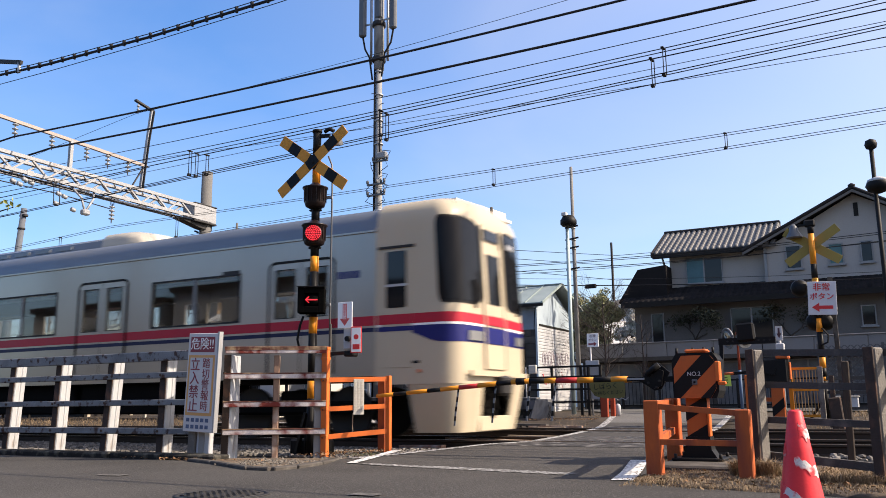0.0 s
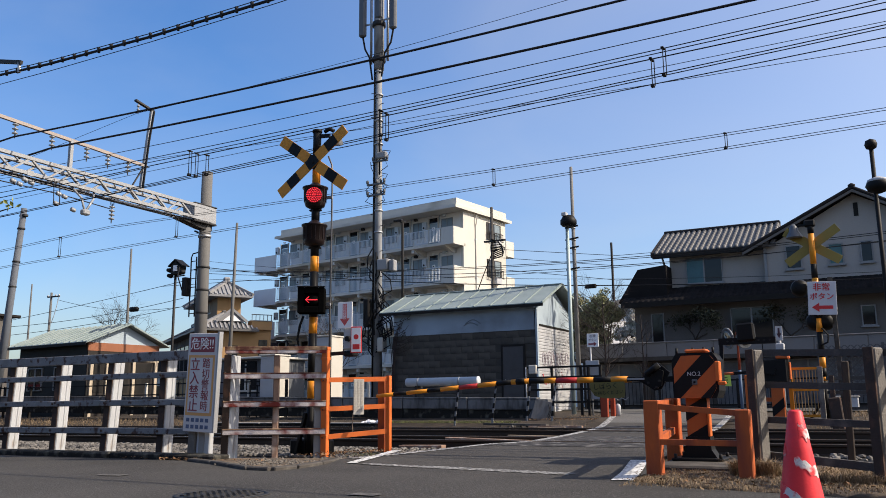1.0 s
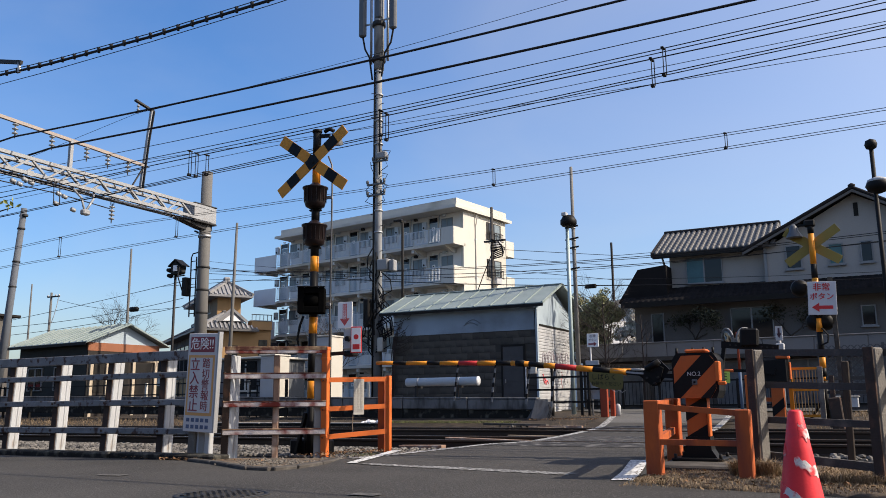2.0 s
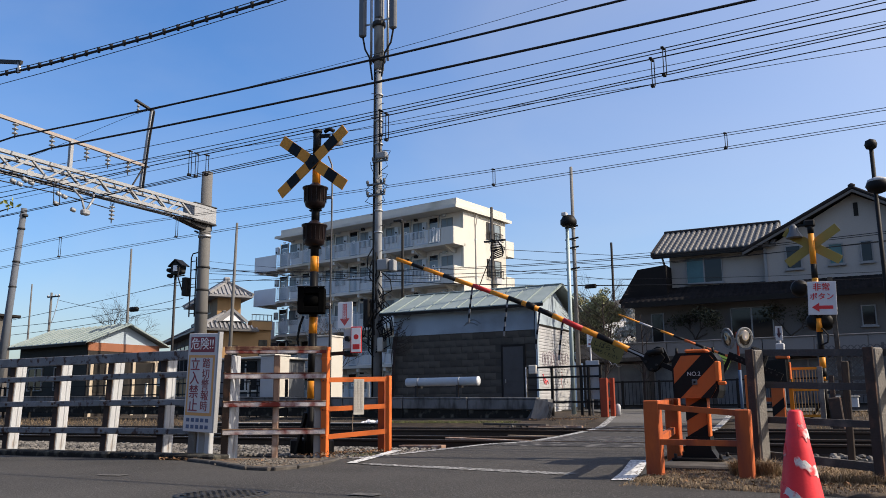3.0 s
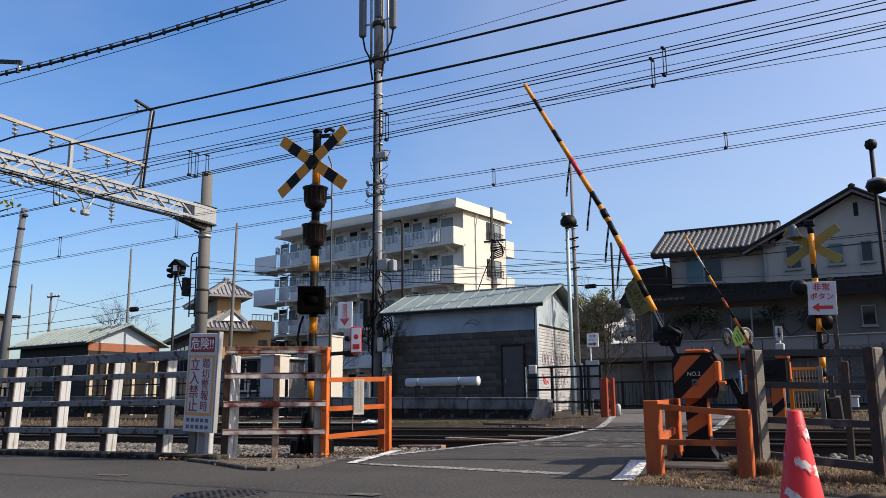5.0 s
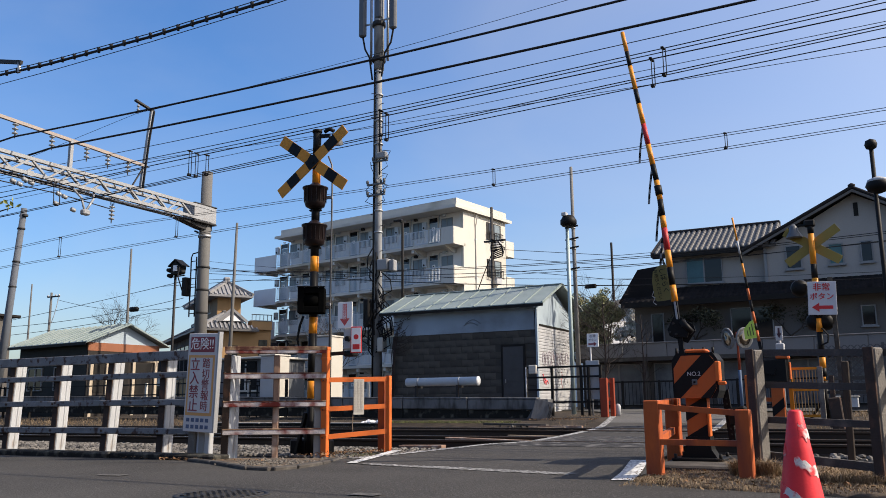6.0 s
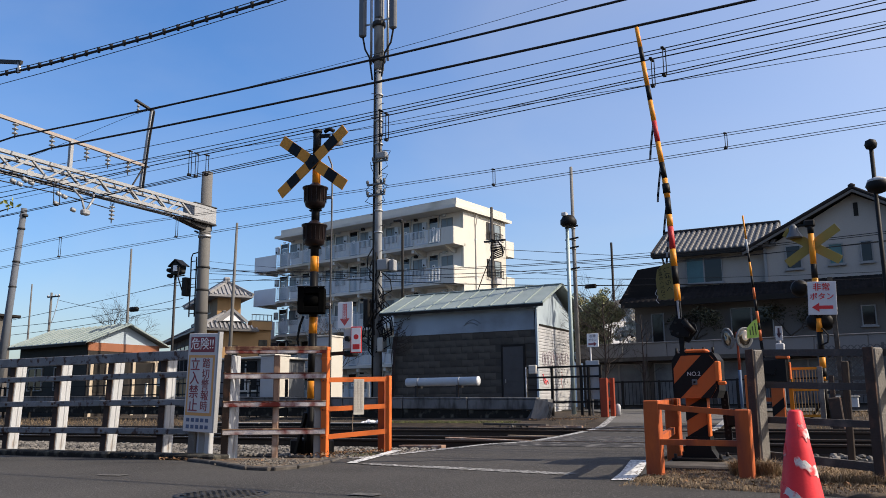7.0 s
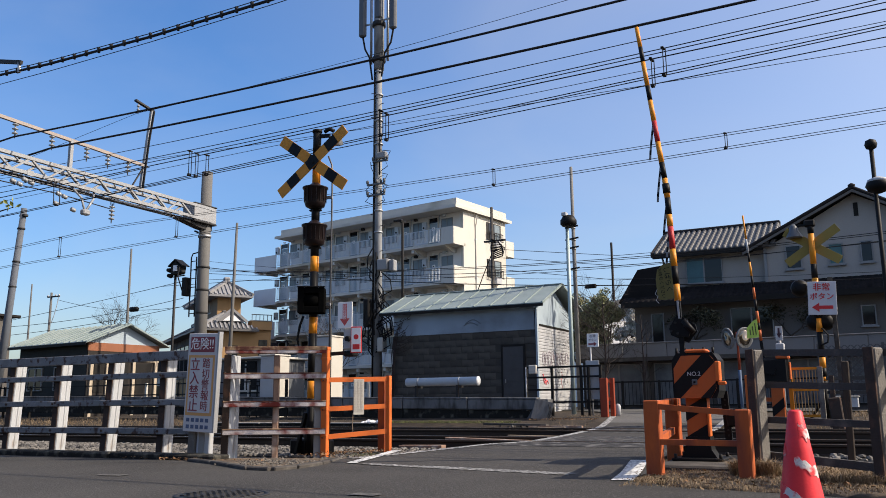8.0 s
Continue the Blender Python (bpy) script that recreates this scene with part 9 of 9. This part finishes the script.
# cabinets and a shelter beside the far track
def cabinet(x, y, w, d, h, label, material=None):
    c = thing("equipment_cabinet", x, y, 0.34, label, "cabinet", group="trackside cabinets")
    part("body", Shape().box(0, w, 0, d, 0.0, h, 0.02), material or BOX_GREY, c)
    part("roof", Shape().box(-0.04, w + 0.04, -0.05, d + 0.04, h, h + 0.05, 0.01), BOX_CREAM, c)
    part("door", Shape().box(0.06, w - 0.06, -0.012, 0.0, 0.12, h - 0.1, 0.004), material or BOX_GREY, c)
    # paler panel paints the sun on the cabinet's right side
    part("end_panel", Shape().box(w, w + 0.012, 0.0, d, 0.0, h, 0.004), BOX_CREAM, c)
    return c


cabinet(-17.33, 20.7, 0.58, 0.7, 1.9, "grey trackside cabinet, sunlit side coloured paler")
cabinet(-15.19, 20.7, 0.48, 0.7, 2.4, "tall grey trackside cabinet, sunlit side coloured paler")
hut = thing("relay_hut", -20.6, 22.5, 0.36, "low grey sheet-metal hut with a dark barred window", "hut")
part("wall", Shape().box(0.0, 2.28, 0.0, 1.8, 0.0, 1.92), HUT_GREY, hut, "dull grey sheet wall")
part("roof", Shape().box(-0.15, 2.42, -0.2, 2.0, 1.92, 2.0, 0.02), BOX_CREAM, hut, "pale flat roof edge")
w = part("window", Shape().box(0.55, 1.62, -0.03, 0.0, 0.86, 1.86), BLACK_DULL, hut, "dark window opening")
part("window_frame", Shape().box(0.50, 1.68, -0.06, -0.03, 0.82, 0.88).box(1.14, 1.20, -0.06, -0.03, 0.88, 1.86), BOX_CREAM, w)
part("window_lintel", Shape().box(0.62, 1.58, -0.07, -0.03, 1.62, 1.70).box(0.62, 1.58, -0.07, -0.03, 1.76, 1.82), BLACK, w)
part("corner_post", Shape().box(2.20, 2.32, -0.08, 0.04, 0.0, 1.92, 0.01), BOX_CREAM, hut, "pale corner post")
railing = thing("yard_railing", -17.9, 20.9, 0.36, "short black steel railing beside the trackside cabinet", "fence")
for x in (0.0, 0.28, 0.56, 0.84):
    part("post", Shape().box(x, x + 0.03, 0.0, 0.03, -0.05, 1.0), BLACK_DULL, railing)
for z in (0.97, 0.62):
    part("rail", Shape().box(0.0, 0.87, 0.0, 0.03, z - 0.02, z + 0.02), BLACK_DULL, railing)
for k in range(12):
    part("bar", Shape().box(0.05 + k * 0.065, 0.065 + k * 0.065, 0.01, 0.025, 0.97, 1.3), BLACK_DULL, railing)
part("top_rail", Shape().box(0.0, 0.87, 0.0, 0.03, 1.3, 1.34), BLACK_DULL, railing)
solo("boulder", stones(-0.3, 0.3, -0.1, 0.1, 6, 0.26, 61), CONCRETE_POST, "pale garden boulders beside the hut", "stone", at=pose(-19.6, 20.95, 0.36))
bank_fence = thing("bank_fence", -20, 20.9, 0.36, "thin dark wire fence along the far bank", "fence")
for i in range(16):
    part("post", Shape().box(-16 + i * 1.5, -15.93 + i * 1.5, 0, 0.07, -0.05, 1.15), BLACK_DULL if i % 3 else BOX_CREAM, bank_fence)
for z in (1.1, 0.75, 0.4):
    part("rail", Shape().box(-16, 3.0, 0.0, 0.03, z - 0.02, z + 0.02), BLACK_DULL, bank_fence)

flood = thing("floodlight", -24.4, 24.0, 0.4, "dark floodlight cluster on a thin pole", "floodlight")
part("pole", Shape().tube([(-0.1, 0, -0.05), (-0.1, 0, 5.6)], 0.05, 8), STEEL_DARK, flood)
part("lamp_head", Shape().prism([(-0.20, 5.42), (0.22, 5.46), (0.30, 5.72), (0.02, 5.95), (-0.22, 5.78)], -0.16, 0.16, "y"), BLACK_DULL, flood)
part("lamp_roof", Shape().bar((-0.34, 0, 5.76), (0.02, 0, 6.02), 0.40, 0.04), BLACK, flood)
part("lamp_roof", Shape().bar((0.02, 0, 6.02), (0.42, 0, 5.74), 0.40, 0.04), BLACK, flood)
part("lamp_glass", Shape().box(-0.06, 0.14, -0.19, -0.16, 5.55, 5.78), SIGN_WHITE, flood)
for x, z in ((-0.34, 5.62), (-0.30, 5.40), (0.36, 5.50)):
    part("side_lamp", Shape().lathe([(0.03, -0.12), (0.07, -0.10), (0.10, 0.06), (0.09, 0.08)], (x, -0.1, z), axis="y", n=10), BLACK, flood)
    part("lamp_arm", Shape().bar((x, -0.05, z), (0.0, 0.0, z + 0.05), 0.03, 0.03), BLACK, flood)
part("crossbar", Shape().bar((-0.4, 0, 5.35), (0.4, 0, 5.38), 0.04, 0.04), STEEL_DARK, flood)

stl = thing("street_lamp", -23.5, 40.0, 0.5, "tall dark street lamp before the apartments", "street lamp")
part("pole", Shape().tube([(0, 0, -0.05), (0, 0, 10.35), (-0.2, 0, 10.5)], 0.07, 8), BLACK_DULL, stl)
part("head", Shape().box(-0.58, -0.02, -0.1, 0.1, 10.46, 10.58, 0.04), STEEL_DARK, stl)

pale = thing("pale_house", -12.2, 40.6, 0.5, "sunlit pale house partly hidden by trees", "house", rz=40)
part("wall", Shape().box(0.0, 3.0, 0, 5, 0, 4.9), SIGN_WHITE, pale)
part("roof", Shape().prism([(-0.3, 4.9), (3.3, 4.9), (1.5, 5.5)], -0.3, 5.3, "y"), TILE, pale)
edge_house = thing("dark_house", -55.4, 30.0, 0.4, "dark timber house with an overhanging flat eave", "house")
part("wall", Shape().box(0.0, 5.4, 0, 5, 0, 6.1), HOUSE_LOW, edge_house)
part("roof", Shape().box(-0.4, 5.75, -0.4, 5.4, 6.1, 6.27, 0.03), BLACK_DULL, edge_house)
window(edge_house, 3.6, 4.9, 0.0, 3.2, 4.4, 2)
solo("plastic_bag", stones(-12.15, -11.55, 18.60, 18.85, 22, 0.08, 44), SIGN_WHITE, "crumpled white plastic bag lying beside the far track", "plastic bag", at=pose(0, 0, 0.235))

bpole = pole("roadside_pole", -15.2, 9.0, 0.0, 8.5, 0.16, 0.12, CONCRETE_PALE, "concrete pole with a cable bracket beside the fence")
part("bracket", Shape().bar((0.1, 0, 7.25), (2.0, 0, 6.80), 0.05, 0.07), STEEL_DARK, bpole)
part("hook", Shape().tube([(1.93, 0, 6.82), (1.95, 0, 6.62)], 0.03, 6), STEEL, bpole)

# low-voltage and telephone lines along the far street
for y, za, zb, rad in ((26.0, 5.28, 5.25, 0.011), (26.05, 5.235, 5.205, 0.010), (26.1, 5.06, 5.02, 0.012), (26.15, 5.00, 4.985, 0.009), (26.2, 4.70, 4.53, 0.007), (26.3, 4.50, 4.34, 0.017)):
    wire("street_cable", y, -8.47, za, -6.08, zb, 0.004, rad, "black telephone cable along the street", lo=-25.5, hi=20)
for x0, z0, x1, z1, sag in ((-57.23, 7.16, -42.04, 8.58, 0.05), (-55.25, 6.68, -41.76, 7.47, 0.16), (-55.2, 6.10, -41.72, 6.95, 0.1)):
    wire("street_cable", 40.0, x0, z0, x1, z1, sag, 0.018, "black cable between far poles", lo=-57.4, hi=-40.0)
wire("street_cable", 40.0, -42.04, 8.58, -38.84, 8.50, 0.0, 0.018, "black cable to the pole behind the gantry", lo=-42.04, hi=-22.0)
solo("cable_splice", Shape().lathe([(0.05, -0.42), (0.17, -0.3), (0.17, 0.3), (0.05, 0.42)], (0, 0, 0), axis="x", n=10), BLACK, "black splice closure on the far cable", "splice closure", at=pose(-44.5, 40.0, 7.20))
pole("far_pole", -38.4, 40.05, 0.5, 8.95, 0.12, 0.10, CONCRETE_DARK, "grey utility pole behind the gantry")
wire("street_cable", 45.9, -60.0, 9.5, -52.5, 8.2, 0.15, 0.018, "black service cable falling to a house", lo=-60.0, hi=-46.0)
solo("cable_splice", Shape().box(-0.19, 0.19, -0.06, 0.06, -0.07, 0.07, 0.03), BLACK, "black splice closure on the street cable", "splice closure", at=pose(-8.3, 26.3, 4.46))
# distant low houses close the view
for i, (x, y, w, h) in enumerate(((-75, 62, 14, 5.5), (-58, 66, 12, 6.5), (-18, 70, 10, 6.5), (-4, 64, 12, 6.0), (12, 60, 14, 6.5), (-95, 60, 16, 5.5))):
    d = thing("distant_house", x, y, 0.5, "distant low house with a dark roof", "house", group="distant houses")
    part("wall", Shape().box(0, w, 0, 8, 0, h * 0.7), (BOX_CREAM, TAN, HOUSE_WALL)[i % 3], d)
    part("roof", Shape().prism([(-0.5, h * 0.68), (w + 0.5, h * 0.68), (w * 0.75, h), (w * 0.25, h)], -0.5, 8.5, "y"), TILE_DARK, d)
    for k in range(3):
        window(d, 1.0 + k * w / 3.2, 2.6 + k * w / 3.2, 0, 1.0, 2.3, 2)

# houses across the road, behind the camera
for i, (x, w, h, y) in enumerate(((-46, 11, 6.4, -11), (-34, 11, 6.8, -10.6), (-22, 11, 6.2, -10.8), (-10, 11, 6.8, -10.5), (2, 11, 6.4, -10.8), (14, 11, 6.6, -10.6), (26, 11, 6.4, -11))):
    d = thing("street_block", x, y, 0.0, "plain grey two-storey block across the road", "building", group="blocks across the road")
    part("wall", Shape().box(0, w, -8, 0, -0.05, h), (HOUSE_WALL, BOX_GREY, HOUSE_DIM)[i % 3], d)
    part("roof", Shape().box(-0.2, w + 0.2, -8.2, 0.2, h, h + 0.3), TILE_DARK, d)
    for k in range(3):
        for z in (0.9, 3.9):
            part("window", Shape().box(1 + k * w / 3.3, 2.7 + k * w / 3.3, 0.0, 0.05, z, z + 1.3), GLASS_DARK, d)

rnd = random.Random(31)
SCRAWL = mat("faded grey-pink spray paint", (0.25, 0.21, 0.225), 0.7, vary=0.15, scale=6)
SCRAWL_RED = mat("faded red spray paint", (0.62, 0.12, 0.13), 0.7, vary=0.15, scale=6)
for i in range(9):
    y, z, w, h = 0.45 + i * 0.27, 1.72 + rnd.uniform(-0.08, 0.08), rnd.uniform(0.12, 0.17), rnd.uniform(0.2, 0.32)
    ph = rnd.uniform(0, 6)
    for k in (1.0, 0.62):
        pts = [(SX1 + 0.034, y + w * k * math.cos(ph + 0.7 * j) * (1 + 0.25 * math.sin(2.3 * j + i)), z + h * k * math.sin(ph + 0.7 * j)) for j in range(9)]
        part("scrawl", Shape().tube(pts, 0.012, 5), SCRAWL, shutter)
    if i > 3:
        pts = [(SX1 + 0.034, y + 0.07 * math.sin(2 * j), z - 0.35 - 0.13 * j) for j in range(5)]
        part("scrawl", Shape().tube(pts, 0.010, 5), SCRAWL_RED if i == 6 else SCRAWL, shutter)
for pts in (((0.35, 1.22), (0.42, 1.0), (0.5, 0.92)), ((0.38, 1.15), (0.55, 1.05), (0.62, 0.9)), ((0.45, 0.95), (0.7, 1.02), (0.8, 0.93))):
    part("scrawl", Shape().tube([(SX1 + 0.036, y, z) for y, z in pts], 0.026, 6), SCRAWL_RED, shutter, "faded red spray paint")
vine = thing("climbing_vine", -14.55, 24.2, 0.38, "leafless dark vine on the shed wall", "vine")
v, vt = Shape(), []
for k in range(7):
    v.tube([(0.03 * k - 0.1, -0.02, -0.05), (0.06 * math.sin(k) - 0.02, -0.03, 1.2), (0.05 * k - 0.12, -0.025, 2.3 + 0.1 * k)], 0.02, 5, r_end=0.012)
rv = random.Random(77)
for k in range(9):
    z0, ln = 2.0 + 0.13 * k, rv.uniform(0.35, 0.8)
    v.tube([(0.0, -0.03, z0), (ln * 0.4, -0.04, z0 + 0.02), (ln * 0.8, -0.03, z0 + 0.12), (ln, -0.02, z0 + 0.28)], 0.013, 5, r_end=0.006)
    for j in range(5):
        a = ln * rv.uniform(0.2, 0.9)
        v.tube([(a, -0.03, z0 + 0.06), (a + rv.uniform(-0.1, 0.15), -0.04, z0 + rv.uniform(-0.15, 0.2))], 0.011, 4, r_end=0.005)
part("vine_growth", v, TWIG, vine, kind="stuff")

mound = Shape()
mxs, mys = [-7.0 + 0.1 * i for i in range(12)], [9.05 + 0.1 * i for i in range(17)]
mound.add([(x + (y - 9.05) * 0.22, y, -0.02 + 0.035 * math.sin(math.pi * i / 11) ** 0.6 * math.sin(math.pi * j / 16) ** 0.5 + 0.03 * noise.noise(Vector((x * 5, y * 5, 0)))) for j, y in enumerate(mys) for i, x in enumerate(mxs)],
          [(j * 12 + i, j * 12 + i + 1, (j + 1) * 12 + i + 1, (j + 1) * 12 + i) for j in range(16) for i in range(11)], True)
solo("soil_mound", mound, VERGE_SOIL, "low mound of soil at the foot of the orange guard", "soil", kind="structure")
solo("rubble", stones(-6.9, -6.1, 9.1, 10.3, 260, 0.026, 45), GRIT, "stones and litter round the orange guard", "rubble", kind="stuff", at=pose(0, 0, 0.01))

solo("rubble", stones(-8.6, -6.5, 18.9, 20.1, 60, 0.045, 47), CONCRETE_DARK, "broken slabs and stones beside the trough end", "rubble", kind="stuff", at=pose(0, 0, 0.13))
solo("grit", stones(-7.3, -6.2, 7.9, 8.9, 420, 0.016, 47), GRIT, "loose grit on the soil behind the kerb corner", "gravel", kind="stuff", at=pose(0, 0, 0.03))
# rubble and grit along the kerb and the orange guard
solo("rubble", stones(-8.3, -6.3, 8.55, 9.35, 420, 0.024, 41), GRIT, "broken concrete grit along the kerb", "rubble", kind="stuff")
solo("gravel", stones(-1.9, 1.0, 7.2, 9.4, 900, 0.014, 42), BALLAST, "fine gravel on the dry verge", "gravel", kind="stuff")
solo("rubble", stones(-7.6, -6.3, 19.6, 21.6, 300, 0.05, 43), BALLAST, "stones and litter beside the far crossing edge", "rubble", kind="stuff")


LITTER = mat("dead brown leaves", (0.20, 0.115, 0.06), 0.9, vary=0.2, island=0.8)


def litter(areas, label, seed):
    """Small curled dead leaves lying loose on the ground."""
    rnd = random.Random(seed)
    s = Shape()
    for x0, x1, y0, y1, z, n in areas:
        for _ in range(n):
            p = Vector((rnd.uniform(x0, x1), rnd.uniform(y0, y1), z + rnd.uniform(0.0, 0.03)))
            a = rnd.uniform(0, 6.28)
            u, v = Vector((math.cos(a), math.sin(a), rnd.uniform(-0.5, 0.5))), Vector((-math.sin(a), math.cos(a), rnd.uniform(-0.5, 0.5)))
            k = rnd.uniform(0.012, 0.03)
            s.add([p - u * k, p + v * k * 0.5 + Vector((0, 0, k * 0.3)), p + u * k, p - v * k * 0.5 + Vector((0, 0, k * 0.3))], [(0, 1, 2), (0, 2, 3)])
    solo("leaf_litter", s, LITTER, label, "leaves", kind="stuff")


litter([(-8.75, -8.15, 8.42, 8.66, 0.005, 160), (-9.6, -7.0, 8.50, 8.62, 0.0, 120), (-6.9, -6.2, 8.9, 10.4, 0.06, 260), (-2.2, 0.8, 7.2, 8.6, 0.03, 420)], "dead brown leaves blown against the kerb and verge", 51)
litter([(-8.0, -6.2, 19.3, 21.4, 0.30, 500), (-20.0, -12.0, 18.9, 20.2, 0.15, 500)], "dead brown leaves on the far bank", 52)


# ---- what moves ----
def motions():
    # the train draws away along the near track
    walk(train, [(t, pose(-5.5 - 17.49 * t, 12.72, 0)) for t in (0.0, 2.0, 4.0, 6.0, 8.0)])
    # the near arm rises once the train has gone; its straps and banner hang straight
    near = [(0.0, 183.4), (1.55, 183.4), (1.7, 182.0), (2.8, 161.7), (3.0, 157.7), (3.5, 148.3), (4.0, 138.9), (4.5, 128.7), (4.7, 124.1), (5.8, 101.6), (6.0, 98.4), (6.2, 96.6), (6.4, 95.9), (8.0, 95.9)]
    walk(arm, [(t, pose(PX + 1.88, PY - 9.62, PZ - 0.02, 0, -a, 0)) for t, a in near])
    for strap, d in zip(straps, (1.72, 2.06, 2.54, 3.09)):
        walk(strap, [(t, pose(d, -0.02, arm_z(d), 0, a, 0)) for t, a in near])
    far = [(0.0, 183.0), (1.55, 183.0), (1.7, 182.0), (2.8, 160.3), (3.0, 156.0), (3.5, 146.5), (4.0, 136.9), (4.5, 127.5), (4.7, 122.6), (5.8, 100.7), (6.0, 97.5), (6.2, 95.0), (6.4, 94.0), (6.6, 93.7), (8.0, 93.7)]
    walk(farm, [(t, pose(FX + 1.98, FYY - 18.3, FZ - 0.28, 0, -a, 0)) for t, a in far])
    # the two lanterns turn their lit faces to the road by turns, then away
    f = 1 / 30
    upper = [(0.0, 180), (0.4, 180), (0.4 + f, 240), (0.4 + 2 * f, 300), (0.5, 360), (1.0, 360), (1.0 + f, 420), (1.0 + 2 * f, 480), (1.1, 540), (8.0, 540)]
    lower = [(0.0, 0), (0.4, 0), (0.4 + f, 60), (0.4 + 2 * f, 120), (0.5, 180), (1.0, 180), (1.0 + f, 240), (1.0 + 2 * f, 300), (1.1, 360), (1.1 + f, 420), (1.1 + 2 * f, 480), (1.2, 540), (8.0, 540)]
    for lan, rows, z in ((lanterns[0], upper, 3.755), (lanterns[1], lower, 3.185)):
        walk(lan, [(t, pose(0.045, -0.078, z, 0, 0, 30 + a)) for t, a in rows])
    walk(drum, [(t, pose(0.11, -0.1905, 2.19, 0, 0, 30) @ pose(0, 0, 0, a, 0, 0)) for t, a in ((0.0, 0), (1.1, 0), (1.1 + f, 60), (1.1 + 2 * f, 120), (1.2, 180), (8.0, 180))])


motions()
